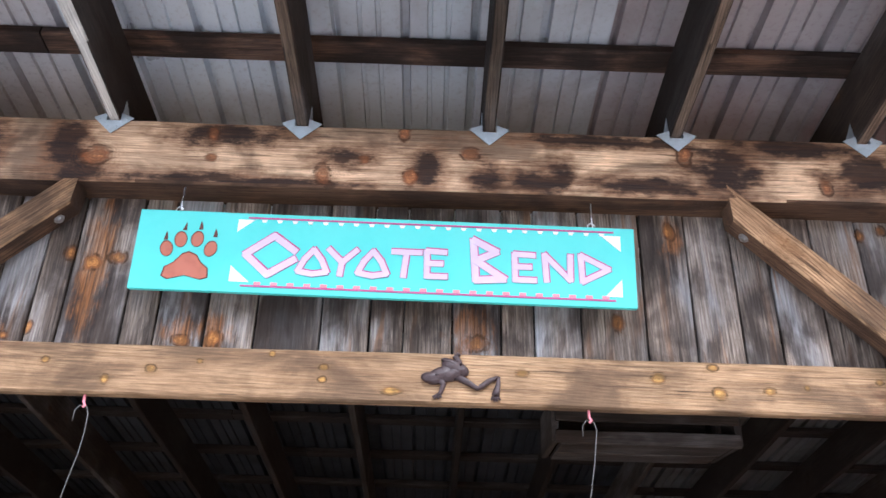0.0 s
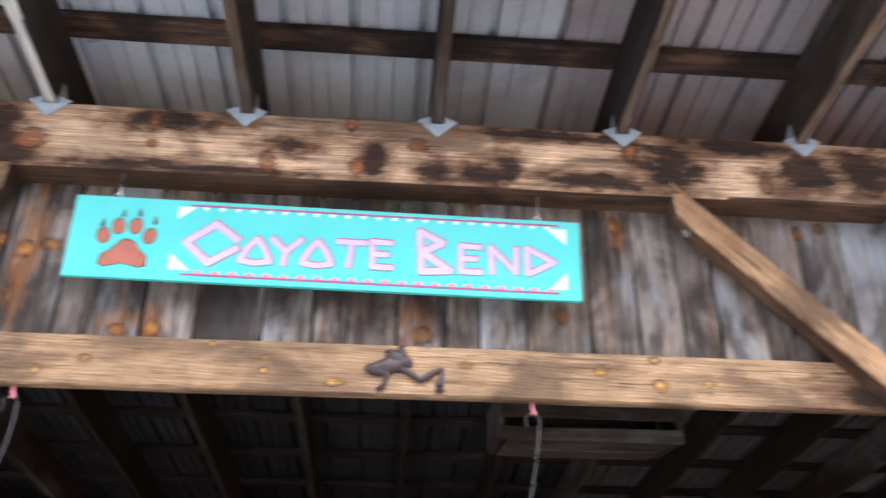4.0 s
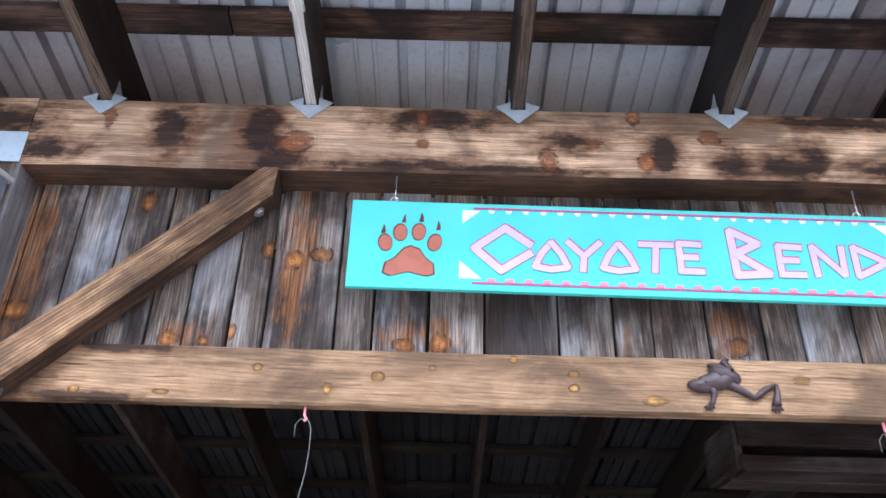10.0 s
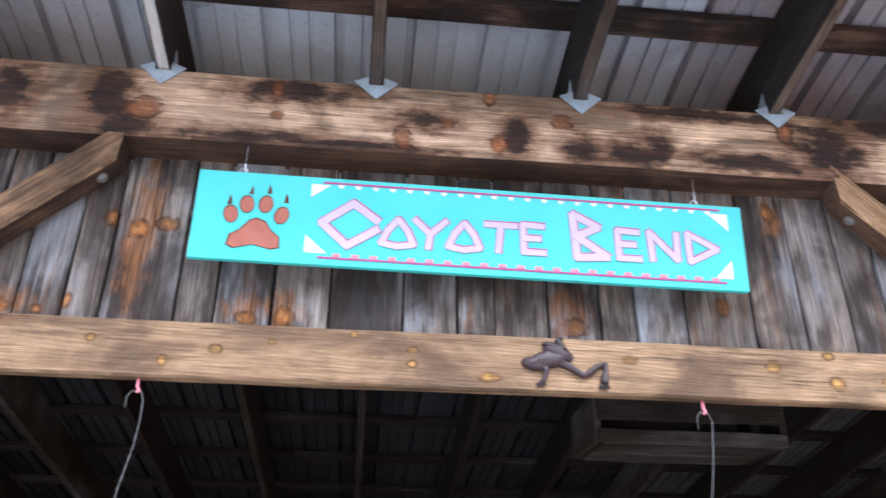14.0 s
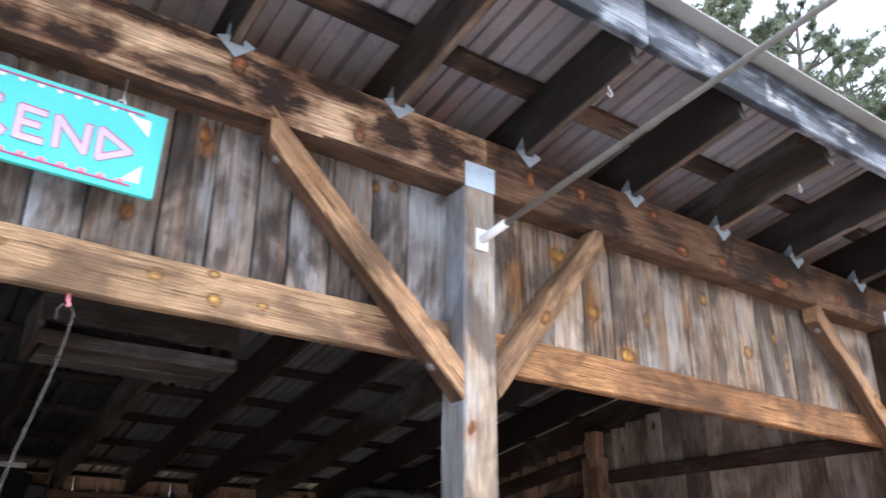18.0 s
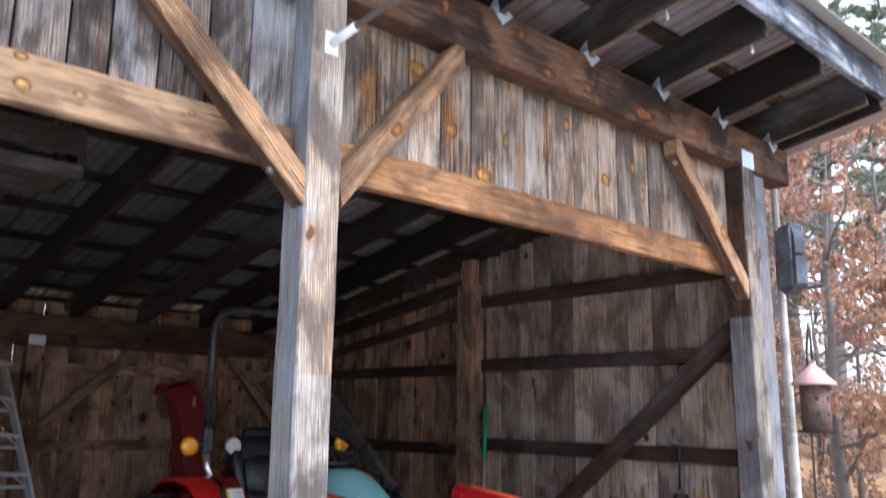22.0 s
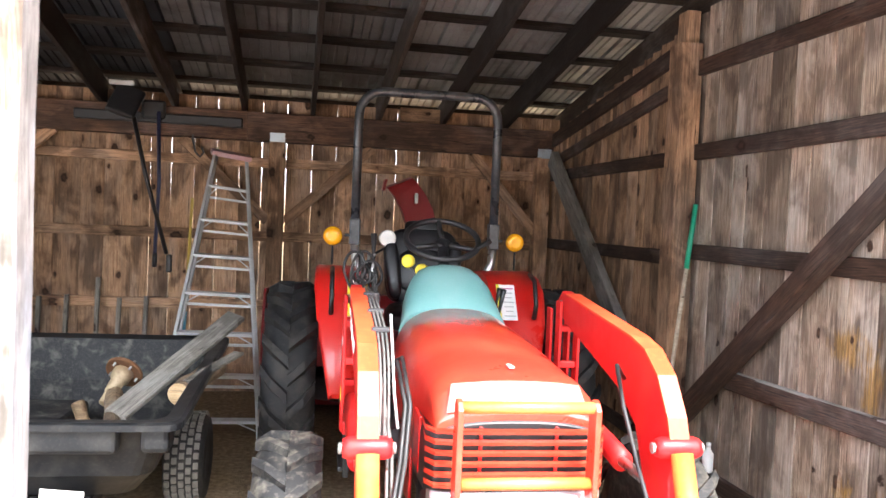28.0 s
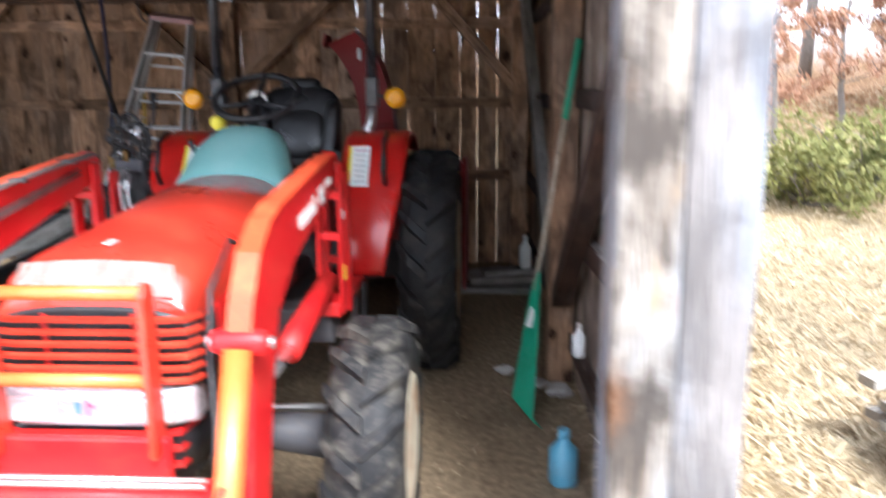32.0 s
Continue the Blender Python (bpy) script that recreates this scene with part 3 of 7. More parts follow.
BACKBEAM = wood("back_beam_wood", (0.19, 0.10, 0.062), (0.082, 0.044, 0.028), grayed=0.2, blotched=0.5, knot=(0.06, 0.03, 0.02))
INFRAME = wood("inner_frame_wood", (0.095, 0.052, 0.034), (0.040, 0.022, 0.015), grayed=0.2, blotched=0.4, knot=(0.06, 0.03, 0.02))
GALV = plain("galvanised_steel", (0.58, 0.66, 0.72), 0.42, 0.7, dirt=(0.33, 0.37, 0.40), dirty=0.45, scale=14)
BOLT = plain("bolt_steel", (0.42, 0.42, 0.42), 0.45, 0.9, dirt=(0.2, 0.14, 0.1), dirty=0.5, scale=20)
# inner roof sheets: brown stains, plus the shed's inside shade in the base colour
SHADESHEET = plain("shaded_stained_sheet", (0.030, 0.032, 0.037), 0.6, 0.0, spec=0.2, dirt=(0.020, 0.017, 0.017), dirty=0.9, scale=2.2, vary=0.35)
MAUVESHEET = plain("mauve_grey_roof_sheet", (0.37, 0.335, 0.34), 0.4, 0.30, dirt=(0.17, 0.12, 0.115), dirty=0.7, scale=1.6, vary=0.2)
DULLSHEET = plain("dull_roof_sheet", (0.48, 0.46, 0.465), 0.4, 0.30, dirt=(0.17, 0.125, 0.12), dirty=0.7, scale=1.6, vary=0.2)
MIDSHEET = plain("half_shaded_stained_sheet", (0.18, 0.172, 0.168), 0.5, 0.2, dirt=(0.08, 0.06, 0.052), dirty=0.85, scale=2.2, vary=0.25)
PALERSHEET = plain("less_shaded_stained_sheet", (0.35, 0.34, 0.33), 0.5, 0.2, dirt=(0.15, 0.115, 0.095), dirty=0.8, scale=2.2, vary=0.2)
DRIP = plain("drip_edge_metal", (0.44, 0.44, 0.42), 0.5, 0.2, dirt=(0.30, 0.27, 0.24), dirty=0.4, scale=5)
SHEET = plain("roof_sheet_steel", (0.58, 0.61, 0.65), 0.36, 0.30, dirt=(0.26, 0.20, 0.19), dirty=0.6, scale=1.6, vary=0.16)

# ---- ground ----

def ground_height(x, y):
    hill = max(0.0, min(1.0, (0.55 * (x - 8.5) + 0.8 * (y - 7.0)) / 26.0)) if x > 8 or y > 7 else 0.0
    far = max(0.0, math.hypot(x - 4, y - 4) - 9.0)
    flat = max(0.0, min(1.0, far / 6.0))
    z = 9.0 * hill * hill * (3 - 2 * hill)
    z += flat * (0.12 * noise.noise((x * 0.3, y * 0.3, 0)) + 0.05 * noise.noise((x, y, 3)))
    z += 0.012 * noise.noise((x * 3, y * 3, 5)) + 0.006 * noise.noise((x * 9, y * 9, 7))
    return z


def ground_material():
    mat, nt, bsdf = nodes_of("ground_soil")
    tc = nt.nodes.new("ShaderNodeTexCoord")
    v = tc.outputs[3]
    xyz = nt.nodes.new("ShaderNodeSeparateXYZ")
    nt.links.new(v, xyz.inputs[0])
    a = noise_of(nt, v, 1.6, 7, 0.62, 0.5)
    b = noise_of(nt, v, 26, 6, 0.7)
    dirt = mixc(nt, ramp(nt, b, 0.35, 0.7), (0.16, 0.117, 0.072), (0.31, 0.235, 0.15))
    dirt = mixc(nt, mul(nt, ramp(nt, a, 0.5, 0.75), 0.5), dirt, (0.075, 0.052, 0.033))
    # unseen ground before the shed, made pale grey to bounce light under the eave
    bounce_ground = mixc(nt, ramp(nt, b, 0.35, 0.7), (0.42, 0.42, 0.42), (0.66, 0.65, 0.64))
    dirt = mixc(nt, ramp(nt, xyz.outputs[1], -0.1, -0.7), dirt, bounce_ground)
    straw = mixc(nt, ramp(nt, b, 0.3, 0.7), (0.30, 0.22, 0.11), (0.58, 0.47, 0.29))
    leaf = mixc(nt, ramp(nt, b, 0.4, 0.6), (0.16, 0.085, 0.04), (0.40, 0.25, 0.14))
    out = mixc(nt, ramp(nt, xyz.outputs[0], 7.1, 7.6), dirt, straw)
    out = mixc(nt, ramp(nt, xyz.outputs[2], 0.5, 1.3), out, leaf)
    lean = nt.nodes.new("ShaderNodeMath")
    lean.operation = "MULTIPLY_ADD"
    nt.links.new(xyz.outputs[1], lean.inputs[0])
    lean.inputs[1].default_value = -0.8
    nt.links.new(xyz.outputs[0], lean.inputs[2])
    out = mixc(nt, ramp(nt, lean.outputs[0], 7.9, 9.0), out, leaf)
    snow = mul(nt, ramp(nt, a, 0.43, 0.5), ramp(nt, xyz.outputs[2], 1.6, 3.2))
    out = mixc(nt, snow, out, (0.80, 0.82, 0.85))
    nt.links.new(out, bsdf.inputs["Base Color"])
    bsdf.inputs["Roughness"].default_value = 0.95
    bsdf.inputs["Specular IOR Level"].default_value = 0.1
    bump(nt, bsdf, b, 0.8, 0.02)
    return mat


def axis_steps(lo, hi, near0, near1, fine, growth=1.25):
    out = [near0 + fine * i for i in range(int((near1 - near0) / fine) + 1)]
    d, p = fine, out[-1]
    while p < hi:
        d *= growth
        p += d
        out.append(p)
    d, p = fine, near0
    left = []
    while p > lo:
        d *= growth
        p -= d
        left.append(p)
    return left[::-1] + out


gx, gy = axis_steps(-900, 900, -1, 13, 0.14), axis_steps(-900, 900, -3.5, 9, 0.14)
gv = [(x, y, ground_height(x, y)) for y in gy for x in gx]
gw = len(gx)
gf = [(j * gw + i, j * gw + i + 1, (j + 1) * gw + i + 1, (j + 1) * gw + i) for j in range(len(gy) - 1) for i in range(gw - 1)]
ground = part("ground", mesh_of("ground", gv, gf, True), ground_material(), None)
tagged(ground, "packed sandy soil floor running out into dry straw grass and a leafy slope", "ground", kind="structure")

# ---- roof ----
SLOPE = 0.1695
RAFTER_Z = 3.48
RAFTER_H, RAFTER_W = 0.235, 0.04
ROOF_Y0, ROOF_Y1 = -0.60, 5.85
ROOF_X0, ROOF_X1 = -3.55, 7.50


def roof_z(y, up=0.0):
    return RAFTER_Z - SLOPE * y + up


roof = thing("roof", Matrix.Identity(4), "shed roof of ribbed steel sheets on dark timber rafters and purlins", "roof", kind="structure")
rafter_objects = []
for i in range(-5, 13):
    x = 0.61 * i
    mid = RAFTER_H / 2
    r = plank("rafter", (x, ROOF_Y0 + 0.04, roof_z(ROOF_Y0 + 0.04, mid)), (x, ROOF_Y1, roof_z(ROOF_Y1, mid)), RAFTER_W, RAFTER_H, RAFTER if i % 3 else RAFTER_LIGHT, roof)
    # ground bounce on the front undersides is put into a paler colour
    reface(r, (0, 0, -1), RAFTER_PALE if i == 2 else LIT_RAFTER_EDGE, 0.1)
    rafter_objects.append((x, r))
PURLINS = [-0.06, 0.54, 1.14, 1.74, 2.34, 2.94, 3.54, 4.14, 4.74, 5.30, 5.72]
for y in PURLINS:
    z = roof_z(y, RAFTER_H + 0.02)
    cuts = [ROOF_X0, 0.3 + 1.2 * plank_rng.random(), 3.9 + 0.5 * plank_rng.random(), ROOF_X1 - 0.03]
    for a, b in zip(cuts, cuts[1:]):
        # inner purlins take the near-black rafter wood in place of the shade there
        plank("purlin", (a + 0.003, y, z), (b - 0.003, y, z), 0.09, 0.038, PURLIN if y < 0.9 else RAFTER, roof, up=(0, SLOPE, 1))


def sheet_mesh(width, y0, y1):
    """A ribbed roofing sheet: high ribs with pairs of low ribs between them."""
    prof = []
    pitch = width / 4
    for k in range(4):
        o = k * pitch
        prof += [(o, 0.036), (o + 0.015, 0.036), (o + 0.021, 0.0)]
        for c in (0.085, 0.145):
            prof += [(o + c - 0.009, 0.0), (o + c - 0.006, 0.013), (o + c + 0.006, 0.013), (o + c + 0.009, 0.0)]
        prof += [(o + pitch - 0.012, 0.0), (o + pitch - 0.006, 0.036)]
    prof.append((width, 0.036))
    verts, faces = [], []
    ys = [y0, (y0 + y1) / 2, y1]
    base = RAFTER_H + 0.041
    for lift in (0.0, 0.0012):
        for y in ys:
            for px, pz in prof:
                verts.append((px, y, roof_z(y, base + pz + lift)))
    k = len(prof)
    for layer in range(2):
        for j in range(2):
            for i in range(k - 1):
                q = layer * 3 * k + j * k + i
                f = (q, q + 1, q + k + 1, q + k)
                faces.append(f if layer else f[::-1])
    for i in range(k - 1):
        for j in (0, 2):
            q = j * k + i
            faces.append((q, q + 1, q + 1 + 3 * k, q + 3 * k))
    return mesh_of("roof_sheet", verts, faces)


x = ROOF_X0
n_sheet = 0
while x < ROOF_X1 - 0.1:
    part("roof_sheet", sheet_mesh(0.915, ROOF_Y0 - 0.06, 1.22), SHEET if n_sheet in (5, 6) else DULLSHEET if n_sheet < 5 else MAUVESHEET, roof, m=Matrix.Translation((x, 0, 0.003 + 0.0016 * (n_sheet % 2))))
    # sheets over the inside, coloured darker for the shade there
    inner_sheet = sheet_mesh(0.915, 1.08, ROOF_Y1 + 0.05)
    part("roof_sheet", inner_sheet, PALERSHEET if n_sheet in (10, 11) else MIDSHEET if n_sheet in (8, 9) else SHADESHEET, roof, "stained roofing sheet, colour darkened for the shade inside", m=Matrix.Translation((x, 0, 0.0016 * (n_sheet % 2))))
    x += 0.912
    n_sheet += 1
# fascia boards along the front eave
FZ = roof_z(ROOF_Y0)
for a, b in ((ROOF_X0, 0.55), (0.553, 4.303), (4.306, ROOF_X1)):
    plank("fascia_board", (a, ROOF_Y0, FZ + 0.165), (b, ROOF_Y0, FZ + 0.165), 0.04, 0.20, FASCIA, roof)
# flat drip edge that the roof sheets lie on
for k in range(int((ROOF_X1 - ROOF_X0) / 2.4) + 1):
    a = ROOF_X0 + 2.4 * k
    plank("drip_edge", (a, ROOF_Y0 - 0.035, roof_z(ROOF_Y0 - 0.035, RAFTER_H + 0.034)), (min(a + 2.397, ROOF_X1), ROOF_Y0 - 0.035, roof_z(ROOF_Y0 - 0.035, RAFTER_H + 0.034)), 0.125, 0.006, DRIP, roof, "grey metal drip edge", up=(0, -SLOPE, 1), chamfer=0.001, jitter=0.0)
plank("rake_board", (ROOF_X1 - 0.02, ROOF_Y0 + 0.022, roof_z(ROOF_Y0 + 0.022, 0.12)), (ROOF_X1 - 0.02, ROOF_Y1, roof_z(ROOF_Y1, 0.12)), 0.035, 0.235, RAFTER, roof)


def tie_plate():
    """A galvanised tie: a square plate turned on its corner, with ears bent up both sides of the rafter."""
    bm = extruded([(-0.066, 0.012), (-0.0225, 0.030), (-0.0225, 0.002), (0.0225, 0.002), (0.0225, 0.030), (0.066, 0.012), (0.0, -0.048)], 0.002, "y")
    bmesh.ops.translate(bm, verts=bm.verts, vec=(0, -0.004, 0))
    for sx in (-1, 1):
        ear = extruded([(-0.004, 0.004), (0.055, 0.004), (0.048, 0.05), (0.004, 0.085)], 0.002, "x")
        for v in ear.verts:
            v.co.x += sx * 0.0245
        me = bpy.data.meshes.new("ear")
        ear.to_mesh(me)
        ear.free()
        bm.from_mesh(me)
        for px, pz in ((0.014, -0.022), (0.028, -0.008), (0.044, 0.006)):
            bmesh.ops.create_icosphere(bm, subdivisions=1, radius=0.0032, matrix=Matrix.Translation((sx * px, -0.0055, pz)))
    bmesh.ops.recalc_face_normals(bm, faces=bm.faces)
    me = bpy.data.meshes.new("tie_plate")
    bm.to_mesh(me)
    bm.free()
    return me


tie = tie_plate()
for x, r in rafter_objects:
    part("tie_plate", tie, GALV, r, "bent galvanised tie plate", m=r.matrix_basis.inverted() @ Matrix.Translation((x, -0.002, RAFTER_Z - 0.012)))

# ---- front wall ----
wall_front = thing("wall_front", Matrix.Identity(4), "open shed front of weathered posts, beam, braces and boarded frieze", "wall", kind="structure")
for a, b in ((-3.5, 0.415), (0.418, 4.06), (4.063, 7.52)):
    # shade under the beam is put into its underside's colour
    reface(plank("top_beam", (a, 0.07, 3.365), (b, 0.07, 3.365), 0.14, 0.232, BEAM_DARK if a > 4 else BEAM, wall_front, chamfer=0.008, jitter=0.002), (0, 0, -1), SHADED_FACE)
POSTS = [(-3.42, "post"), (0.35, "post"), (4.025, "post"), (6.985, "post")]
for px, nm in POSTS:
    post = plank(nm, (px, 0.07, -0.1), (px, 0.07, 3.249), 0.138 if px < 6 else 0.15, 0.138, POST, wall_front, up=(0, 1, 0), chamfer=0.007, jitter=0.002)
    # paler lit fronts, bluish shaded sides: light put into the colours, with weathering
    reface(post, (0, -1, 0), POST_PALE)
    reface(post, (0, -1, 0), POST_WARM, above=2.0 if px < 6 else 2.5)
    # shade on the corner post's upper side is put into its colour
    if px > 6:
        reface(post, (-1, 0, 0), SHADED_FACE, above=2.45)
    pl = boxes((px, -0.0025, 3.30, 0.138, 0.003, 0.105, 0.0008))
    for sx, sz in ((0, 0.0), (-0.045, -0.035), (0.045, -0.035), (-0.045, 0.035), (0.045, 0.035)):
        box(pl, px + sx, -0.005, 3.30 + sz, 0.012 if sx == 0 else 0.006, 0.004, 0.012 if sx == 0 else 0.006, 0.0015)
    part("post_plate", pl, GALV, wall_front, "galvanised steel plate")
plank("corner_board", (7.15, 0.05, -0.05), (7.15, 0.05, 3.24), 0.165, 0.045, POST, wall_front, up=(0, 1, 0))
# lower beam of the frieze, one length for each bay
plank("lintel", (0.422, 0.102, 2.667), (3.954, 0.102, 2.667), 0.045, 0.15, LINTEL, wall_front, chamfer=0.006)
plank("lintel", (4.096, 0.102, 2.667), (6.908, 0.102, 2.667), 0.045, 0.15, LINTEL_WARM, wall_front, chamfer=0.006)
plank("lintel", (-3.48, 0.102, 2.667), (0.279, 0.102, 2.667), 0.045, 0.15, LINTEL, wall_front, chamfer=0.006)
# frieze boards
edges = [-3.48 + 0.188 * k for k in range(10)] + [-1.6, -1.42, -1.25, -1.03, -0.84, -0.70, -0.5, -0.33, -0.12, 0.06, 0.28, 0.44, 0.575, 0.70, 0.83, 0.93, 1.05, 1.145, 1.335, 1.437, 1.585, 1.737, 1.936, 2.084, 2.188, 2.336, 2.485, 2.587, 2.732, 2.93, 3.08, 3.225, 3.34, 3.487, 3.64, 3.79, 3.96]
x = 3.96
while x < 6.85:
    x += plank_rng.choice((0.12, 0.14, 0.155, 0.17, 0.19))
    edges.append(min(x, 6.93))
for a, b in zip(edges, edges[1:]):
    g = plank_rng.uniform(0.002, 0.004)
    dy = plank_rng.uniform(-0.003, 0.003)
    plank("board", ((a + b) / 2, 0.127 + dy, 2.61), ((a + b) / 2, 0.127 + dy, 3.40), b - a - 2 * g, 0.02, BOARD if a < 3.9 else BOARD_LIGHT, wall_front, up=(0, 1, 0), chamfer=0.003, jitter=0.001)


def brace(a, b, material=BRACE, w=0.08, h=0.092, cut=(0, 0)):
    """A knee brace with a bolt head near either end of its underside."""
    ob = plank("brace", a, b, w, h, material, wall_front, chamfer=0.006, cut=cut)
    # underside takes the darker wood in place of shade
    reface(ob, (0.7 if b[0] > a[0] and b[2] > a[2] else -0.7, 0, -0.7), SHADED_FACE)
    l = (Vector(b) - Vector(a)).length
    for sx in (-1, 1):
        v, f = lathe([(0.0, 0.017), (0.002, 0.017), (0.003, 0.011), (0.010, 0.010)], "z", 8)
        part("bolt", mesh_of("bolt", [(p[0], p[1], -p[2]) for p in v], f), BOLT, ob, m=Matrix.Translation((sx * (l / 2 - 0.105), 0, -h / 2)))
    return ob


brace((0.42, 0.044, 2.555), (1.15, 0.044, 3.235), cut=(0.09, 0.1))
brace((3.195, 0.044, 3.245), (3.955, 0.044, 2.52), cut=(-0.1, -0.09))
brace((4.095, 0.044, 2.535), (4.67, 0.044, 3.235), cut=(0.08, 0.1))
brace((6.22, 0.044, 3.235), (6.91, 0.044, 2.52), cut=(-0.1, -0.09))

# ---- right wall ----
RX = 7.21
wall_right = thing("wall_right", Matrix.Identity(4), "side wall of upright brown pine boards on dark girts and posts", "wall", kind="structure")
y = 0.16
while y < 5.55:
    w = plank_rng.choice((0.14, 0.16, 0.18, 0.19, 0.21))
    top = roof_z(y + w / 2) - 0.02
    plank("board", (RX + 0.012, y + w / 2, -0.1), (RX + 0.012, y + w / 2, top), w - plank_rng.uniform(0.003, 0.009), 0.022, SIDEBOARD if y < 2.5 else INNER, wall_right, up=(1, 0, 0), chamfer=0.003, jitter=0.001)
    y += w
for z, y0, y1, dz in ((0.24, 0.1, 5.45, 0.0), (1.555, 0.1, 2.45, 0.0), (1.50, 2.6, 5.45, 0.0), (2.17, 0.1, 2.45, 0.0), (2.15, 2.6, 5.45, 0.0), (2.69, 0.1, 2.45, 0.0), (0.80, 2.6, 5.45, 0.0)):
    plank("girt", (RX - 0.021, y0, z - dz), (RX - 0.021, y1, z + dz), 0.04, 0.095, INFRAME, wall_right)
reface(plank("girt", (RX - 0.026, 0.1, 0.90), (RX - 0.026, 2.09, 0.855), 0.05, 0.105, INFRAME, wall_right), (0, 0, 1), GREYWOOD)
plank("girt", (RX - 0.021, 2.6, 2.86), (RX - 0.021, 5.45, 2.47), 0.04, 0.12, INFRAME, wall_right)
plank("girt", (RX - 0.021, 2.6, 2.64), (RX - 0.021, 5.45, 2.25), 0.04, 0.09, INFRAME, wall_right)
plank("wall_post", (RX - 0.085, 2.535, -0.05), (RX - 0.085, 2.535, 2.84), 0.14, 0.17, INNER, wall_right, up=(0, 1, 0))
plank("wall_post", (RX - 0.06, 2.56, 2.842), (RX - 0.06, 2.56, 3.05), 0.09, 0.12, INNER, wall_right, up=(0, 1, 0))
plank("diagonal_brace", (RX - 0.095, 2.40, 0.50), (RX - 0.095, 0.16, 2.36), 0.10, 0.095, INFRAME, wall_right)
plank("diagonal_brace", (RX - 0.10, 2.68, 0.45), (RX - 0.10, 5.02, 2.30), 0.07, 0.16, GREYWOOD, wall_right)

# ---- back wall ----
BY = 5.42
wall_back = thing("wall_back", Matrix.Identity(4), "back wall of upright knotty brown boards with thin daylight gaps", "wall", kind="structure")
x = -3.46
while x < RX - 0.02:
    w = plank_rng.choice((0.15, 0.18, 0.2, 0.22, 0.24))
    plank("board", (x + w / 2, BY + 0.03, -0.1), (x + w / 2, BY + 0.03, 2.72), w - plank_rng.choice((0.0006, 0.001, 0.001, 0.002, 0.005)), 0.022, INNER, wall_back, up=(0, 1, 0), chamfer=0.003, jitter=0.001)
    x += w
for z in (0.82, 1.46, 2.14):
    plank("girt", (-3.44, BY - 0.003, z), (RX - 0.05, BY - 0.003, z), 0.038, 0.09, INNER, wall_back)
for a, b in ((-3.44, 4.3), (4.303, RX - 0.02)):
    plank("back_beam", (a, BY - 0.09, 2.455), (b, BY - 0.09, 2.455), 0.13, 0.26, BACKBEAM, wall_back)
for px in (-2.0, 1.2, 4.57, 7.10):
    plank("wall_post", (px, BY - 0.09, -0.05), (px, BY - 0.09, 2.323), 0.14, 0.14, INNER, wall_back, up=(0, 1, 0))
    part("post_plate", boxes((px, BY - 0.158, 2.36, 0.135, 0.003, 0.09, 0.0008), (px, BY - 0.161, 2.36, 0.012, 0.004, 0.012, 0.0015)), GALV, wall_back, "galvanised steel plate")
for a, b in (((5.44, 2.32), (4.65, 1.60)), ((6.40, 2.32), (7.05, 1.60)), ((2.66, 2.34), (1.27, 1.10)), ((3.72, 2.32), (4.50, 1.60))):
    plank("diagonal_brace", (a[0], BY - 0.10, a[1]), (b[0], BY - 0.10, b[1]), 0.045, 0.09, INNER, wall_back)
part("packer_board", boxes((5.95, BY - 0.02, 2.66, 0.5, 0.02, 0.14, 0.002)), INNER, wall_back)

# ---- left wall, plain, out of view ----
wall_left = thing("wall_left", Matrix.Identity(4), "plain upright dark boards closing the shed's far side", "wall", kind="structure")
y = 0.16
while y < 5.55:
    plank("board", (-3.48, y + 0.1, 0.0), (-3.48, y + 0.1, roof_z(y + 0.1) - 0.02), 0.195, 0.022, INFRAME, wall_left, up=(1, 0, 0), chamfer=0.003, jitter=0.001)
    y += 0.2

# ---- more materials ----
TURQ = plain("turquoise_paint", (0.10, 0.60, 0.55), 0.45, dirt=(0.05, 0.5, 0.46), dirty=0.2, scale=9)
LETTER = plain("pale_pink_paint", (0.60, 0.46, 0.60), 0.65, dirt=(0.70, 0.62, 0.70), dirty=0.4, scale=14)
MAUVE = plain("mauve_paint", (0.46, 0.07, 0.22), 0.6, dirt=(0.5, 0.2, 0.3), dirty=0.3, scale=12)
CORAL = plain("coral_paint", (0.80, 0.25, 0.30), 0.6, dirt=(0.6, 0.3, 0.3), dirty=0.3, scale=12)
PAWBROWN = plain("terracotta_paint", (0.42, 0.13, 0.08), 0.65, dirt=(0.3, 0.1, 0.07), dirty=0.4, scale=30)
PAWDARK = plain("dark_claw_and_cut_shade", (0.12, 0.035, 0.025), 0.7, dirt=(0.05, 0.03, 0.03), dirty=0.4, scale=30)
WHITE = plain("white_paint", (0.82, 0.82, 0.80), 0.55, dirt=(0.55, 0.52, 0.48), dirty=0.25, scale=8)
FROG = plain("frog_brown_resin", (0.036, 0.019, 0.020), 0.45, dirt=(0.085, 0.048, 0.046), dirty=0.5, scale=60, grain=160, relief=0.9)
RED = plain("tractor_red_paint", (0.57, 0.013, 0.012), 0.34, dirt=(0.46, 0.05, 0.03), dirty=0.3, scale=5, coat=0.6)
STRIPGLARE = plain("overlit_loader_paint", (0.66, 0.065, 0.022), 0.42, spec=0.4, dirt=(0.68, 0.19, 0.06), dirty=0.5, scale=6)
BODYRED = plain("deep_red_paint", (0.56, 0.012, 0.009), 0.32, dirt=(0.36, 0.04, 0.025), dirty=0.2, scale=5, coat=0.5)
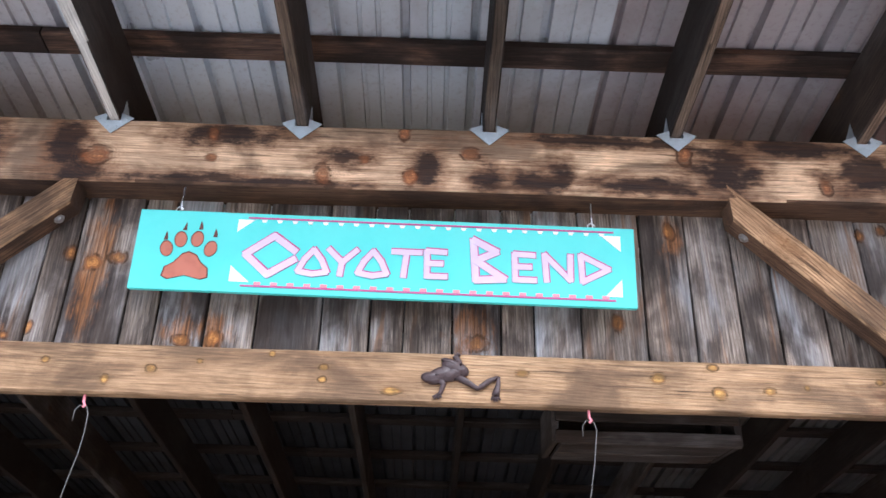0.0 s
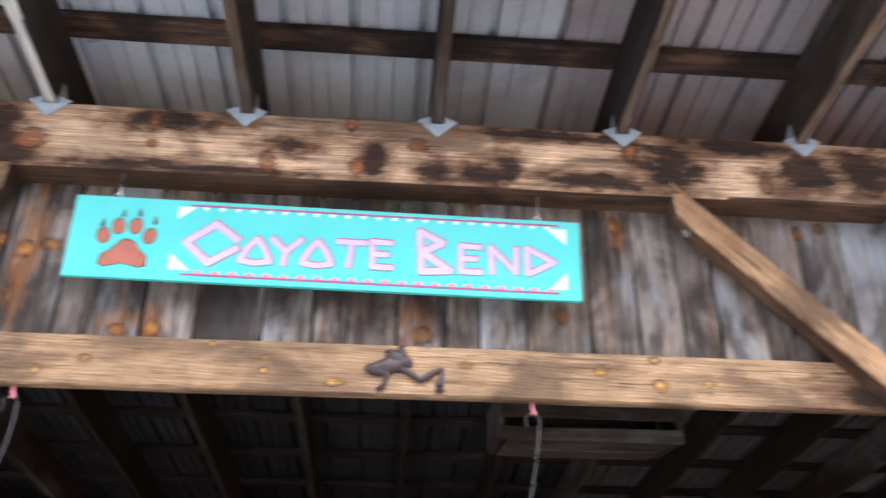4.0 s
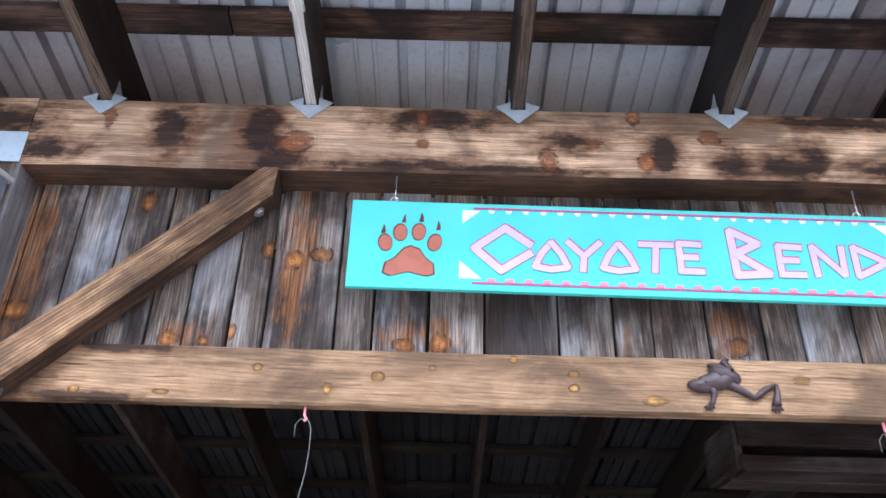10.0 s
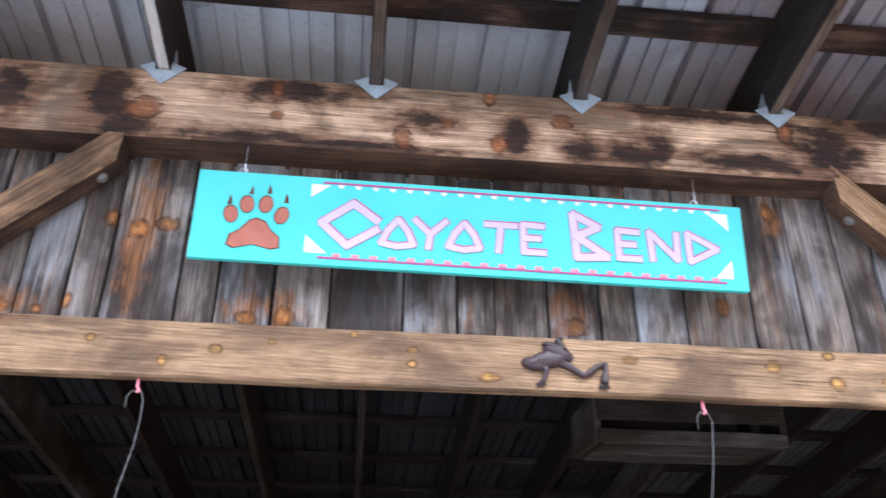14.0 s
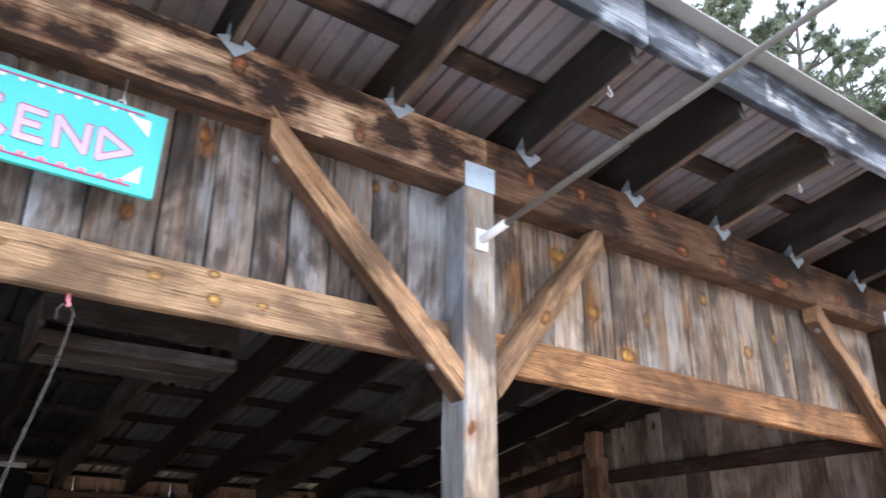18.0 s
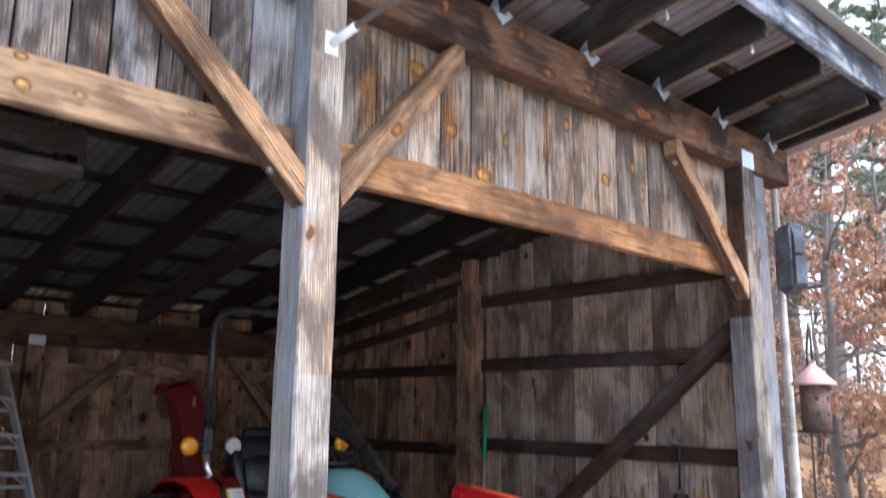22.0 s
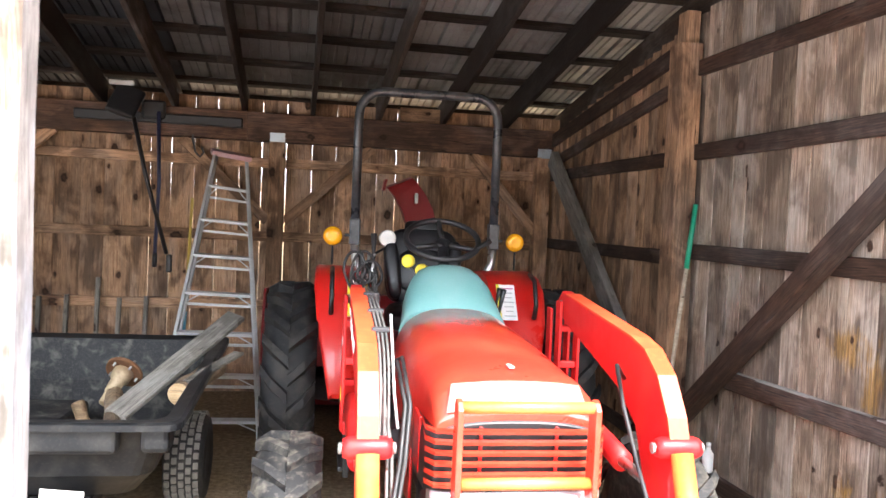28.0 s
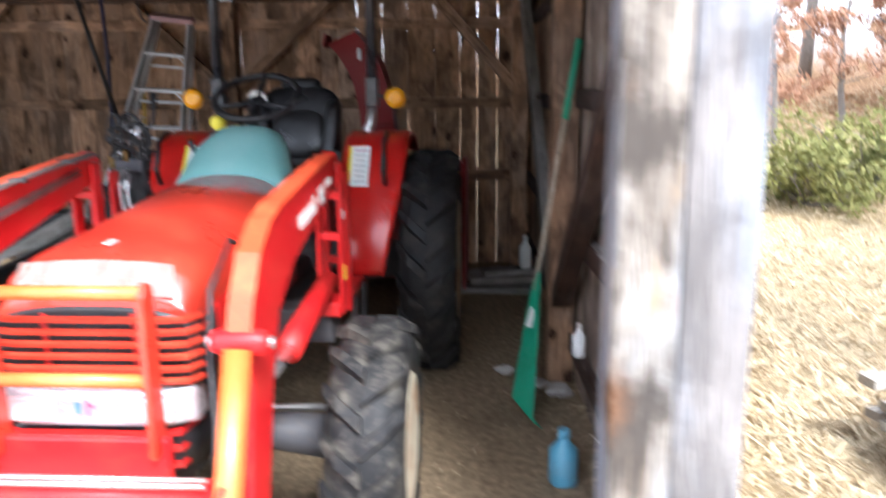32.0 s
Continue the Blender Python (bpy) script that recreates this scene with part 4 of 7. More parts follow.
ARMRED = plain("loader_red_paint", (0.58, 0.010, 0.012), 0.42, spec=0.4, dirt=(0.53, 0.05, 0.025), dirty=0.35, scale=6, coat=0.0)
# red paint made pale: the sky's reflection is in the base colour
LIPSHEEN = plain("red_paint_with_sky_sheen", (0.80, 0.50, 0.44), 0.16, spec=1.0, dirt=(0.6, 0.25, 0.2), dirty=0.3, scale=6, coat=1.0)
# hood and slat reds lean to orange, as strong light turns them
HOODRED = plain("overlit_hood_paint", (0.50, 0.030, 0.016), 0.32, dirt=(0.50, 0.075, 0.032), dirty=0.55, scale=3, coat=0.7)
SLATRED = plain("overlit_slat_paint", (0.58, 0.040, 0.018), 0.35, dirt=(0.60, 0.11, 0.045), dirty=0.5, scale=9, coat=0.3)
SPINDLE = plain("greasy_steel_spindle", (0.40, 0.31, 0.19), 0.5, 0.2, dirt=(0.16, 0.09, 0.04), dirty=0.7, scale=16)
MUDRUBBER = plain("muddy_tyre_rubber", (0.011, 0.011, 0.012), 0.65, spec=0.3, dirt=(0.20, 0.18, 0.145), dirty=0.5, scale=9, grain=40, relief=0.5)
DARKRED = plain("dark_red_paint", (0.22, 0.008, 0.010), 0.45, dirt=(0.2, 0.04, 0.03), dirty=0.35, scale=5)
ORANGE = plain("faded_orange_paint", (0.77, 0.15, 0.03), 0.42, dirt=(0.76, 0.27, 0.09), dirty=0.5, scale=4, coat=0.3)
TEAL = plain("faded_teal_cowl", (0.16, 0.36, 0.34), 0.6, dirt=(0.25, 0.42, 0.40), dirty=0.5, scale=3)
VINYL = plain("black_vinyl", (0.008, 0.008, 0.010), 0.33, dirt=(0.03, 0.03, 0.03), dirty=0.3, scale=8, grain=90, relief=0.25)
BLACK = plain("black_plastic", (0.012, 0.012, 0.014), 0.42, dirt=(0.06, 0.055, 0.05), dirty=0.3, scale=5)
RUBBER = plain("tyre_rubber", (0.009, 0.009, 0.010), 0.65, spec=0.3, dirt=(0.085, 0.075, 0.06), dirty=0.4, scale=7, grain=40, relief=0.4)
IRON = plain("dark_cast_iron", (0.045, 0.045, 0.05), 0.6, 0.2, dirt=(0.12, 0.09, 0.07), dirty=0.5, scale=7)
STEEL = plain("bright_steel", (0.62, 0.62, 0.62), 0.3, 0.9, dirt=(0.3, 0.27, 0.24), dirty=0.3, scale=12)
GREYPAINT = plain("dark_roll_bar_paint", (0.028, 0.031, 0.037), 0.3, dirt=(0.2, 0.2, 0.2), dirty=0.3, scale=8)
LIGHTGREY = plain("light_grey_paint", (0.45, 0.45, 0.44), 0.45, dirt=(0.3, 0.28, 0.25), dirty=0.4, scale=8)
RIM = plain("cream_rim_paint", (0.72, 0.69, 0.58), 0.5, dirt=(0.33, 0.17, 0.07), dirty=0.7, scale=5)
POLEGREY = plain("weathered_pole", (0.15, 0.135, 0.115), 0.6, dirt=(0.07, 0.06, 0.05), dirty=0.6, scale=12)
SLATE = wood("slate_grey_wood", (0.22, 0.245, 0.29), (0.135, 0.15, 0.18), gray=(0.27, 0.30, 0.35), grayed=0.7, blotched=0.4, knots=0.0)
DUSTY = plain("dusty_tread", (0.11, 0.105, 0.095), 0.85, dirt=(0.2, 0.18, 0.15), dirty=0.5, scale=20)
LINE = plain("dull_steel_line", (0.13, 0.125, 0.12), 0.5, 0.2, dirt=(0.06, 0.05, 0.045), dirty=0.5, scale=15)
RIMRUST = plain("rusty_rim_lip", (0.62, 0.56, 0.42), 0.6, dirt=(0.34, 0.13, 0.03), dirty=1.0, scale=7)
AMBER = plain("amber_lens", (0.90, 0.40, 0.01), 0.15, dirt=(0.8, 0.3, 0.02), dirty=0.3, scale=20, coat=0.6)
LENS = plain("clear_lamp_lens", (0.75, 0.76, 0.76), 0.12, 0.3, dirt=(0.5, 0.5, 0.48), dirty=0.3, scale=14, coat=0.6)
CHROME = plain("silver_panel", (0.62, 0.64, 0.66), 0.28, 0.6, dirt=(0.45, 0.45, 0.45), dirty=0.3, scale=10)
POLY = plain("black_poly_tub", (0.009, 0.010, 0.012), 0.42, spec=0.35, dirt=(0.075, 0.070, 0.063), dirty=0.5, scale=5, grain=70, relief=0.3)
ALU = plain("dull_aluminium", (0.58, 0.59, 0.60), 0.45, 0.35, dirt=(0.40, 0.40, 0.39), dirty=0.5, scale=10)
GREEN = plain("green_plastic", (0.015, 0.30, 0.17), 0.45, dirt=(0.06, 0.2, 0.13), dirty=0.3, scale=8)
YELLOW = plain("yellow_plastic", (0.85, 0.72, 0.05), 0.5, dirt=(0.5, 0.42, 0.05), dirty=0.3, scale=12)
HOSE = plain("hydraulic_hose", (0.010, 0.010, 0.011), 0.5, dirt=(0.05, 0.045, 0.04), dirty=0.4, scale=20)
BLUE = plain("blue_plastic", (0.10, 0.30, 0.42), 0.4, dirt=(0.2, 0.25, 0.3), dirty=0.3, scale=10)
PINKTOP = plain("faded_pink_plastic", (0.55, 0.33, 0.33), 0.55, dirt=(0.4, 0.3, 0.3), dirty=0.4, scale=10)
RUST = plain("rusty_iron", (0.16, 0.075, 0.035), 0.8, 0.3, dirt=(0.30, 0.16, 0.08), dirty=0.6, scale=14)
POLYDUST = plain("dusty_poly_lining", (0.016, 0.017, 0.019), 0.6, spec=0.3, dirt=(0.19, 0.18, 0.155), dirty=0.75, scale=11, grain=190, relief=0.4)
GELCOAT = plain("white_gelcoat", (0.36, 0.35, 0.335), 0.35, dirt=(0.27, 0.26, 0.24), dirty=0.4, scale=2.5)
STRIPE = plain("maroon_stripe", (0.22, 0.03, 0.035), 0.4, dirt=(0.15, 0.04, 0.04), dirty=0.3, scale=8)
STONE = plain("grey_stone", (0.36, 0.34, 0.31), 0.9, dirt=(0.2, 0.18, 0.15), dirty=0.6, scale=9, relief=0.6)
NEWPINE = wood("new_pine", (0.72, 0.54, 0.33), (0.50, 0.33, 0.17), grayed=0.0, blotched=0.05, knot=(0.35, 0.16, 0.05), vary=0.1)
LOGWOOD = wood("split_log", (0.45, 0.32, 0.18), (0.22, 0.14, 0.08), grayed=0.3, blotched=0.3)
ASH = wood("rake_handle_ash", (0.70, 0.60, 0.46), (0.50, 0.40, 0.28), grayed=0.3, blotched=0.1, knots=0.0)


def flat(outline, y, thick=0.003):
    """A thin painted shape in the x-z plane."""
    bm = extruded(outline, thick, "y")
    bmesh.ops.translate(bm, verts=bm.verts, vec=(0, y, 0))
    return bm


def blob(cx, cz, rx, rz, turn=0.0, n=18, pinch=0.0):
    out = []
    for i in range(n):
        w = 2 * math.pi * i / n
        u, v = rx * math.cos(w) * (1 - pinch * math.sin(w)), rz * math.sin(w)
        c, q = math.cos(radians(turn)), math.sin(radians(turn))
        out.append((cx + u * c - v * q, cz + u * q + v * c))
    return out


def stroke(bm, a, b, wa, wb, y, thick):
    a, b = Vector(a), Vector(b)
    d = (b - a).normalized()
    p = Vector((-d.y, d.x))
    a, b = a - d * wa * 0.25, b + d * wb * 0.25
    quad = [a + p * wa / 2, a - p * wa / 2, b - p * wb / 2, b + p * wb / 2]
    lo = [bm.verts.new((q.x, y, q.y)) for q in quad]
    hi = [bm.verts.new((q.x, y - thick, q.y)) for q in quad]
    bm.faces.new(lo)
    bm.faces.new(hi[::-1])
    for i in range(4):
        bm.faces.new((lo[i], hi[i], hi[(i + 1) % 4], lo[(i + 1) % 4]))


# strokes of the hand-cut letters in a unit box: x,y pairs, strokes parted by a bar
GLYPHS = {
    "C": "1,.62 .55,1|.55,1 0,.5|0,.5 .48,0|.48,0 1,.42",
    "O": ".5,1 .22,.6|.22,.6 .02,.1|.02,.1 .5,.0|.5,.0 .98,.1|.98,.1 .78,.6|.78,.6 .5,1",
    "Y": "0,1 .5,.5|1,1 .5,.5|.5,.55 .45,0",
    "T": "0,.95 1,.95|.5,.95 .42,0",
    "E": ".1,0 .06,1|.06,1 .9,.97|.08,.52 .75,.52|.1,.03 .95,.03",
    "B": ".1,0 0,1|0,1 .75,.72|.75,.72 .1,.48|.1,.48 1,.05|1,.05 .1,0",
    "N": ".08,0 0,1|0,1 .95,.05|.95,.05 .95,1",
    "D": ".05,0 0,1|0,1 1,.5|1,.5 .05,0",
}


def carved_sign():
    """The hanging turquoise board with its cut letters, borders and paw print."""
    w, h = 1.518, 0.256
    t = thing("hanging_sign", pose(2.126, 0.035, 3.02, 5.0, 0.6, 0), "turquoise wooden sign with carved pale pink letters under the beam", "sign")
    part("sign_board", boxes((0, -0.009, 0, w, 0.020, h, 0.003)), TURQ, t, m=pose(0, 0, 0))
    f = -0.0195
    rows = [("C", -0.425, -0.075, 0.165, 0.135), ("O", -0.265, -0.068, 0.10, 0.085), ("Y", -0.175, -0.068, 0.095, 0.09), ("O", -0.085, -0.066, 0.10, 0.085),
            ("T", 0.018, -0.064, 0.095, 0.09), ("E", 0.118, -0.062, 0.075, 0.09), ("B", 0.262, -0.066, 0.105, 0.14), ("E", 0.383, -0.062, 0.078, 0.092), ("N", 0.478, -0.06, 0.09, 0.092), ("D", 0.588, -0.058, 0.092, 0.092)]
    for ch, x0, z0, cw, chh in [(q[0], q[1] + 0.004, q[2] + 0.005, q[3] * 0.91, q[4] * 0.92) for q in rows]:
        under, over = bmesh.new(), bmesh.new()
        k = 0.021 if ch in "CB" else 0.017
        for sn, st in enumerate(GLYPHS[ch].split("|")):
            (ax, az), (bx, bz) = [tuple(float(q) for q in p.split(",")) for p in st.split()]
            a, b = (x0 + ax * cw, z0 + az * chh), (x0 + bx * cw, z0 + bz * chh)
            # mauve edge, shifted upward to stand for the cut's shade as well
            stroke(under, (a[0] + 0.0012, a[1] + 0.0022), (b[0] + 0.0012, b[1] + 0.0022), k + 0.0045, k + 0.005, f, 0.0012 + 0.0002 * sn)
            stroke(over, a, b, k, k, f, 0.003 + 0.0004 * sn)
        g = part("letter", over, LETTER, t, "pale pink carved letter")
        part("letter_edge", under, MAUVE, g, "mauve edge, also the shade of the cut")
    for z, dx, nm in ((0.112, 0.0, "border_line"), (-0.107, 0.0, "border_line")):
        part(nm, boxes((0.135, f - 0.0008, z, 1.12, 0.003, 0.0055, 0.0008)), MAUVE, t, "mauve painted line")
    for i in range(23):
        x = -0.385 + i * 0.047
        part("border_tooth", flat([(x, 0.107), (x + 0.018, 0.107), (x + 0.014, 0.098), (x + 0.004, 0.098)], f - 0.0007), WHITE, t)
    for i in range(22):
        x = -0.375 + i * 0.0495
        part("border_tooth", boxes((x, f - 0.0007, -0.0985, 0.02, 0.003, 0.009)), CORAL, t)
    for pts in ([(-0.455, 0.105), (-0.405, 0.105), (-0.455, 0.065)], [(-0.46, -0.045), (-0.46, -0.095), (-0.40, -0.095)], [(0.655, 0.10), (0.715, 0.10), (0.715, 0.05)], [(0.715, -0.04), (0.715, -0.095), (0.665, -0.095)]):
        part("corner_triangle", flat(pts, f - 0.0006), WHITE, t, "white painted corner triangle")
    pad = [(-0.665, -0.075), (-0.66, -0.045), (-0.635, -0.03), (-0.61, 0.0), (-0.59, 0.008), (-0.565, -0.002), (-0.55, -0.025), (-0.525, -0.045), (-0.522, -0.075), (-0.545, -0.082), (-0.595, -0.07), (-0.645, -0.084)]
    pad = [(-0.594 + (x + 0.594) * 0.92, -0.038 + (z + 0.038) * 0.92 - 0.014) for x, z in pad]
    paw = part("paw_pad", flat(pad, f - 0.0012, 0.004), PAWBROWN, t, "terracotta cut paw pad")
    # shade of the carved recess as dark shapes behind pad and toes
    part("cut_edge", flat([(-0.594 + (x + 0.594) * 1.07 - 0.001, -0.05 + (z + 0.05) * 1.08 + 0.002) for x, z in pad], f - 0.0003, 0.003), PAWDARK, paw, "dark outline for the shade of the cut")
    for cx, cz, turn in ((-0.660, 0.0, 12), (-0.621, 0.031, 4), (-0.571, 0.034, -4), (-0.527, 0.004, -14)):
        toe = part("paw_toe", flat(blob(cx, cz, 0.0175, 0.0235, turn), f - 0.0012, 0.004), PAWBROWN, t, "terracotta cut toe print")
        part("cut_edge", flat(blob(cx - 0.0012, cz + 0.0018, 0.0197, 0.0262, turn), f - 0.0003, 0.003), PAWDARK, toe, "dark outline for the shade of the cut")
    for cx, cz, turn in ((-0.668, 0.042, -6), (-0.614, 0.075, -18), (-0.566, 0.079, 4), (-0.519, 0.056, 6)):
        part("paw_claw", flat([(cx - 0.006, cz - 0.012), (cx + 0.006, cz - 0.012), (cx + 0.005, cz + 0.002), (cx - 0.10 * math.sin(radians(turn)) * 0.1, cz + 0.015)], f - 0.0005, 0.004), PAWDARK, t)
    for hx in (-0.645, 0.63):
        ring = [(hx + 0.011 * math.cos(w), -0.004, 0.135 + 0.011 * math.sin(w)) for w in [2 * math.pi * i / 14 for i in range(13)]]
        bar("eye_hook", ring + [(hx + 0.002, -0.004, 0.155), (hx + 0.002, 0.0, 0.215)], 0.0022, STEEL, t, "bent steel cup hook", n=6)
    return t


carved_sign()


def frog_figure():
    """A flat cast frog with a warty back, bent limbs and a webbed foot, as one mesh."""
    bm = bmesh.new()
    # body, head, rump, brow ridge, shoulder, eyes: centre x and z, half sizes, depth, turn
    for cx, cz, rx, rz, d, turn in ((2.308, 2.678, 0.060, 0.027, 0.030, 20), (2.345, 2.700, 0.046, 0.024, 0.032, -22), (2.274, 2.666, 0.036, 0.019, 0.028, -8), (2.332, 2.718, 0.034, 0.010, 0.030, -16),
                                    (2.335, 2.680, 0.040, 0.022, 0.034, 20), (2.372, 2.692, 0.016, 0.012, 0.026, -30), (2.362, 2.709, 0.006, 0.006, 0.044, 0), (2.286, 2.674, 0.004, 0.004, 0.036, 0)):
        m = Matrix.Translation((cx, 0.074, cz)) @ Matrix.Rotation(radians(-turn), 4, "Y") @ Matrix.Diagonal((rx, d / 2, rz, 1))
        bmesh.ops.create_icosphere(bm, subdivisions=3, radius=1.0, matrix=m)
    limbs = (
        ([(2.300, 2.660), (2.309, 2.645), (2.300, 2.618), (2.290, 2.610)], (0.012, 0.009, 0.007, 0.006)),
        ([(2.342, 2.676), (2.384, 2.655), (2.414, 2.636), (2.426, 2.642), (2.450, 2.661), (2.478, 2.674)], (0.014, 0.010, 0.007, 0.009, 0.009, 0.005)),
        ([(2.480, 2.675), (2.479, 2.652), (2.473, 2.628), (2.471, 2.616)], (0.006, 0.007, 0.011, 0.013)),
        ([(2.365, 2.702), (2.356, 2.722), (2.344, 2.738), (2.352, 2.745), (2.360, 2.741)], (0.008, 0.009, 0.009, 0.007, 0.004)))
    toes = [([(2.292, 2.612), (x, z)], (0.005, 0.003)) for x, z in ((2.276, 2.606), (2.281, 2.599), (2.294, 2.600), (2.305, 2.606))]
    toes += [([(2.471, 2.620), (x, z)], (0.006, 0.003)) for x, z in ((2.457, 2.602), (2.466, 2.597), (2.476, 2.597), (2.486, 2.602))]
    for pts, rr in list(limbs) + toes:
        line = [Vector((x, 0.072, z)) for x, z in pts]
        v, f = tube(line, 0.01, 10, radii=rr)
        vs = [bm.verts.new((q[0], 0.072 + (q[1] - 0.072) * 0.8, q[2])) for q in v]
        for g in f:
            bm.faces.new([vs[i] for i in g])
    for v in bm.verts:
        v.co.y += 0.004 * noise.noise(Vector((v.co.x * 70, v.co.y * 60, v.co.z * 150)))
    bmesh.ops.transform(bm, matrix=pose(2.375, 0.08, 2.665) @ Matrix.Diagonal((0.93, 1, 0.93, 1)) @ pose(-2.375, -0.08, -2.665), verts=bm.verts)
    ob = part("frog_figure", bm, FROG, None, smooth=True)
    return tagged(ob, "dark brown cast frog figure fixed to the lower beam", "ornament")


frog_figure()


def wire_hook(x, bottom, lean):
    t = thing("wire_hook", pose(x, 0.10, 2.592), "bent thin steel wire hook hanging from a red cup hook", "hook", "wire hooks under the beam")
    bar("cup_hook", [(0, 0, 0.012), (0, 0, -0.02), (0.006, 0, -0.03), (0.0, 0, -0.036)], 0.004, CORAL, t, "red coated cup hook", n=6)
    pts = [(-0.02, 0, -0.075), (-0.02, 0, -0.045), (-0.008, 0, -0.03), (0.012, 0, -0.034), (0.02, 0, -0.055)]
    pts += [(0.02 + lean * k / 6 + 0.006 * math.sin(k), 0, -0.055 - (2.592 - 0.055 - bottom) * k / 6) for k in range(1, 7)]
    bar("wire", pts, 0.0014, LINE, t, n=6)
    return t


wire_hook(1.285, 2.22, -0.025)
wire_hook(2.735, 2.02, -0.09)


def flag_pole(x, z, tip, material, r0):
    """A pole in an angled bracket screwed to a post."""
    t = thing("flag_pole", pose(x, -0.001, z), "weathered slim pole set in a white angled wall bracket", "pole", "poles on the posts")
    part("bracket_plate", boxes((0, -0.004, 0, 0.055, 0.007, 0.085, 0.002)), WHITE, t, "white bracket plate")
    d = Vector(tip).normalized()
    bar("bracket_socket", [(0.0, -0.006, 0.0), Vector((0, -0.008, 0.0)) + d * 0.04, d * 0.12], 0.016, WHITE, t, "white bracket socket", n=12)
    bar("pole", [d * 0.05, d * 0.5, d * 1.0, Vector(tip)], r0, material, t, n=10)
    return t


flag_pole(4.028, 3.045, (0.42, -1.95, 0.55), POLEGREY, 0.0115)


def birdhouse_box():
    t = thing("nest_box", pose(0.335, -0.075, 3.03, 0, 0, -14), "pale new pine nest box with a grey roof on the post", "birdhouse")
    part("nest_box_body", boxes((0, 0, -0.02, 0.13, 0.13, 0.30, 0.003)), NEWPINE, t)
    # this side's shade is put into a blue-grey panel over the pine
    part("side_panel", boxes((0.071, 0.0, -0.03, 0.012, 0.135, 0.33, 0.002)), SLATE, t, "side panel, coloured blue-grey for the shade on it")
    part("nest_roof", boxes((0, -0.01, 0.142, 0.17, 0.18, 0.014, 0.003)), LIGHTGREY, t)
    v, f = lathe([(0.0, 0.019), (0.004, 0.019)], "y", 16)
    part("entry_hole", mesh_of("entry_hole", [(p[0] - 0.02, p[1] - 0.0685, p[2] + 0.06) for p in v], f), BLACK, t)
    bar("perch", [(-0.12, -0.11, 0.075), (0.10, -0.11, 0.083)], 0.005, LIGHTGREY, t, n=8)
    return t


birdhouse_box()

# small eye hooks under the eave
for hx, hy in ((4.05, -0.45), (5.45, -0.42), (6.10, -0.50)):
    z = roof_z(hy)
    t = thing("eave_hook", pose(0.61 * round(hx / 0.61), hy, z), "small white cup hook under a rafter", "hook", "hooks under the eave")
    bar("hook_wire", [(0, 0, 0.01), (0, 0, -0.015), (0.014, 0, -0.03), (0.005, 0, -0.045), (-0.012, 0, -0.035)], 0.003, WHITE, t, n=6)

# ---- tray under the rafters ----
tray = thing("hanging_tray", pose(3.30, 1.55, 2.78), "rough dark wooden tray fixed under the rafters", "shelf")
for a, b, w, h, mt in (((2.83, 1.35, 2.80), (3.65, 1.35, 2.80), 0.02, 0.06, RAFTER_LIGHT), ((2.83, 1.35, 2.93), (3.65, 1.35, 2.93), 0.02, 0.12, RAFTER_LIGHT), ((2.83, 1.75, 2.88), (3.65, 1.75, 2.88), 0.02, 0.18, RAFTER_LIGHT), ((2.83, 1.36, 2.88), (2.83, 1.74, 2.88), 0.03, 0.2, RAFTER_LIGHT), ((3.65, 1.36, 2.88), (3.65, 1.74, 2.88), 0.03, 0.2, RAFTER_LIGHT), ((2.86, 1.47, 2.785), (3.62, 1.47, 2.785), 0.18, 0.02, RAFTER_LIGHT), ((2.86, 1.66, 2.785), (3.62, 1.66, 2.785), 0.17, 0.02, RAFTER_LIGHT)):
    plank("tray_board", a, b, w, h, mt, tray)
for hx in (2.86, 3.62):
    plank("tray_hanger", (hx, 1.55, 2.88), (hx, 1.55, 3.22), 0.04, 0.04, RAFTER_LIGHT, tray, up=(0, 1, 0))

# ---- tractor ----
TX = 5.53
tractor = thing("tractor", pose(TX - 0.036, 0, 0, 0, 0, -2.0), "red compact tractor with a front loader frame and teal cowl", "tractor")


def loft(sections, caps=True):
    """A skin over rings of equal length; each ring is a list of points."""
    verts, faces = [], []
    k = len(sections[0])
    for ring in sections:
        verts += ring
    for i in range(len(sections) - 1):
        for j in range(k - 1):
            faces.append((i * k + j, i * k + j + 1, (i + 1) * k + j + 1, (i + 1) * k + j))
        faces.append((i * k + k - 1, i * k, (i + 1) * k, (i + 1) * k + k - 1))
    if caps:
        faces.append(tuple(range(k)))
        faces.append(tuple(range((len(sections) - 1) * k, len(sections) * k)))
    return verts, faces


def hood_ring(y, w, top, bottom, shoulder=0.6, n=9, power=2.6):
    """Half-oval section: straight flanks, rounded shoulders."""
    out = []
    w *= 1.035 if y < 1.75 else 1.0
    mid = 0.014 if y < 1.2 else 0.0
    zs = top - (top - bottom) * shoulder
    out.append((mid - w, y, bottom))
    for i in range(2 * n + 1):
        a = math.pi * (1 - i / (2 * n))
        c, q = math.cos(a), math.sin(a)
        out.append((mid + math.copysign(abs(c) ** (2 / power), c) * w, y, zs + (top - zs) * abs(q) ** (2 / power)))
    out.append((mid + w, y, bottom))
    return out


def lofted(name, sections, material, parent, label="", smooth=True):
    v, f = loft(sections)
    bm = bmesh.new()
    vs = [bm.verts.new(p) for p in v]
    for g in f:
        bm.faces.new([vs[i] for i in g])
    bmesh.ops.recalc_face_normals(bm, faces=bm.faces)
    ob = part(name, bm, material, parent, label)
    for p in ob.data.polygons:
        p.use_smooth = smooth and len(p.vertices) == 4
    return ob


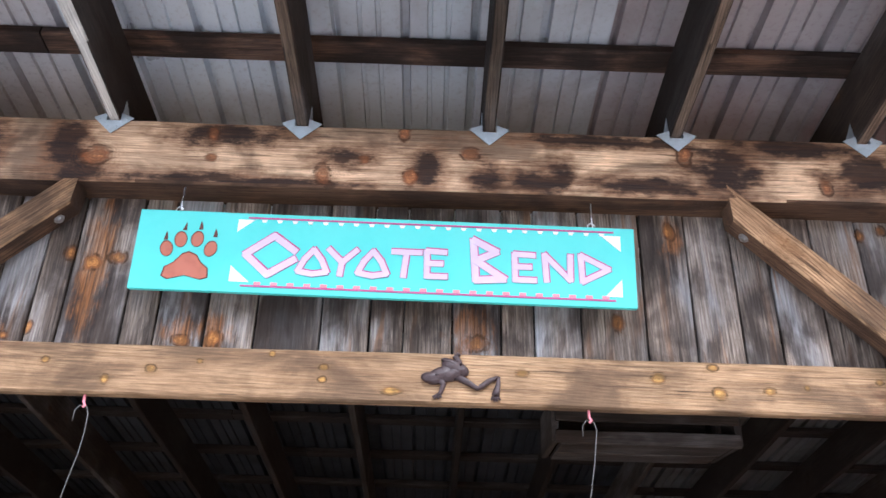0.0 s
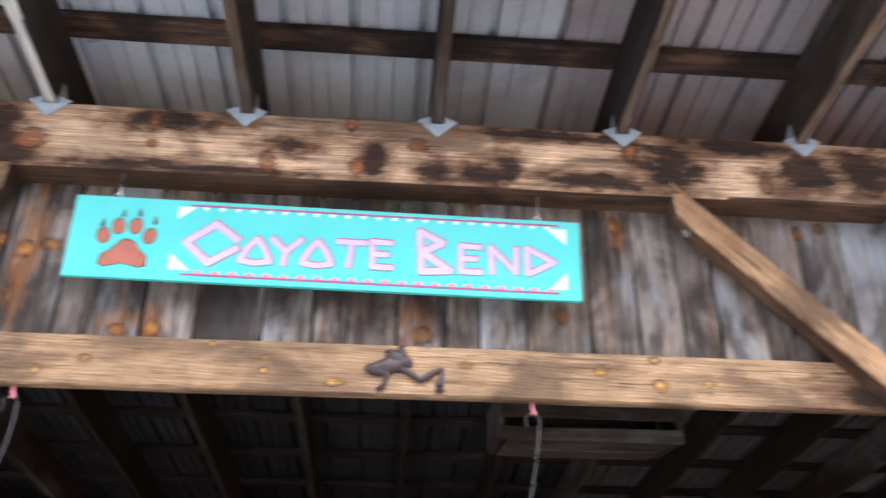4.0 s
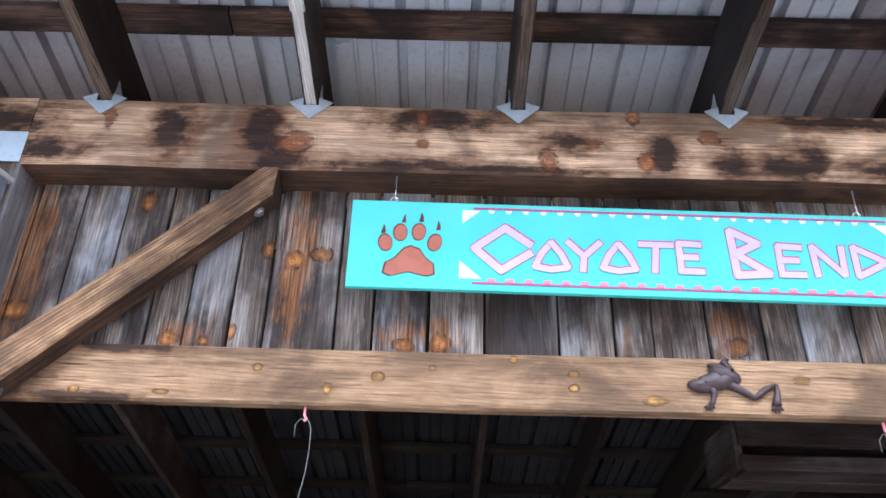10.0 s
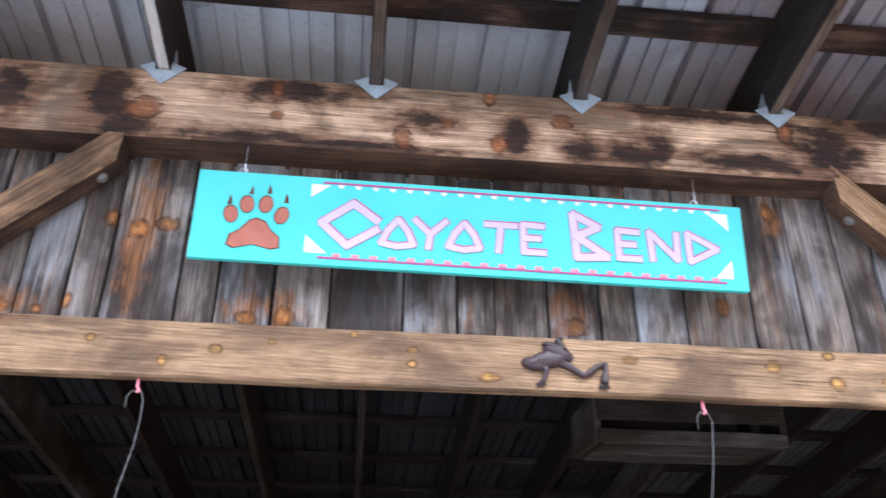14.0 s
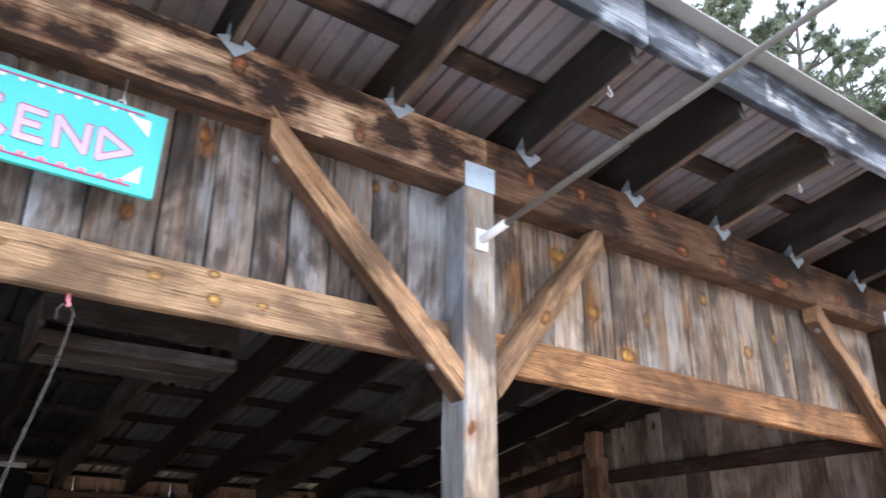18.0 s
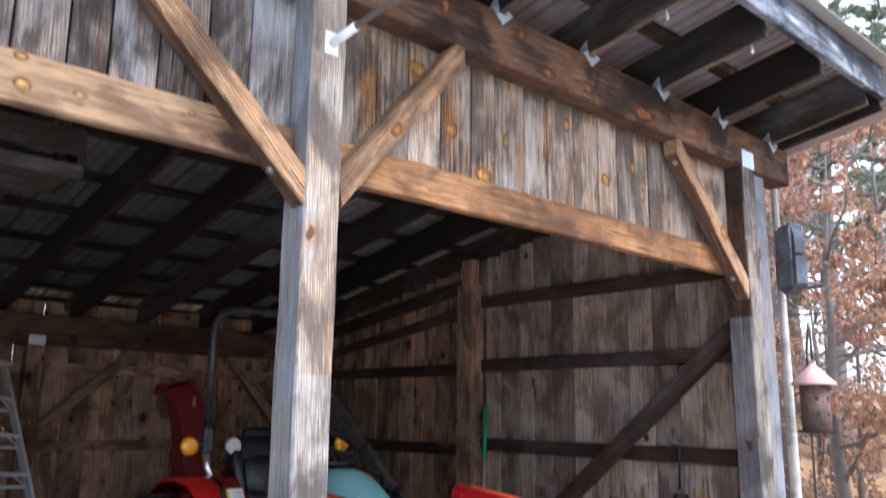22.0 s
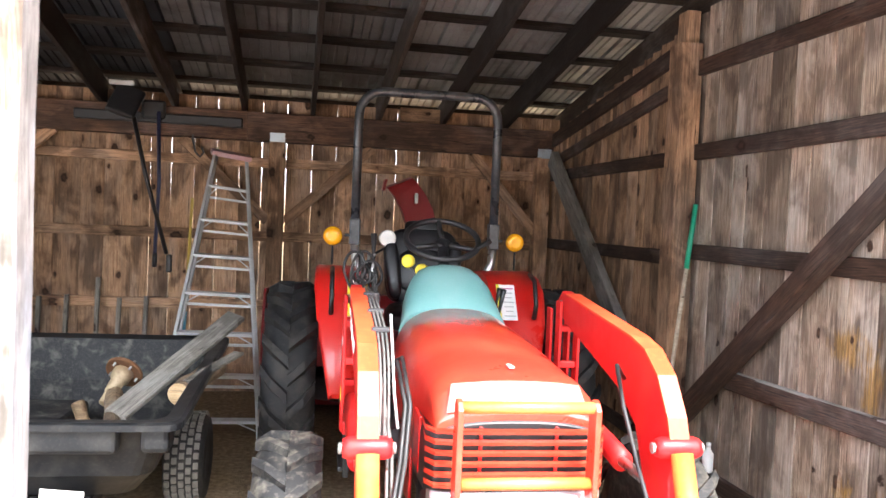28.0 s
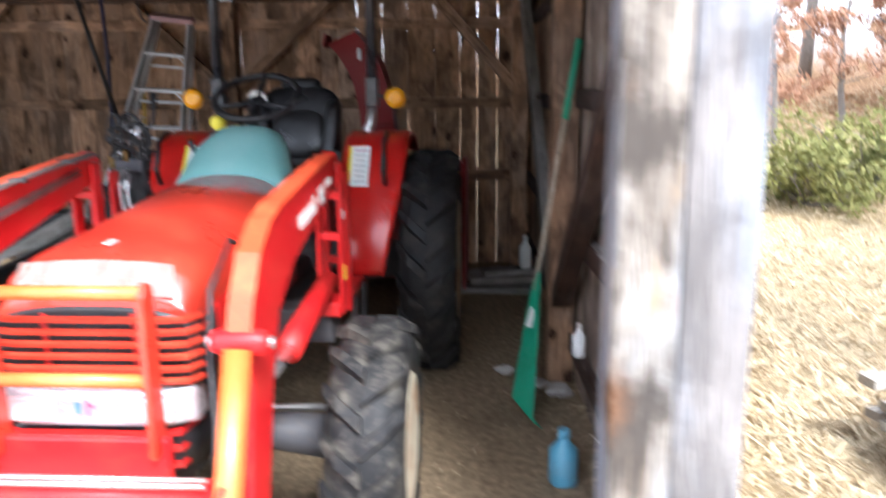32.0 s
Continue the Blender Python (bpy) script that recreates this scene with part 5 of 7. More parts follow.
hood = lofted("hood", [hood_ring(0.446, 0.266, 1.045, 0.98, 0.75), hood_ring(0.456, 0.270, 1.066, 0.96, 0.7), hood_ring(0.505, 0.274, 1.138, 0.92, 0.5), hood_ring(0.520, 0.276, 1.150, 0.90, 0.45), hood_ring(0.60, 0.280, 1.176, 0.86, 0.45), hood_ring(0.70, 0.284, 1.188, 0.80, 0.48),
                       hood_ring(1.0, 0.29, 1.214, 0.78, 0.5), hood_ring(1.4, 0.292, 1.240, 0.78, 0.52), hood_ring(1.70, 0.285, 1.254, 0.80, 0.55), hood_ring(1.735, 0.27, 1.240, 0.82, 0.55)], HOODRED, tractor, "glossy red hood, tinged orange for strong light")
# the slanted front face of the hood, its sky reflection painted pale pink
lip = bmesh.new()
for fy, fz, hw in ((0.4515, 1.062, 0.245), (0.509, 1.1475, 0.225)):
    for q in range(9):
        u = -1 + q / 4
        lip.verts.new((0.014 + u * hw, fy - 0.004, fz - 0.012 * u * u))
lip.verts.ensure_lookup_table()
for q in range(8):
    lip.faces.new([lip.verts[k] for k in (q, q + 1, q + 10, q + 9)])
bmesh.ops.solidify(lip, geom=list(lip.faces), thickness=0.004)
part("hood_lip", lip, LIPSHEEN, hood, "slanted hood front, sky reflection put into its pale colour", smooth=True)
part("hood_emblem", boxes((0.015, 0.60, 1.180, 0.02, 0.06, 0.008, 0.003)), LIGHTGREY, hood, "small silver emblem")
grille = lofted("grille_shell", [hood_ring(0.43, 0.275, 1.02, 0.80, 0.35), hood_ring(0.47, 0.30, 1.035, 0.79, 0.35), hood_ring(0.75, 0.305, 1.03, 0.77, 0.35), hood_ring(0.90, 0.29, 0.99, 0.78, 0.35)], BLACK, tractor, "black grille recess")
for i in range(6):
    z = 0.818 + i * 0.036
    pts = [(-0.296, 0.60, z), (-0.300, 0.47, z), (-0.275, 0.422, z), (-0.2, 0.408, z), (0.2, 0.408, z), (0.275, 0.422, z), (0.300, 0.47, z), (0.296, 0.60, z)]
    ring = []
    for x, y, zz in [(p[0] * 1.035, p[1], p[2]) for p in pts]:
        ring.append([(x, y, zz - 0.009), (x, y - 0.012 if abs(x) < 0.31 else y, zz - 0.007), (x, y - 0.016 if abs(x) < 0.31 else y, zz + 0.004), (x, y, zz + 0.009)])
    lofted("grille_slat", [[(p[0] + 0.014, p[1], p[2]) for p in q] for q in ring], SLATRED, grille, smooth=False)
for x in (-0.116, 0.144):
    part("grille_stay", boxes((x, 0.425, 0.91, 0.012, 0.012, 0.2, 0.003)), RED, grille)
for sx in (-1, 1):
    part("grille_cheek", boxes((sx * 0.312 + 0.014, 0.66, 0.90, 0.01, 0.14, 0.2, 0.004)), RED, grille)
    part("side_shield", boxes((sx * 0.27, 1.30, 0.66, 0.015, 0.5, 0.30, 0.006)), BODYRED, tractor)
head = part("headlight_panel", extruded([(-0.285, 0.0), (-0.20, -0.055), (0.20, -0.055), (0.285, 0.0), (0.285, 0.09), (-0.285, 0.09)], 0.105, "z", 0.008), CHROME, tractor, "silver headlight panel", m=pose(0.014, 0.435, 0.742) @ Matrix.Diagonal((1.03, 1, 1, 1)))
for x in (-0.156, 0.184):
    part("headlight", boxes((x, 0.378, 0.742, 0.14, 0.02, 0.075, 0.008)), LENS, tractor, "clear rectangular headlight")
part("logo_shape", boxes((-0.018, 0.3775, 0.745, 0.022, 0.003, 0.036, 0.002)), BLUE, tractor, "blue logo shape")
part("logo_shape", boxes((0.012, 0.3775, 0.745, 0.008, 0.003, 0.044, 0.001), (0.022, 0.377, 0.752, 0.016, 0.003, 0.009, 0.001)), MAUVE, tractor, "dark red logo shape")
lower = lofted("lower_grille", [hood_ring(0.42, 0.235, 0.685, 0.54, 0.35), hood_ring(0.50, 0.26, 0.69, 0.52, 0.35), hood_ring(0.85, 0.26, 0.69, 0.52, 0.35)], BLACK, tractor)
for z in (0.56, 0.61, 0.66):
    lofted("grille_slat", [[(x, y, z - 0.010), (x, y - 0.014, z - 0.008), (x, y - 0.016, z + 0.006), (x, y, z + 0.010)] for x, y in ((-0.28, 0.55), (-0.262, 0.43), (-0.20, 0.40), (0.20, 0.40), (0.262, 0.43), (0.28, 0.55))], RED, lower, smooth=False)
part("engine", boxes((0, 1.15, 0.70, 0.36, 1.1, 0.24, 0.02), (0, 1.1, 0.50, 0.30, 1.3, 0.24, 0.02), (-0.17, 1.25, 0.62, 0.12, 0.35, 0.2, 0.03), (0.18, 1.0, 0.60, 0.1, 0.3, 0.18, 0.03), (0.0, 2.1, 0.55, 0.34, 0.9, 0.34, 0.03)), IRON, tractor, "dark oily engine and gearbox")
part("front_frame", boxes((-0.2, 0.75, 0.50, 0.05, 0.9, 0.14, 0.008), (0.2, 0.75, 0.50, 0.05, 0.9, 0.14, 0.008), (0, 0.36, 0.50, 0.44, 0.06, 0.14, 0.008)), IRON, tractor)
bar("front_axle", [(-0.66, 0.88, 0.43), (-0.3, 0.88, 0.46), (0, 0.88, 0.45), (0.3, 0.88, 0.46), (0.66, 0.88, 0.43)], 0.07, IRON, tractor, radii=(0.085, 0.06, 0.08, 0.06, 0.085))
bar("steering_rod", [(-0.6, 1.05, 0.47), (0, 1.02, 0.47), (0.6, 1.05, 0.47)], 0.014, STEEL, tractor, n=8)
bar("rear_axle", [(-0.68, 2.85, 0.63), (-0.25, 2.85, 0.63), (0.25, 2.85, 0.63), (0.68, 2.85, 0.63)], 0.1, IRON, tractor, radii=(0.1, 0.15, 0.15, 0.1))

# cowl, wheel, seat
lofted("cowl", [hood_ring(1.735, 0.268, 1.252, 0.95, 0.5), hood_ring(1.80, 0.262, 1.315, 0.95, 0.5), hood_ring(1.92, 0.245, 1.415, 0.95, 0.5), hood_ring(2.02, 0.215, 1.448, 0.98, 0.45), hood_ring(2.12, 0.185, 1.442, 1.02, 0.4)], TEAL, tractor, "faded teal plastic cowl")
part("instrument_panel", boxes((0, 2.13, 1.30, 0.30, 0.03, 0.22, 0.02)), BLACK, tractor, "black instrument panel")
bar("steering_column", [(0, 2.10, 1.36), (0, 2.23, 1.55)], 0.03, BLACK, tractor)
ring = []
for i in range(32):
    w = 2 * math.pi * i / 32
    ring.append(Vector((0.205 * math.cos(w), 0.205 * math.sin(w) * 0.86, 0.205 * math.sin(w) * 0.5)) + Vector((0, 2.25, 1.575)))
wheel = bar("steering_wheel", ring, 0.0165, BLACK, tractor, closed=True)
for a in (90, 210, 330):
    w = radians(a)
    e = Vector((0.2 * math.cos(w), 0.2 * math.sin(w) * 0.86, 0.2 * math.sin(w) * 0.5)) + Vector((0, 2.25, 1.575))
    bar("spoke", [(0, 2.235, 1.548), e], 0.014, BLACK, wheel)
turned("hub_cap", [(0.0, 0.045), (0.02, 0.04), (0.026, 0.02)], BLACK, wheel, "z", 20, m=pose(0, 2.235, 1.545, 30, 0, 0))


def padded(w, d, h, e=0.55):
    """A plump upholstered pad: a rounded box swollen like a superellipsoid."""
    bm = bmesh.new()
    bmesh.ops.create_uvsphere(bm, u_segments=28, v_segments=16, radius=1.0)
    for v in bm.verts:
        v.co = Vector([math.copysign(abs(c) ** e, c) * k / 2 for c, k in zip(v.co, (w, d, h))])
    return bm


part("seat", padded(0.50, 0.48, 0.15), VINYL, tractor, "black vinyl seat", m=pose(0, 2.86, 1.06, 4, 0, 0), smooth=True)
backrest = part("backrest", padded(0.50, 0.15, 0.52, 0.5), VINYL, tractor, "plump black vinyl backrest", m=pose(0, 3.15, 1.36, -14, 0, 0), smooth=True)
part("lumbar_pad", padded(0.34, 0.10, 0.30, 0.6), VINYL, backrest, m=pose(0, -0.05, -0.04), smooth=True)
for sx in (-1, 1):
    part("side_bolster", padded(0.10, 0.13, 0.40, 0.6), VINYL, backrest, m=pose(sx * 0.20, -0.055, -0.03, 0, sx * 6, 0), smooth=True)
part("headrest", padded(0.24, 0.08, 0.10), VINYL, tractor, m=pose(0, 3.21, 1.62, -14, 0, 0), smooth=True)
part("floor_plate", boxes((0, 2.25, 0.62, 0.92, 0.62, 0.03, 0.008)), IRON, tractor)
for sx in (-1, 1):
    part("step_edge", boxes((sx * 0.42, 2.12, 0.64, 0.16, 0.40, 0.035, 0.01)), RED, tractor, "red step edge")
    part("step_ladder", boxes((sx * 0.5, 2.0, 0.48, 0.03, 0.06, 0.32, 0.006), (sx * 0.5, 2.28, 0.48, 0.03, 0.06, 0.32, 0.006), (sx * 0.51, 2.14, 0.36, 0.06, 0.3, 0.025, 0.006)), BLACK, tractor)
    # fender: curved top sheet, inner wall and front face
    prof = [(2.30, 0.68), (2.36, 0.86), (2.47, 1.10), (2.60, 1.27), (2.74, 1.345), (2.95, 1.365), (3.20, 1.34), (3.38, 1.24)]
    rings = []
    for y, z in prof:
        wd = 0.70 if z > 1.2 else 0.60 + (z - 0.68) * 0.19
        rings.append([(sx * 0.36, y, z), (sx * (wd - 0.02), y, z + 0.004), (sx * wd, y, z - 0.012), (sx * wd, y + 0.01, z - 0.03), (sx * (wd - 0.02), y + 0.015, z - 0.022), (sx * 0.36, y + 0.015, z - 0.022)])
    fender = lofted("fender", rings, BODYRED, tractor, "glossy red fender", smooth=True)
    wall = [(y, z - 0.012) for y, z in prof] + [(3.40, 0.7), (2.5, 0.62)]
    bm = extruded(wall, 0.016, "x")
    part("fender_wall", bm, BODYRED, fender, m=pose(sx * 0.372, 0, 0))
    lab = pose(sx * 0.45, 2.527, 1.205, -37, 0, 0)
    part("warning_label", boxes((0, 0, 0, 0.115, 0.003, 0.25, 0.001)), WHITE, fender, "white warning label with small bars", m=lab)
    part("label_strip", boxes((-0.048, -0.0025, 0, 0.017, 0.003, 0.245, 0.0005)), YELLOW, fender, "yellow label edge", m=lab)
    for k in range(7):
        part("label_bar", boxes((0.012, -0.0025, 0.095 - k * 0.032, 0.07 - 0.012 * (k % 3), 0.002, 0.006)), LIGHTGREY if k else MAUVE, fender, m=lab)
    bar("grab_rail", [(sx * 0.60, 2.44, 1.12), (sx * 0.60, 2.40, 1.2), (sx * 0.60, 2.46, 1.34), (sx * 0.60, 2.58, 1.375)], 0.014, BLACK, fender)

# roll bar
for sx in (-1, 1):
    bar("roll_bar_foot", [(sx * 0.34, 2.98, 1.10), (sx * 0.36, 2.99, 1.24), (sx * 0.45, 3.03, 1.40), (sx * 0.46, 3.05, 1.52)], 0.028, STEEL, tractor, "bare silver roll bar foot", n=8)
    part("roll_bar_hinge", boxes((sx * 0.46, 3.05, 1.585, 0.07, 0.075, 0.17, 0.008), (sx * 0.50, 3.05, 1.56, 0.05, 0.02, 0.02, 0.004)), GREYPAINT, tractor)
arch = [(-0.46, 3.05, 1.62), (-0.46, 3.05, 2.32)] + [(-0.46 + 0.16 - 0.16 * math.cos(radians(a)), 3.05, 2.34 + 0.16 * math.sin(radians(a))) for a in range(15, 91, 15)]
arch = arch + [(-x, y, z) for x, y, z in arch[::-1]]
bar("roll_bar", arch, 0.030, GREYPAINT, tractor, "glossy black roll bar hoop", n=12)
for sx in (-1, 1):
    lamp = turned("signal_lamp", [(-0.028, 0.03), (-0.02, 0.055), (0.0, 0.062), (0.02, 0.055), (0.03, 0.035)], AMBER, tractor, "y", 24, "round amber signal lamp", m=pose(sx * 0.60, 3.0, 1.553))
    bar("lamp_stem", [(sx * 0.60, 3.0, 1.49), (sx * 0.60, 3.0, 1.37)], 0.007, BLACK, tractor, n=8)
turned("work_lamp", [(-0.03, 0.05), (-0.022, 0.058), (0.01, 0.058), (0.05, 0.03)], LENS, tractor, "y", 24, "round white work lamp", m=pose(-0.24, 3.11, 1.546))
bar("lamp_stem", [(-0.24, 3.12, 1.49), (-0.36, 3.06, 1.42)], 0.008, BLACK, tractor, n=8)
for px, pz, py in ((-0.19, 1.45, 2.22), (-0.11, 1.40, 2.24)):
    turned("ear_muff", [(-0.022, 0.024), (-0.015, 0.036), (0.015, 0.036), (0.022, 0.02)], YELLOW, tractor, "x", 18, "yellow ear defender cup", m=pose(px, py, pz, 0, 0, 70))
for pts in ([(0.33, 2.45, 1.0), (0.36, 2.40, 1.22), (0.37, 2.38, 1.30)], [(0.29, 2.15, 1.0), (0.31, 2.1, 1.2), (0.32, 2.06, 1.32)], [(-0.33, 2.4, 1.0), (-0.35, 2.35, 1.25), (-0.37, 2.3, 1.36)], [(0.12, 2.16, 1.5), (0.26, 2.18, 1.58)]):
    bar("control_lever", pts, 0.009, BLACK, tractor, n=8, radii=[0.008] * (len(pts) - 1) + [0.016])


def tyre_wheel(parent, x, y, r, w, rim_r, lugs, sx, name):
    """A bar-tread tyre with staggered lugs, a dished rim and a hub."""
    hub = thing_part(name, parent, pose(x, y, r - 0.015))
    prof = [(-w / 2 + 0.015, rim_r), (-w / 2, rim_r + 0.03), (-w / 2, r * 0.80), (-w / 2 + 0.03, r * 0.90), (-w * 0.2, r * 0.935), (w * 0.2, r * 0.935), (w / 2 - 0.03, r * 0.90), (w / 2, r * 0.80), (w / 2, rim_r + 0.03), (w / 2 - 0.015, rim_r)]
    rubber = MUDRUBBER if name == "front_wheel" else RUBBER
    ty = turned("tyre", prof, rubber, hub, "x", 48)
    bm = bmesh.new()
    for k in range(lugs):
        for side in (-1, 1):
            a0 = 2 * math.pi * (k + (0.5 if side > 0 else 0)) / lugs
            verts = []
            for (u, da, hi) in ((0.0, 0.16, 0.0), (0.30, 0.07, 0.0), (0.50, -0.02, 0.35)):
                for dd in (-0.058, 0.058):
                    for lift in (0, 1):
                        rr = (r * 0.925 if lift == 0 else r * (1.0 - 0.055 * hi)) - (0.06 * r if u > 0.45 else 0.0) * (1 if lift == 0 else 0.8)
                        a = a0 + da * 1.5 * (0.6 / r) ** 0.3 + dd * (0.62 / r) ** 0.5 * (0.75 if lift else 1.1)
                        verts.append(bm.verts.new((side * u * w * 1.02, rr * math.cos(a), rr * math.sin(a))))
            for i in range(2):
                q = i * 4
                p = verts[q:q + 8]
                for g in ((1, 3, 7, 5), (0, 4, 6, 2), (0, 1, 5, 4), (2, 6, 7, 3)):
                    bm.faces.new([p[j] for j in g])
            bm.faces.new([verts[j] for j in (0, 2, 3, 1)])
            bm.faces.new([verts[j] for j in (8, 9, 11, 10)])
    part("tread", bm, rubber, ty)
    d = sx * w / 2
    rim_prof = [(d * 0.94, rim_r + 0.004), (d * 0.98, rim_r + 0.012), (d * 0.86, rim_r - 0.015), (d * 0.5, rim_r - 0.03), (d * 0.25, rim_r * 0.7), (d * 0.3, rim_r * 0.35), (d * 0.5, rim_r * 0.30), (d * 0.52, 0.0)]
    rim = turned("rim", rim_prof, RIM, hub, "x", 36, "cream painted steel rim with rust")
    turned("rim_lip", [(d * 0.95, rim_r - 0.022), (d * 1.0, rim_r - 0.006), (d * 1.0, rim_r + 0.012), (d * 0.94, rim_r + 0.018)], RIMRUST, rim, "x", 36, "rust-stained rim lip")
    for k in range(6):
        a = 2 * math.pi * k / 6
        part("wheel_nut", boxes((d * 0.42, rim_r * 0.5 * math.cos(a), rim_r * 0.5 * math.sin(a), 0.03, 0.022, 0.022, 0.004)), BOLT, rim)
    return hub


def thing_part(name, parent, m):
    """A plain axle stub that carries the pieces of a wheel."""
    bm = bmesh.new()
    v, f = lathe([(-0.06, 0.05), (0.06, 0.05)], "x", 12)
    vs = [bm.verts.new(p) for p in v]
    for g in f:
        bm.faces.new([vs[i] for i in g])
    return part(name, bm, IRON, parent, m=m)


for sx in (-1, 1):
    tyre_wheel(tractor, sx * 0.825, 2.85, 0.64, 0.30, 0.33, 20, sx, "rear_wheel")
    tyre_wheel(tractor, sx * 0.755, 0.92, 0.43, 0.25, 0.215, 16, sx, "front_wheel")

def smoothed(pts, rounds=2):
    """Cuts the corners of a line of points."""
    pts = [Vector(p) for p in pts]
    for _ in range(rounds):
        out = [pts[0]]
        for a, b in zip(pts, pts[1:]):
            out += [a.lerp(b, 0.25), a.lerp(b, 0.75)]
        pts = out + [pts[-1]]
    return pts


# loader frame
for sx in (-1, 1):
    ax = sx * 0.50
    arm_out = [(1.56, 1.33), (1.50, 1.375), (1.42, 1.36), (0.62, 1.285), (0.50, 1.26), (0.38, 1.19), (0.285, 1.07), (0.235, 0.95), (0.27, 0.88), (0.22, 0.60), (0.14, 0.28), (0.30, 0.26), (0.40, 0.60), (0.47, 0.82), (0.56, 0.98), (0.75, 1.08), (1.45, 1.235), (1.54, 1.27)]
    arm = part("loader_arm", extruded(arm_out, 0.052, "x", 0.006), ARMRED, tractor, "red loader arm", m=pose(ax, 0, 0))
    cap = [(1.42, 1.362), (0.62, 1.287), (0.50, 1.262), (0.38, 1.192), (0.285, 1.072), (0.237, 0.952)]
    # the strip's bright-lit orange is put into its red paint
    lofted("arm_top_strip", [[(-0.033, y, z), (0.033, y, z), (0.033, y - 0.006, z + 0.008), (-0.033, y - 0.006, z + 0.008)] for y, z in cap], STRIPGLARE, arm, "top strip, the orange of strong light put into its red", smooth=False)
    turned("elbow_pin", [(-0.075, 0.02), (-0.075, 0.028), (-0.055, 0.036), (0.055, 0.036), (0.075, 0.028), (0.075, 0.02)], ARMRED, arm, "x", 18, m=pose(0, 0.27, 0.985))
    for e in (-1, 1):
        turned("pin_cap", [(0.0, 0.018), (0.012, 0.018), (0.014, 0.01)], BOLT, arm, "x", 14, m=pose(e * 0.075, 0.27, 0.985) @ Matrix.Diagonal((e, 1, 1, 1)))
    turned("pivot_pin", [(-0.05, 0.02), (0.05, 0.02)], BOLT, arm, "x", 14, m=pose(0, 1.495, 1.31))
    # tilt cylinder down to the bucket
    bar("tilt_cylinder", [(ax, 0.235, 0.975), (ax, 0.09, 0.62), (ax, 0.02, 0.45)], 0.036, ORANGE, tractor, "faded orange hydraulic cylinder", n=16)
    bar("cylinder_rod", [(ax, 0.02, 0.45), (ax, -0.07, 0.22)], 0.018, STEEL, tractor, n=12)
    # lift cylinder
    bar("lift_cylinder", [(ax, 1.40, 0.86), (ax, 0.90, 0.82), (ax, 0.72, 0.80)], 0.042, ARMRED, tractor, "red hydraulic lift cylinder", n=16)
    bar("cylinder_rod", [(ax, 0.72, 0.80), (ax, 0.44, 0.80)], 0.02, STEEL, tractor, n=12)
    # mast with two plates and rungs
    mast = part("mast", boxes((ax - 0.045, 1.47, 1.02, 0.014, 0.07, 0.62, 0.004), (ax + 0.045, 1.47, 1.02, 0.014, 0.07, 0.62, 0.004), (ax, 1.47, 1.03, 0.085, 0.04, 0.03, 0.004), (ax, 1.47, 0.74, 0.09, 0.16, 0.06, 0.008), (ax, 1.47, 1.20, 0.085, 0.04, 0.03, 0.004)), ARMRED, tractor)
    part("mast", boxes((ax - 0.045, 1.62, 0.98, 0.014, 0.07, 0.60, 0.004), (ax + 0.045, 1.62, 0.98, 0.014, 0.07, 0.60, 0.004), (ax, 1.62, 0.90, 0.085, 0.04, 0.03, 0.004)), ARMRED, tractor)
    part("mast_bracket", boxes((sx * 0.36, 1.5, 0.66, 0.30, 0.16, 0.14, 0.01)), IRON, tractor)
    # hoses and steel lines along the arm
    for q in range(3 if sx < 0 else 0):
        o = 0.014 * q
        bar("hydraulic_line", smoothed([(ax - sx * (0.036 + o), 1.46, 1.372 - 0.004 * q), (ax - sx * (0.040 + o), 1.1, 1.345), (ax - sx * (0.042 + o), 0.66, 1.303), (ax - sx * (0.042 + o), 0.46, 1.245), (ax - sx * (0.042 + o), 0.36, 1.12 - 0.03 * q), (ax - sx * (0.040 + o), 0.33, 0.98 - 0.04 * q)]), 0.0045, LINE, tractor, n=7)
    for y, z in ((1.25, 1.356), (0.92, 1.326), (0.62, 1.298)) if sx < 0 else ():
        part("line_clamp", boxes((0, 0, 0, 0.062, 0.03, 0.016, 0.004)), IRON, tractor, m=pose(ax - sx * 0.052, y, z, 5, 0, 0))
    for o in (0.018, 0.034) if sx < 0 else (0.018,):
        if sx < 0:
            bar("hydraulic_line", [(ax - sx * 0.04, 1.35, 1.28 + o), (ax - sx * 0.045, 0.75, 1.19 + o), (ax - sx * 0.05, 0.50, 1.12 + o), (ax - sx * (0.05 + o), 0.36, 0.95), (ax - sx * (0.05 + o), 0.27, 0.72), (ax - sx * (0.05 + o), 0.2, 0.6)], 0.006, LINE, tractor, n=8)
        bar("hydraulic_hose", [(ax - sx * 0.05, 0.62, 1.12 + o), (ax - sx * (0.09 + o), 0.55, 1.18 + o), (ax - sx * (0.11 + o), 0.42, 1.08), (ax - sx * (0.09 + o), 0.33, 0.92), (ax - sx * (0.06 + o), 0.26, 0.76), (ax - sx * 0.05, 0.16, 0.66), (ax - sx * (0.02 + o), 0.10, 0.60), (ax, 0.06, 0.68)], 0.008, HOSE, tractor, n=8)
    # brand and model marks as plain bars on the outer face
    slant = pose(sx * 0.0285, 0.965, 1.205, 5, 0, 0)
    for k in range(7):
        part("decal_bar", boxes((0, 0.118 - 0.0385 * k, 0.006 if k == 0 else 0.0, 0.003, 0.026, 0.058 if k == 0 else 0.042, 0.001)), WHITE, arm, "white decal bar", m=slant)
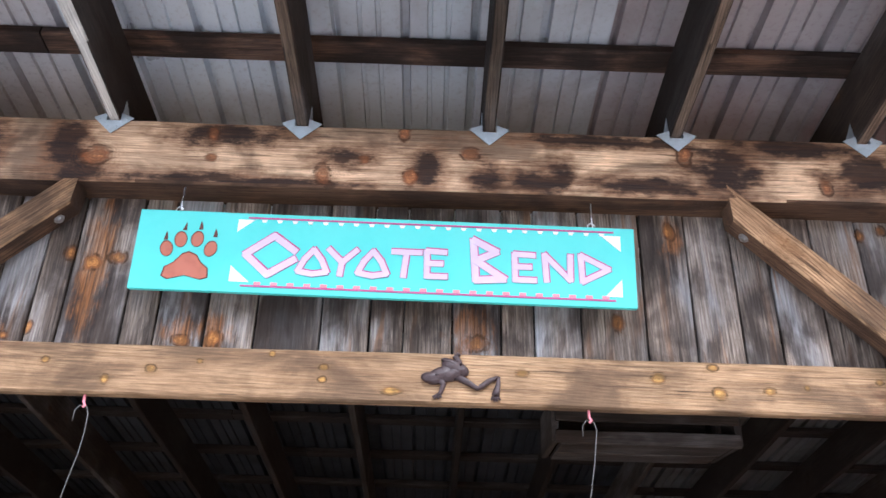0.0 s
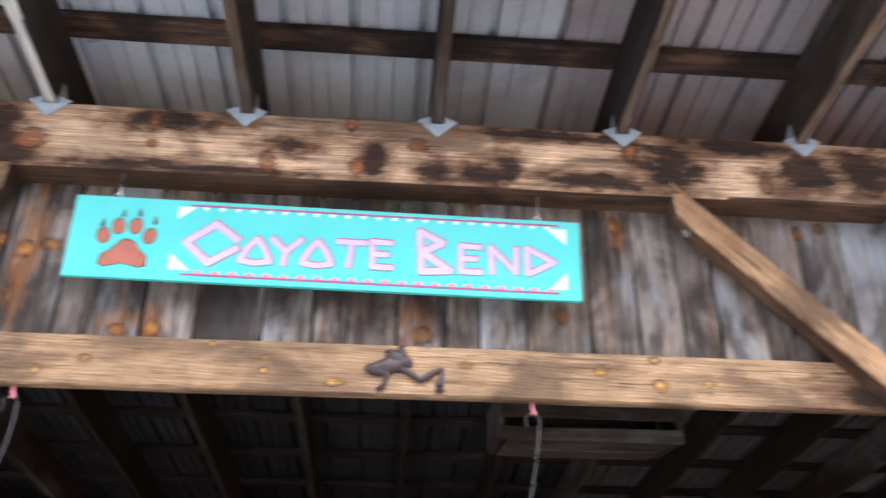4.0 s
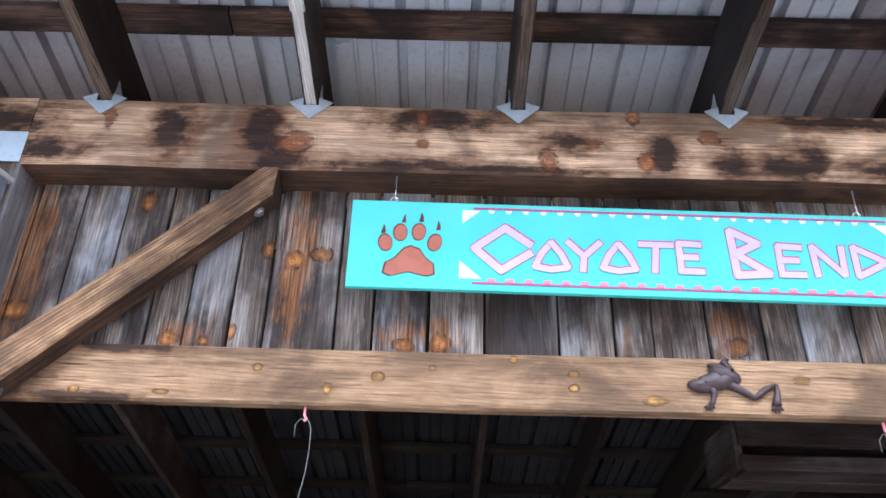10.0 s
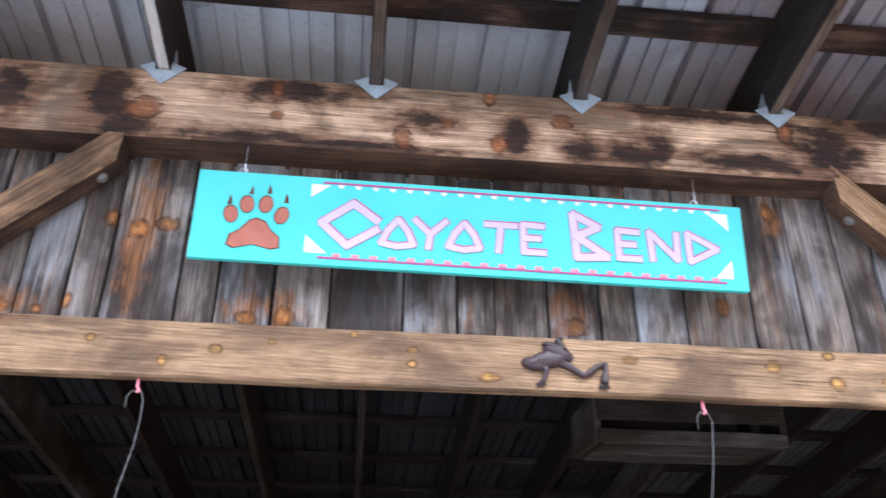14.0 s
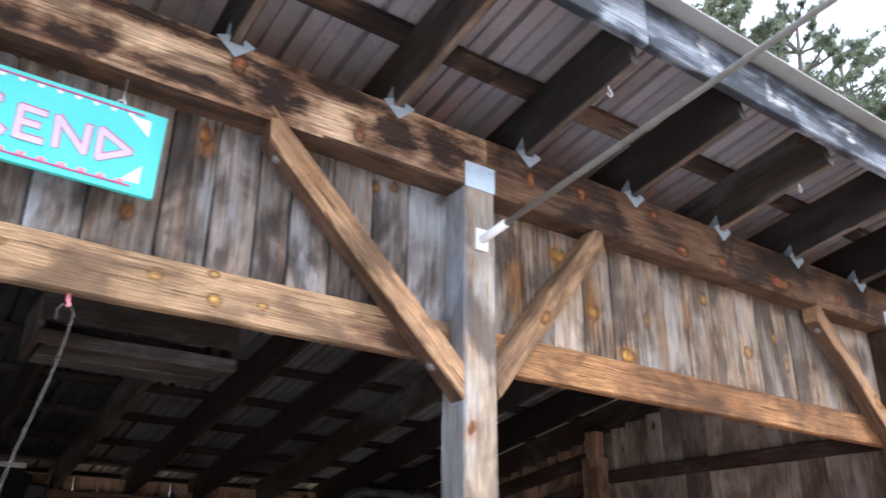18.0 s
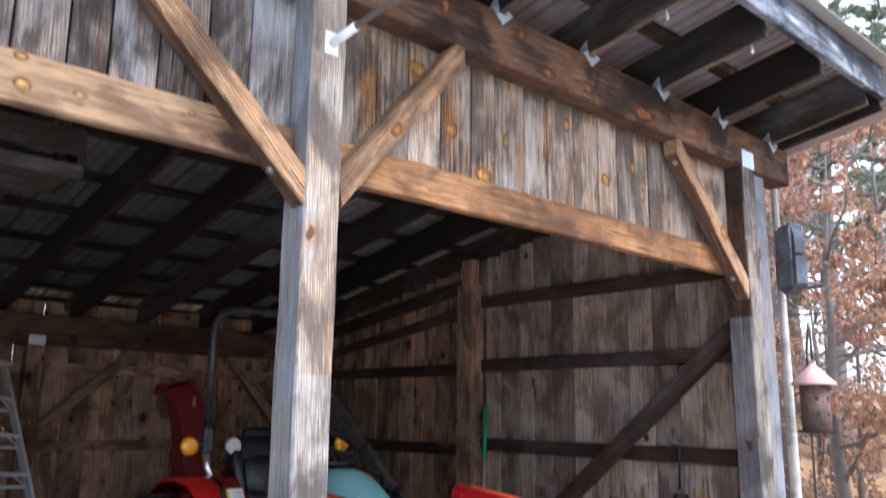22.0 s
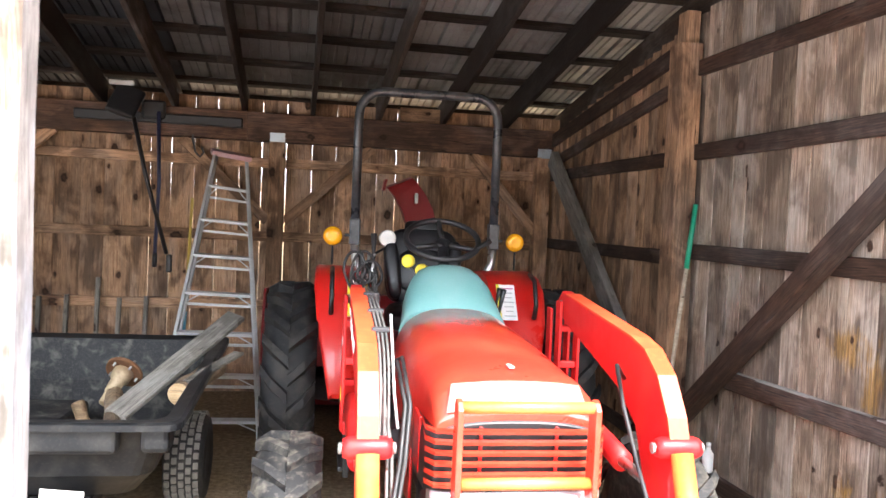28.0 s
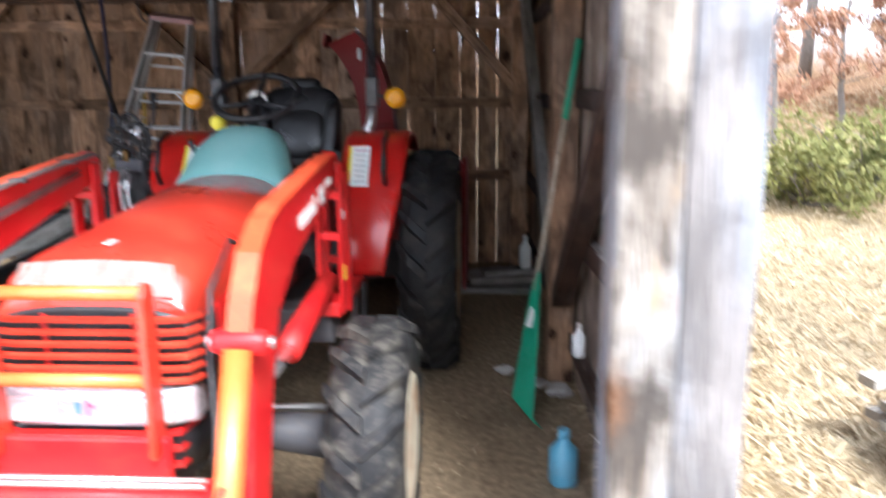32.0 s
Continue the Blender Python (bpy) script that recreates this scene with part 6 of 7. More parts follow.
    part("decal_plate", boxes((0, 0, 0, 0.003, 0.085, 0.060, 0.001)), WHITE, arm, "white decal plate", m=pose(sx * 0.0285, 1.205, 1.238, 5, 0, 0))
    part("decal_plate_bar", boxes((0, 0, 0, 0.0032, 0.06, 0.010)), LIGHTGREY, arm, m=pose(sx * 0.030, 1.205, 1.238, 5, 0, 0))
    for k in range(5):
        part("decal_bar", boxes((0, 0.04 - 0.020 * k, 0, 0.003, 0.013, 0.026, 0.001)), WHITE, arm, m=pose(sx * 0.0285, 1.325, 1.272, 5, 0, 0))
    part("mast_label", boxes((sx * 0.0545, 1.47, 0.88, 0.003, 0.045, 0.06, 0.001)), YELLOW, mast, "orange and blue label", m=pose(ax, 0, 0))
    part("mast_label", boxes((sx * 0.0545, 1.47, 1.12, 0.003, 0.04, 0.035, 0.001)), WHITE, mast, "small white label", m=pose(ax, 0, 0))
bar("torque_tube", [(-0.46, 0.16, 0.60), (0.46, 0.16, 0.60)], 0.05, ARMRED, tractor, n=16)
bar("cross_line", [(-0.44, 0.10, 0.665), (0.44, 0.10, 0.665)], 0.008, STEEL, tractor, n=8)
bar("cross_line", [(-0.44, 0.125, 0.668), (0.44, 0.125, 0.668)], 0.008, STEEL, tractor, n=8)
# front guard
guard = part("guard", boxes((0.015, 0.330, 0.62, 0.50, 0.03, 0.13, 0.01)), ARMRED, tractor, "red brush guard")
for gx0 in (-0.213, 0.234):
    part("guard_upright", extruded([(0.29, 0.64), (0.375, 0.64), (0.36, 1.10), (0.35, 1.122), (0.33, 1.13), (0.31, 1.122), (0.29, 1.10)], 0.020, "x", 0.004), SLATRED, guard, m=pose(gx0, -0.015, 0))
for z in (1.103, 0.858):
    bar("guard_bar", [(-0.213, 0.305, z), (0.234, 0.305, z)], 0.020, ORANGE, guard, "faded orange guard bar", n=14)
bar("level_rod", [(-0.40, 0.36, 1.02), (-0.41, 0.42, 1.12), (-0.42, 0.55, 1.36)], 0.0045, LIGHTGREY, tractor, "pale level indicator rod", n=8)
# valve block with hoses by the left mast
BRASS = plain("brass_fitting", (0.45, 0.30, 0.10), 0.4, 0.8, dirt=(0.2, 0.14, 0.07), dirty=0.5, scale=20)


valve = part("valve_block", boxes((-0.44, 1.78, 1.29, 0.13, 0.10, 0.055, 0.008), (-0.40, 1.78, 1.33, 0.025, 0.025, 0.05, 0.005), (-0.46, 1.80, 1.33, 0.025, 0.025, 0.05, 0.005), (-0.44, 1.74, 1.24, 0.03, 0.03, 0.09, 0.006)), IRON, tractor, "dark hydraulic valve block")
hr = random.Random(5)
for k in range(11):
    a0 = Vector((-0.51 + 0.022 * (k % 6), 1.73 + 0.04 * (k % 3), 1.33 + 0.03 * (k % 2)))
    loop = hr.uniform(0.03, 0.075)
    lean = hr.uniform(-0.6, 0.9)
    c = a0 + Vector((lean * 0.06 + 0.02, hr.uniform(-0.05, 0.06), loop * 0.9))
    pts = [a0]
    for q in range(7):
        w = radians(200 - 36 * q)
        phi = 2.4 * k
        pts.append(c + Vector((loop * math.cos(w) * math.cos(phi), loop * math.cos(w) * math.sin(phi) * 0.8, loop * (0.8 + 0.5 * (k % 3)) * math.sin(w))))
    foot = Vector((-0.40 + 0.02 * (k % 5), 1.70 + 0.02 * (k % 4), hr.uniform(0.78, 1.05)))
    pts += [pts[-1].lerp(foot, 0.5) + Vector((hr.uniform(-0.05, 0.05), 0.02, 0)), foot]
    bar("hydraulic_hose", smoothed(pts), 0.0072, HOSE, valve, n=7)
    bar("hose_fitting", [a0 + Vector((0, 0, -0.05)), a0 + Vector((0, 0, 0.004))], 0.0095, STEEL if k % 3 else BRASS, valve, n=6)
for k in range(3):
    bar("steel_pipe", [(-0.49 + 0.03 * k, 1.72, 1.28), (-0.50 + 0.03 * k, 1.70, 1.18), (-0.47 + 0.03 * k, 1.68, 1.02), (-0.46 + 0.03 * k, 1.66, 0.86)], 0.007, STEEL, valve, n=7)
for k in range(4):
    bar("valve_lever", [(-0.42 - 0.02 * k, 1.78, 1.38), (-0.40 - 0.03 * k, 1.84, 1.50)], 0.007, STEEL, valve, n=6)
bar("joystick", [(-0.42, 1.86, 1.36), (-0.40, 1.95, 1.50), (-0.40, 1.97, 1.60)], 0.010, BLACK, valve, n=8, radii=(0.008, 0.008, 0.018))

# ---- snow blower behind the tractor ----
blower = thing("snow_blower", pose(5.585, 4.75, 0, 0, 0, -2.2), "dark red snow blower attachment with a tall curved chute", "snow blower")
part("blower_housing", extruded([(-0.38, 0.12), (0.30, 0.12), (0.42, 0.55), (0.30, 0.98), (-0.22, 1.02), (-0.40, 0.75)], 2.05, "x", 0.015), DARKRED, blower)
for sx in (-1, 1):
    part("side_plate", extruded([(-0.46, 0.06), (0.36, 0.06), (0.46, 0.55), (0.33, 1.02), (-0.30, 1.06), (-0.48, 0.75)], 0.02, "x", 0.004), DARKRED, blower, m=pose(sx * 1.04, 0, 0))
    part("warning_label", boxes((sx * 0.95, -0.40, 0.93, 0.11, 0.004, 0.08, 0.001)), YELLOW, blower, "yellow warning label", m=pose(0, 0.02, 0.0))
    part("warning_label", boxes((sx * 0.80, -0.40, 0.94, 0.07, 0.004, 0.05, 0.001)), WHITE, blower, "white label", m=pose(0, 0.02, 0.0))
spine = [(0.33, 0.98, 0.14), (0.325, 1.2, 0.135), (0.305, 1.42, 0.135), (0.27, 1.62, 0.135), (0.22, 1.76, 0.135), (0.150, 1.88, 0.13), (0.09, 1.95, 0.12), (0.05, 1.985, 0.11)]
rings = []
for t, (cx, z, w) in enumerate(spine):
    y = 0.20 - 0.02 * t
    lift = 0.012 * max(0, t - 3)
    rings.append([(cx - w, y - 0.10, z - lift), (cx + w, y - 0.10, z + lift), (cx + w, y + 0.16, z + lift + 0.02), (cx - w, y + 0.16, z - lift + 0.02)])
chute = lofted("chute", rings, DARKRED, blower, "curved dark red discharge chute", smooth=False)
part("spout_flap", boxes((0, 0, 0, 0.02, 0.25, 0.10, 0.006)), DARKRED, chute, m=pose(-0.075, 0.08, 1.965, 0, 12, 0))
bar("chute_rim", [(0.19, 0.095, 1.06), (0.19, 0.06, 1.3), (0.46, 0.06, 1.3), (0.47, 0.095, 1.06)], 0.012, DARKRED, chute, n=8)
part("chute_hinge", boxes((0.20, -0.03, 1.86, 0.03, 0.012, 0.09, 0.004)), BOLT, chute)

# ---- dump cart ----
cart = thing("dump_cart", pose(3.60, 2.52, 0, 0, 0, -2.0), "black plastic dump cart full of scrap timber", "cart")
def rounded_rect(x0, x1, y0, y1, r, z, n=4):
    out = []
    for (cx2, cy2, a0) in ((x1 - r, y1 - r, 0), (x0 + r, y1 - r, 90), (x0 + r, y0 + r, 180), (x1 - r, y0 + r, 270)):
        for i in range(n + 1):
            w = radians(a0 + 90 * i / n)
            out.append((cx2 + r * math.cos(w), cy2 + r * math.sin(w), z(cx2 + r * math.cos(w), cy2 + r * math.sin(w)) if callable(z) else z))
    return out


rimz = lambda dz: (lambda x, y: 0.765 + 0.066 * y + dz)
tub = lofted("tub", [rounded_rect(-0.50, 0.44, -0.55, 0.62, 0.10, 0.27), rounded_rect(-0.60, 0.56, -0.72, 0.76, 0.09, rimz(-0.30)), rounded_rect(-0.66, 0.64, -0.80, 0.86, 0.09, rimz(-0.06)), rounded_rect(-0.67, 0.65, -0.81, 0.87, 0.09, rimz(-0.045)),
                     rounded_rect(-0.74, 0.72, -0.90, 0.94, 0.08, rimz(-0.03)), rounded_rect(-0.74, 0.72, -0.90, 0.94, 0.08, rimz(0.0)), rounded_rect(-0.72, 0.70, -0.88, 0.92, 0.08, rimz(0.006)), rounded_rect(-0.65, 0.63, -0.79, 0.85, 0.09, rimz(-0.01)),
                     rounded_rect(-0.60, 0.55, -0.70, 0.76, 0.10, rimz(-0.26)), rounded_rect(-0.49, 0.43, -0.54, 0.62, 0.10, 0.33)], POLY, cart, "scuffed black poly tub", smooth=False)
# the lining of the tub, grey with dust and chaff
tub.data.materials.append(POLYDUST)
for p in tub.data.polygons:
    if p.index >= 140 and p.center.z > 0.3:
        p.material_index = 1
part("tub_rib", boxes((0.11, -0.80, 0.625, 0.64, 0.13, 0.13, 0.02)), POLY, cart)
part("tub_rib", boxes((0.595, -0.78, 0.625, 0.13, 0.15, 0.13, 0.025)), POLY, cart)
part("wheel_well", boxes((-0.30, 0.0, 0.42, 0.50, 0.95, 0.16, 0.03)), POLYDUST, cart)
part("tow_frame", boxes((0, -0.2, 0.22, 0.5, 1.5, 0.06, 0.008), (0, -0.95, 0.20, 0.10, 0.5, 0.06, 0.008)), IRON, cart)
for sx in (-1, 1):
    w = thing_part("cart_wheel", cart, pose(sx * 0.60, 0.10, 0.255))
    ty = turned("tyre", [(-0.10, 0.12), (-0.115, 0.16), (-0.105, 0.225), (-0.07, 0.25), (0.07, 0.25), (0.105, 0.225), (0.115, 0.16), (0.10, 0.12)], RUBBER, w, "x", 36)
    bm = bmesh.new()
    for k in range(30):
        for j in range(5):
            a = 2 * math.pi * (k + 0.5 * (j % 2)) / 30
            box(bm, -0.076 + j * 0.038, 0, 0.254, 0.026, 0.034, 0.018, 0, m=Matrix.Rotation(a, 4, "X"))
    part("tread", bm, DUSTY, ty, "dust-greyed tread blocks")
    turned("rim", [(-0.09, 0.125), (-0.02, 0.11), (-0.01, 0.03), (0.01, 0.03), (0.02, 0.11), (0.09, 0.125)], LIGHTGREY, w, "x", 24)
# flat white plate in place of a pale bracket on the cart
part("cart_label", boxes((0, 0, 0, 0.19, 0.004, 0.13, 0.001)), WHITE, cart, "white plate standing in for a pale bracket", m=pose(0.20, -0.86, 0.335, 0, 5, 0))

tagged(plank("scrap_plank", (4.385, 3.42, 0.968), (3.84, 2.38, 0.555), 0.13, 0.035, GREYWOOD, None, up=(-0.1, -0.75, 0.65)), "grey weathered plank leaning over the cart rim", "plank")


def log(name, a, b, r, label):
    a, b = Vector(a), Vector(b)
    d = b - a
    bm = bmesh.new()
    v, f = tube([a + d * (i / 5) + Vector((0, 0, 0.004 * math.sin(i * 2.1))) for i in range(6)], r, 14, radii=[r * (0.95 + 0.07 * math.sin(i * 1.7)) for i in range(6)])
    vs = [bm.verts.new(q) for q in v]
    for g in f:
        bm.faces.new([vs[i] for i in g])
    q = part(name, bm, LOGWOOD, None, smooth=False)
    cut = bmesh.new()
    bmesh.ops.create_cone(cut, cap_ends=True, segments=16, radius1=r * 0.93, radius2=r * 0.9, depth=0.006)
    part("sawn_end", cut, NEWPINE, q, "pale sawn end", m=Matrix.Translation(a - d.normalized() * 0.003) @ d.to_track_quat("Z", "Y").to_matrix().to_4x4())
    return tagged(q, label, "log", "logs in the cart")


log("firewood_log", (4.17, 2.36, 0.675), (4.31, 2.93, 0.72), 0.066, "cut round log with a pale sawn end")
log("firewood_log", (3.66, 2.52, 0.44), (3.60, 2.58, 0.575), 0.038, "short split log standing in the cart")
log("firewood_log", (3.86, 2.22, 0.46), (3.78, 2.62, 0.62), 0.05, "bark-stripped pale log in the cart")
tagged(plank("scrap_plank", (4.22, 2.38, 0.74), (4.44, 2.95, 0.80), 0.07, 0.02, GREYWOOD, None), "short grey offcut lying over a log", "plank")
hubt = thing("rusty_hub", pose(3.81, 2.74, 0.72, -52, 26, 0), "rusty brown wheel hub with a round flange", "hub")
turned("flange", [(-0.010, 0.04), (-0.004, 0.098), (-0.012, 0.106), (0.010, 0.108), (0.014, 0.098), (0.012, 0.05)], RUST, hubt, "z", 28)
turned("spindle", [(-0.25, 0.012), (-0.25, 0.026), (-0.17, 0.028), (-0.165, 0.036), (-0.07, 0.042), (-0.06, 0.056), (0.0, 0.06)], SPINDLE, hubt, "z", 18)
for k in range(5):
    a = 2 * math.pi * k / 5
    bar("stud", [(0.08 * math.cos(a), 0.08 * math.sin(a), -0.03), (0.08 * math.cos(a), 0.08 * math.sin(a), 0.04)], 0.007, BOLT, hubt, n=6)

marker = thing("marker_stake", pose(3.91, 0.19, 0.0), "thin pale fibreglass marker stake with a knotted cord", "stake")
bar("stake_rod", [(0, 0, -0.05), (0.002, 0.0, 0.6), (0.0, 0.0, 1.05)], 0.0055, ASH, marker, n=8)
for k in range(6):
    part("cord_knot", padded(0.011, 0.011, 0.014, 0.9), ASH, marker, m=pose(0.004 * math.sin(k * 2.1), 0.003, 1.05 + 0.017 * k))

# ---- step ladder ----
ladder = thing("step_ladder", pose(4.2, 4.3, 0), "folded dull aluminium step ladder leaning on the back wall", "ladder")
LT, RT, LB, RB = Vector((4.05, 5.05, 2.17)), Vector((4.31, 5.12, 2.13)), Vector((3.83, 3.55, 0.02)), Vector((4.56, 3.52, 0.02))
def lad(p):
    return p - Vector((4.2, 4.3, 0))
for a, b in ((LT, LB), (RT, RB)):
    plank("front_rail", a, b, 0.022, 0.07, ALU, ladder, up=(0, -0.8, 0.5), chamfer=0.002, jitter=0.0)
    o = Vector((0.01, 0.16, -0.03))
    plank("rear_rail", a + o * 0.5, b + o + Vector((0, 0.08, 0.04)), 0.02, 0.045, ALU, ladder, up=(0, -0.8, 0.5), chamfer=0.002, jitter=0.0)
part("ladder_cap", boxes((0, 0, 0, 0.34, 0.16, 0.045, 0.01)), PINKTOP, ladder, "faded pink plastic top cap", m=Matrix.Translation(lad((LT + RT) / 2 + Vector((0, 0.02, 0.02)))) @ pose(0, 0, 0, 12, 7, 12))
for i in range(1, 8):
    u = i / 7.6
    a, b = LT.lerp(LB, u), RT.lerp(RB, u)
    plank("tread_step", a, b, 0.075, 0.022, ALU, ladder, up=(0, -0.1, 1), chamfer=0.002, jitter=0.0)
    for p, q in ((a, b), (b, a)):
        plank("step_brace", p.lerp(q, 0.22) + Vector((0, 0.0, -0.01)), p + Vector((0, 0.01, -0.075)) + (p - q).normalized() * -0.012, 0.012, 0.008, ALU, ladder, chamfer=0.001, jitter=0.0)
    if i < 7:
        c, d = LT.lerp(LB, u + 0.045) + Vector((0.01, 0.14, 0)), RT.lerp(RB, u + 0.045) + Vector((0.01, 0.14, 0))
        plank("rear_bar", c, d, 0.02, 0.02, ALU, ladder, chamfer=0.002, jitter=0.0)

# ---- white hull in the far bay ----
hull = thing("camper_shell", pose(1.88, 4.75, 0), "white fibreglass rounded shell with a maroon stripe", "trailer")
out = [(0.50, 0.35), (0.49, 0.70), (0.44, 1.0), (0.345, 1.32), (0.18, 1.65), (0.0, 1.86), (-0.3, 2.02), (-0.9, 2.08), (-0.95, 0.35)]
part("shell_body", extruded(out, 0.62, "y", 0.03), GELCOAT, hull, smooth=False)
part("stripe", extruded([(0.448, 1.07), (0.418, 1.165), (-0.945, 1.165), (-0.945, 1.07)], 0.626, "y", 0.0), STRIPE, hull, "maroon painted stripe")
part("vent", boxes((0.0, -0.315, 1.46, 0.09, 0.012, 0.05, 0.004)), RUST, hull)
part("latch", boxes((0.22, -0.315, 0.90, 0.05, 0.012, 0.09, 0.01)), LIGHTGREY, hull)
for sx in (-0.7, 0.2):
    part("skid_foot", boxes((sx, 0, 0.18, 0.12, 0.5, 0.36, 0.01)), IRON, hull)

# ---- things on the back wall ----
roof_rake = thing("roof_rake", pose(3.5, 5.25, 2.47), "long black plastic snow rake head hung on the beam", "tool")
part("rake_blade", boxes((0.05, 0, 0, 1.42, 0.05, 0.085, 0.01), (0.0, -0.02, 0.07, 0.20, 0.05, 0.16, 0.02)), BLACK, roof_rake)
shovel = thing("snow_shovel", pose(3.3, 5.05, 2.6), "black snow shovel hung blade up with pale worn edge", "shovel")
part("shovel_blade", boxes((0.02, 0.0, -0.05, 0.24, 0.05, 0.30, 0.02)), BLACK, shovel, m=pose(0, 0, 0.02, -30, 18, 0))
part("blade_edge", boxes((-0.02, -0.07, 0.12, 0.20, 0.03, 0.04, 0.008)), LIGHTGREY, shovel, "pale worn blade edge")
bar("shovel_handle", [(0.06, 0.05, -0.15), (0.16, 0.08, -0.62), (0.36, 0.06, -1.32)], 0.018, BLACK, shovel)
part("shovel_grip", boxes((0.385, 0.055, -1.40, 0.05, 0.035, 0.16, 0.014)), BLACK, shovel)
pole = thing("dark_blue_pole", pose(3.55, 5.18, 2.5), "dark blue metal handle hanging on the wall", "pole")
bar("pole_shaft", [(0.0, 0, 0.02), (0.02, 0.0, -0.6), (0.0, 0.01, -1.22)], 0.016, plain("dark_blue_paint", (0.02, 0.025, 0.075), 0.4, dirt=(0.08, 0.08, 0.1)), pole)
bar("pole_grip", [(0.0, 0.01, -1.22), (0.0, 0.01, -1.34)], 0.02, BLACK, pole)
broom = thing("yellow_pole", pose(3.85, 5.2, 0), "slim yellow wooden pole leaning on the back wall", "pole")
bar("pole_shaft", [(0.0, 0.02, 1.78), (-0.04, -0.12, 0.02)], 0.013, plain("yellow_pole_paint", (0.50, 0.34, 0.07), 0.5, dirt=(0.3, 0.2, 0.1)), broom)
bar("pole_grip", [(-0.022, -0.06, 0.78), (-0.028, -0.08, 0.60)], 0.015, BLUE, broom, "blue taped grip")
wh = thing("wall_hook", pose(3.86, 5.26, 2.33), "bent dark iron hook hanging on the girt", "hook")
bar("hook_wire", [(-0.02, 0.03, 0.06), (-0.03, 0, -0.02), (0.0, -0.01, -0.14), (0.04, -0.01, -0.18), (0.07, -0.01, -0.14), (0.05, 0, -0.09)], 0.009, IRON, wh, n=8)
for bx, bz, bh in ((2.55, 0.66, 0.2), (2.78, 0.66, 0.22), (3.04, 0.62, 0.42), (3.22, 0.64, 0.22), (3.45, 0.64, 0.24), (4.75, 0.2, 0.5)):
    tagged(plank("leaning_stake", (bx, 5.30, 0.04), (bx + 0.01, 5.36, bz + bh), 0.035, 0.05, GREYWOOD, None, up=(0, 1, 0)), "weathered stake leaning against the back wall", "stake", "stakes along the back wall")

# ---- rake and small things by the side wall ----
rake = thing("leaf_rake", pose(6.87, 2.0, 0), "green leaf rake with an ash handle leaning on the post", "rake")
top, head_top, foot = Vector((0.303, 0.40, 1.845)), Vector((0.10, 0.235, 0.69)), Vector((0.005, -0.04, 0.03))
bar("handle", [head_top.lerp(top, -0.08), head_top.lerp(top, 0.66)], 0.0125, ASH, rake)
bar("grip", [head_top.lerp(top, 0.66), top], 0.0155, GREEN, rake, "green rubber grip")
side = Vector((0.25, -0.97, 0.0)).normalized()
axis = (foot - head_top).normalized()
nrm = side.cross(axis).normalized()
for k in range(24):
    u = (k - 11.5) / 11.5
    pts = [head_top + side * u * 0.022, head_top.lerp(foot, 0.35) + side * u * 0.075, head_top.lerp(foot, 0.8) + side * u * 0.13, head_top.lerp(foot, 0.96) + side * u * 0.145, foot + side * u * 0.145 + nrm * 0.05]
    v, f = tube(pts, 0.005, 5, radii=(0.0045, 0.0052, 0.0055, 0.005, 0.004))
    part("tine", mesh_of("tine", v, f, True), GREEN, rake)
web = bmesh.new()
for a0, a1, w0, w1 in ((0.0, 0.40, 0.03, 0.088), (0.44, 0.50, 0.095, 0.102), (0.62, 0.66, 0.118, 0.124)):
    q = [head_top.lerp(foot, a0) + side * w0, head_top.lerp(foot, a0) - side * w0, head_top.lerp(foot, a1) - side * w1, head_top.lerp(foot, a1) + side * w1]
    lo = [web.verts.new(p + nrm * 0.004) for p in q]
    hi = [web.verts.new(p - nrm * 0.004) for p in q]
    web.faces.new(lo)
    web.faces.new(hi[::-1])
    for i in range(4):
        web.faces.new((lo[i], hi[i], hi[(i + 1) % 4], lo[(i + 1) % 4]))
part("rake_head", web, GREEN, rake, "green plastic rake head")
q = head_top.lerp(foot, 0.33)
mm = Matrix((side, axis, nrm)).transposed().to_4x4()
mm.translation = q - nrm * 0.009 * (1 if nrm.y > 0 else -1)
part("rake_label", boxes((0, 0, 0, 0.06, 0.10, 0.002, 0.0005)), WHITE, rake, "torn white label", m=mm)


def bottle(x, y, z, h, r, mat, label):
    t = thing("bottle", pose(x, y, z), label, "bottle", "bottles by the wall")
    turned("bottle_body", [(0.0, r * 0.9), (0.01, r), (h * 0.62, r), (h * 0.78, r * 0.45), (h * 0.86, r * 0.38)], mat, t, "z", 20)
    turned("cap", [(h * 0.86, r * 0.45), (h, r * 0.42)], mat if mat is BLUE else WHITE, t, "z", 14)
    return t


bottle(7.165, 2.08, 0.290, 0.17, 0.032, WHITE, "small white plastic bottle on the bottom girt")
bottle(7.10, 4.52, 0.17, 0.26, 0.05, WHITE, "white plastic jug on boards in the corner")
bottle(7.00, 1.34, 0.0, 0.24, 0.06, BLUE, "blue plastic bottle on the soil floor")
for bx, by, bz, l, w, a in ((6.95, 4.55, 0.075, 0.6, 0.18, 8), (6.88, 4.40, 0.03, 0.75, 0.2, -6), (7.0, 4.6, 0.125, 0.5, 0.15, 14), (6.75, 4.9, 0.03, 0.5, 0.16, 30)):
    d = Vector((math.cos(radians(a)), math.sin(radians(a)), 0)) * l / 2
    tagged(plank("scrap_board", Vector((bx, by, bz)) - d, Vector((bx, by, bz)) + d, w, 0.045, GREYWOOD, None), "grey scrap board stacked in the corner", "board", "scrap boards in the corner")


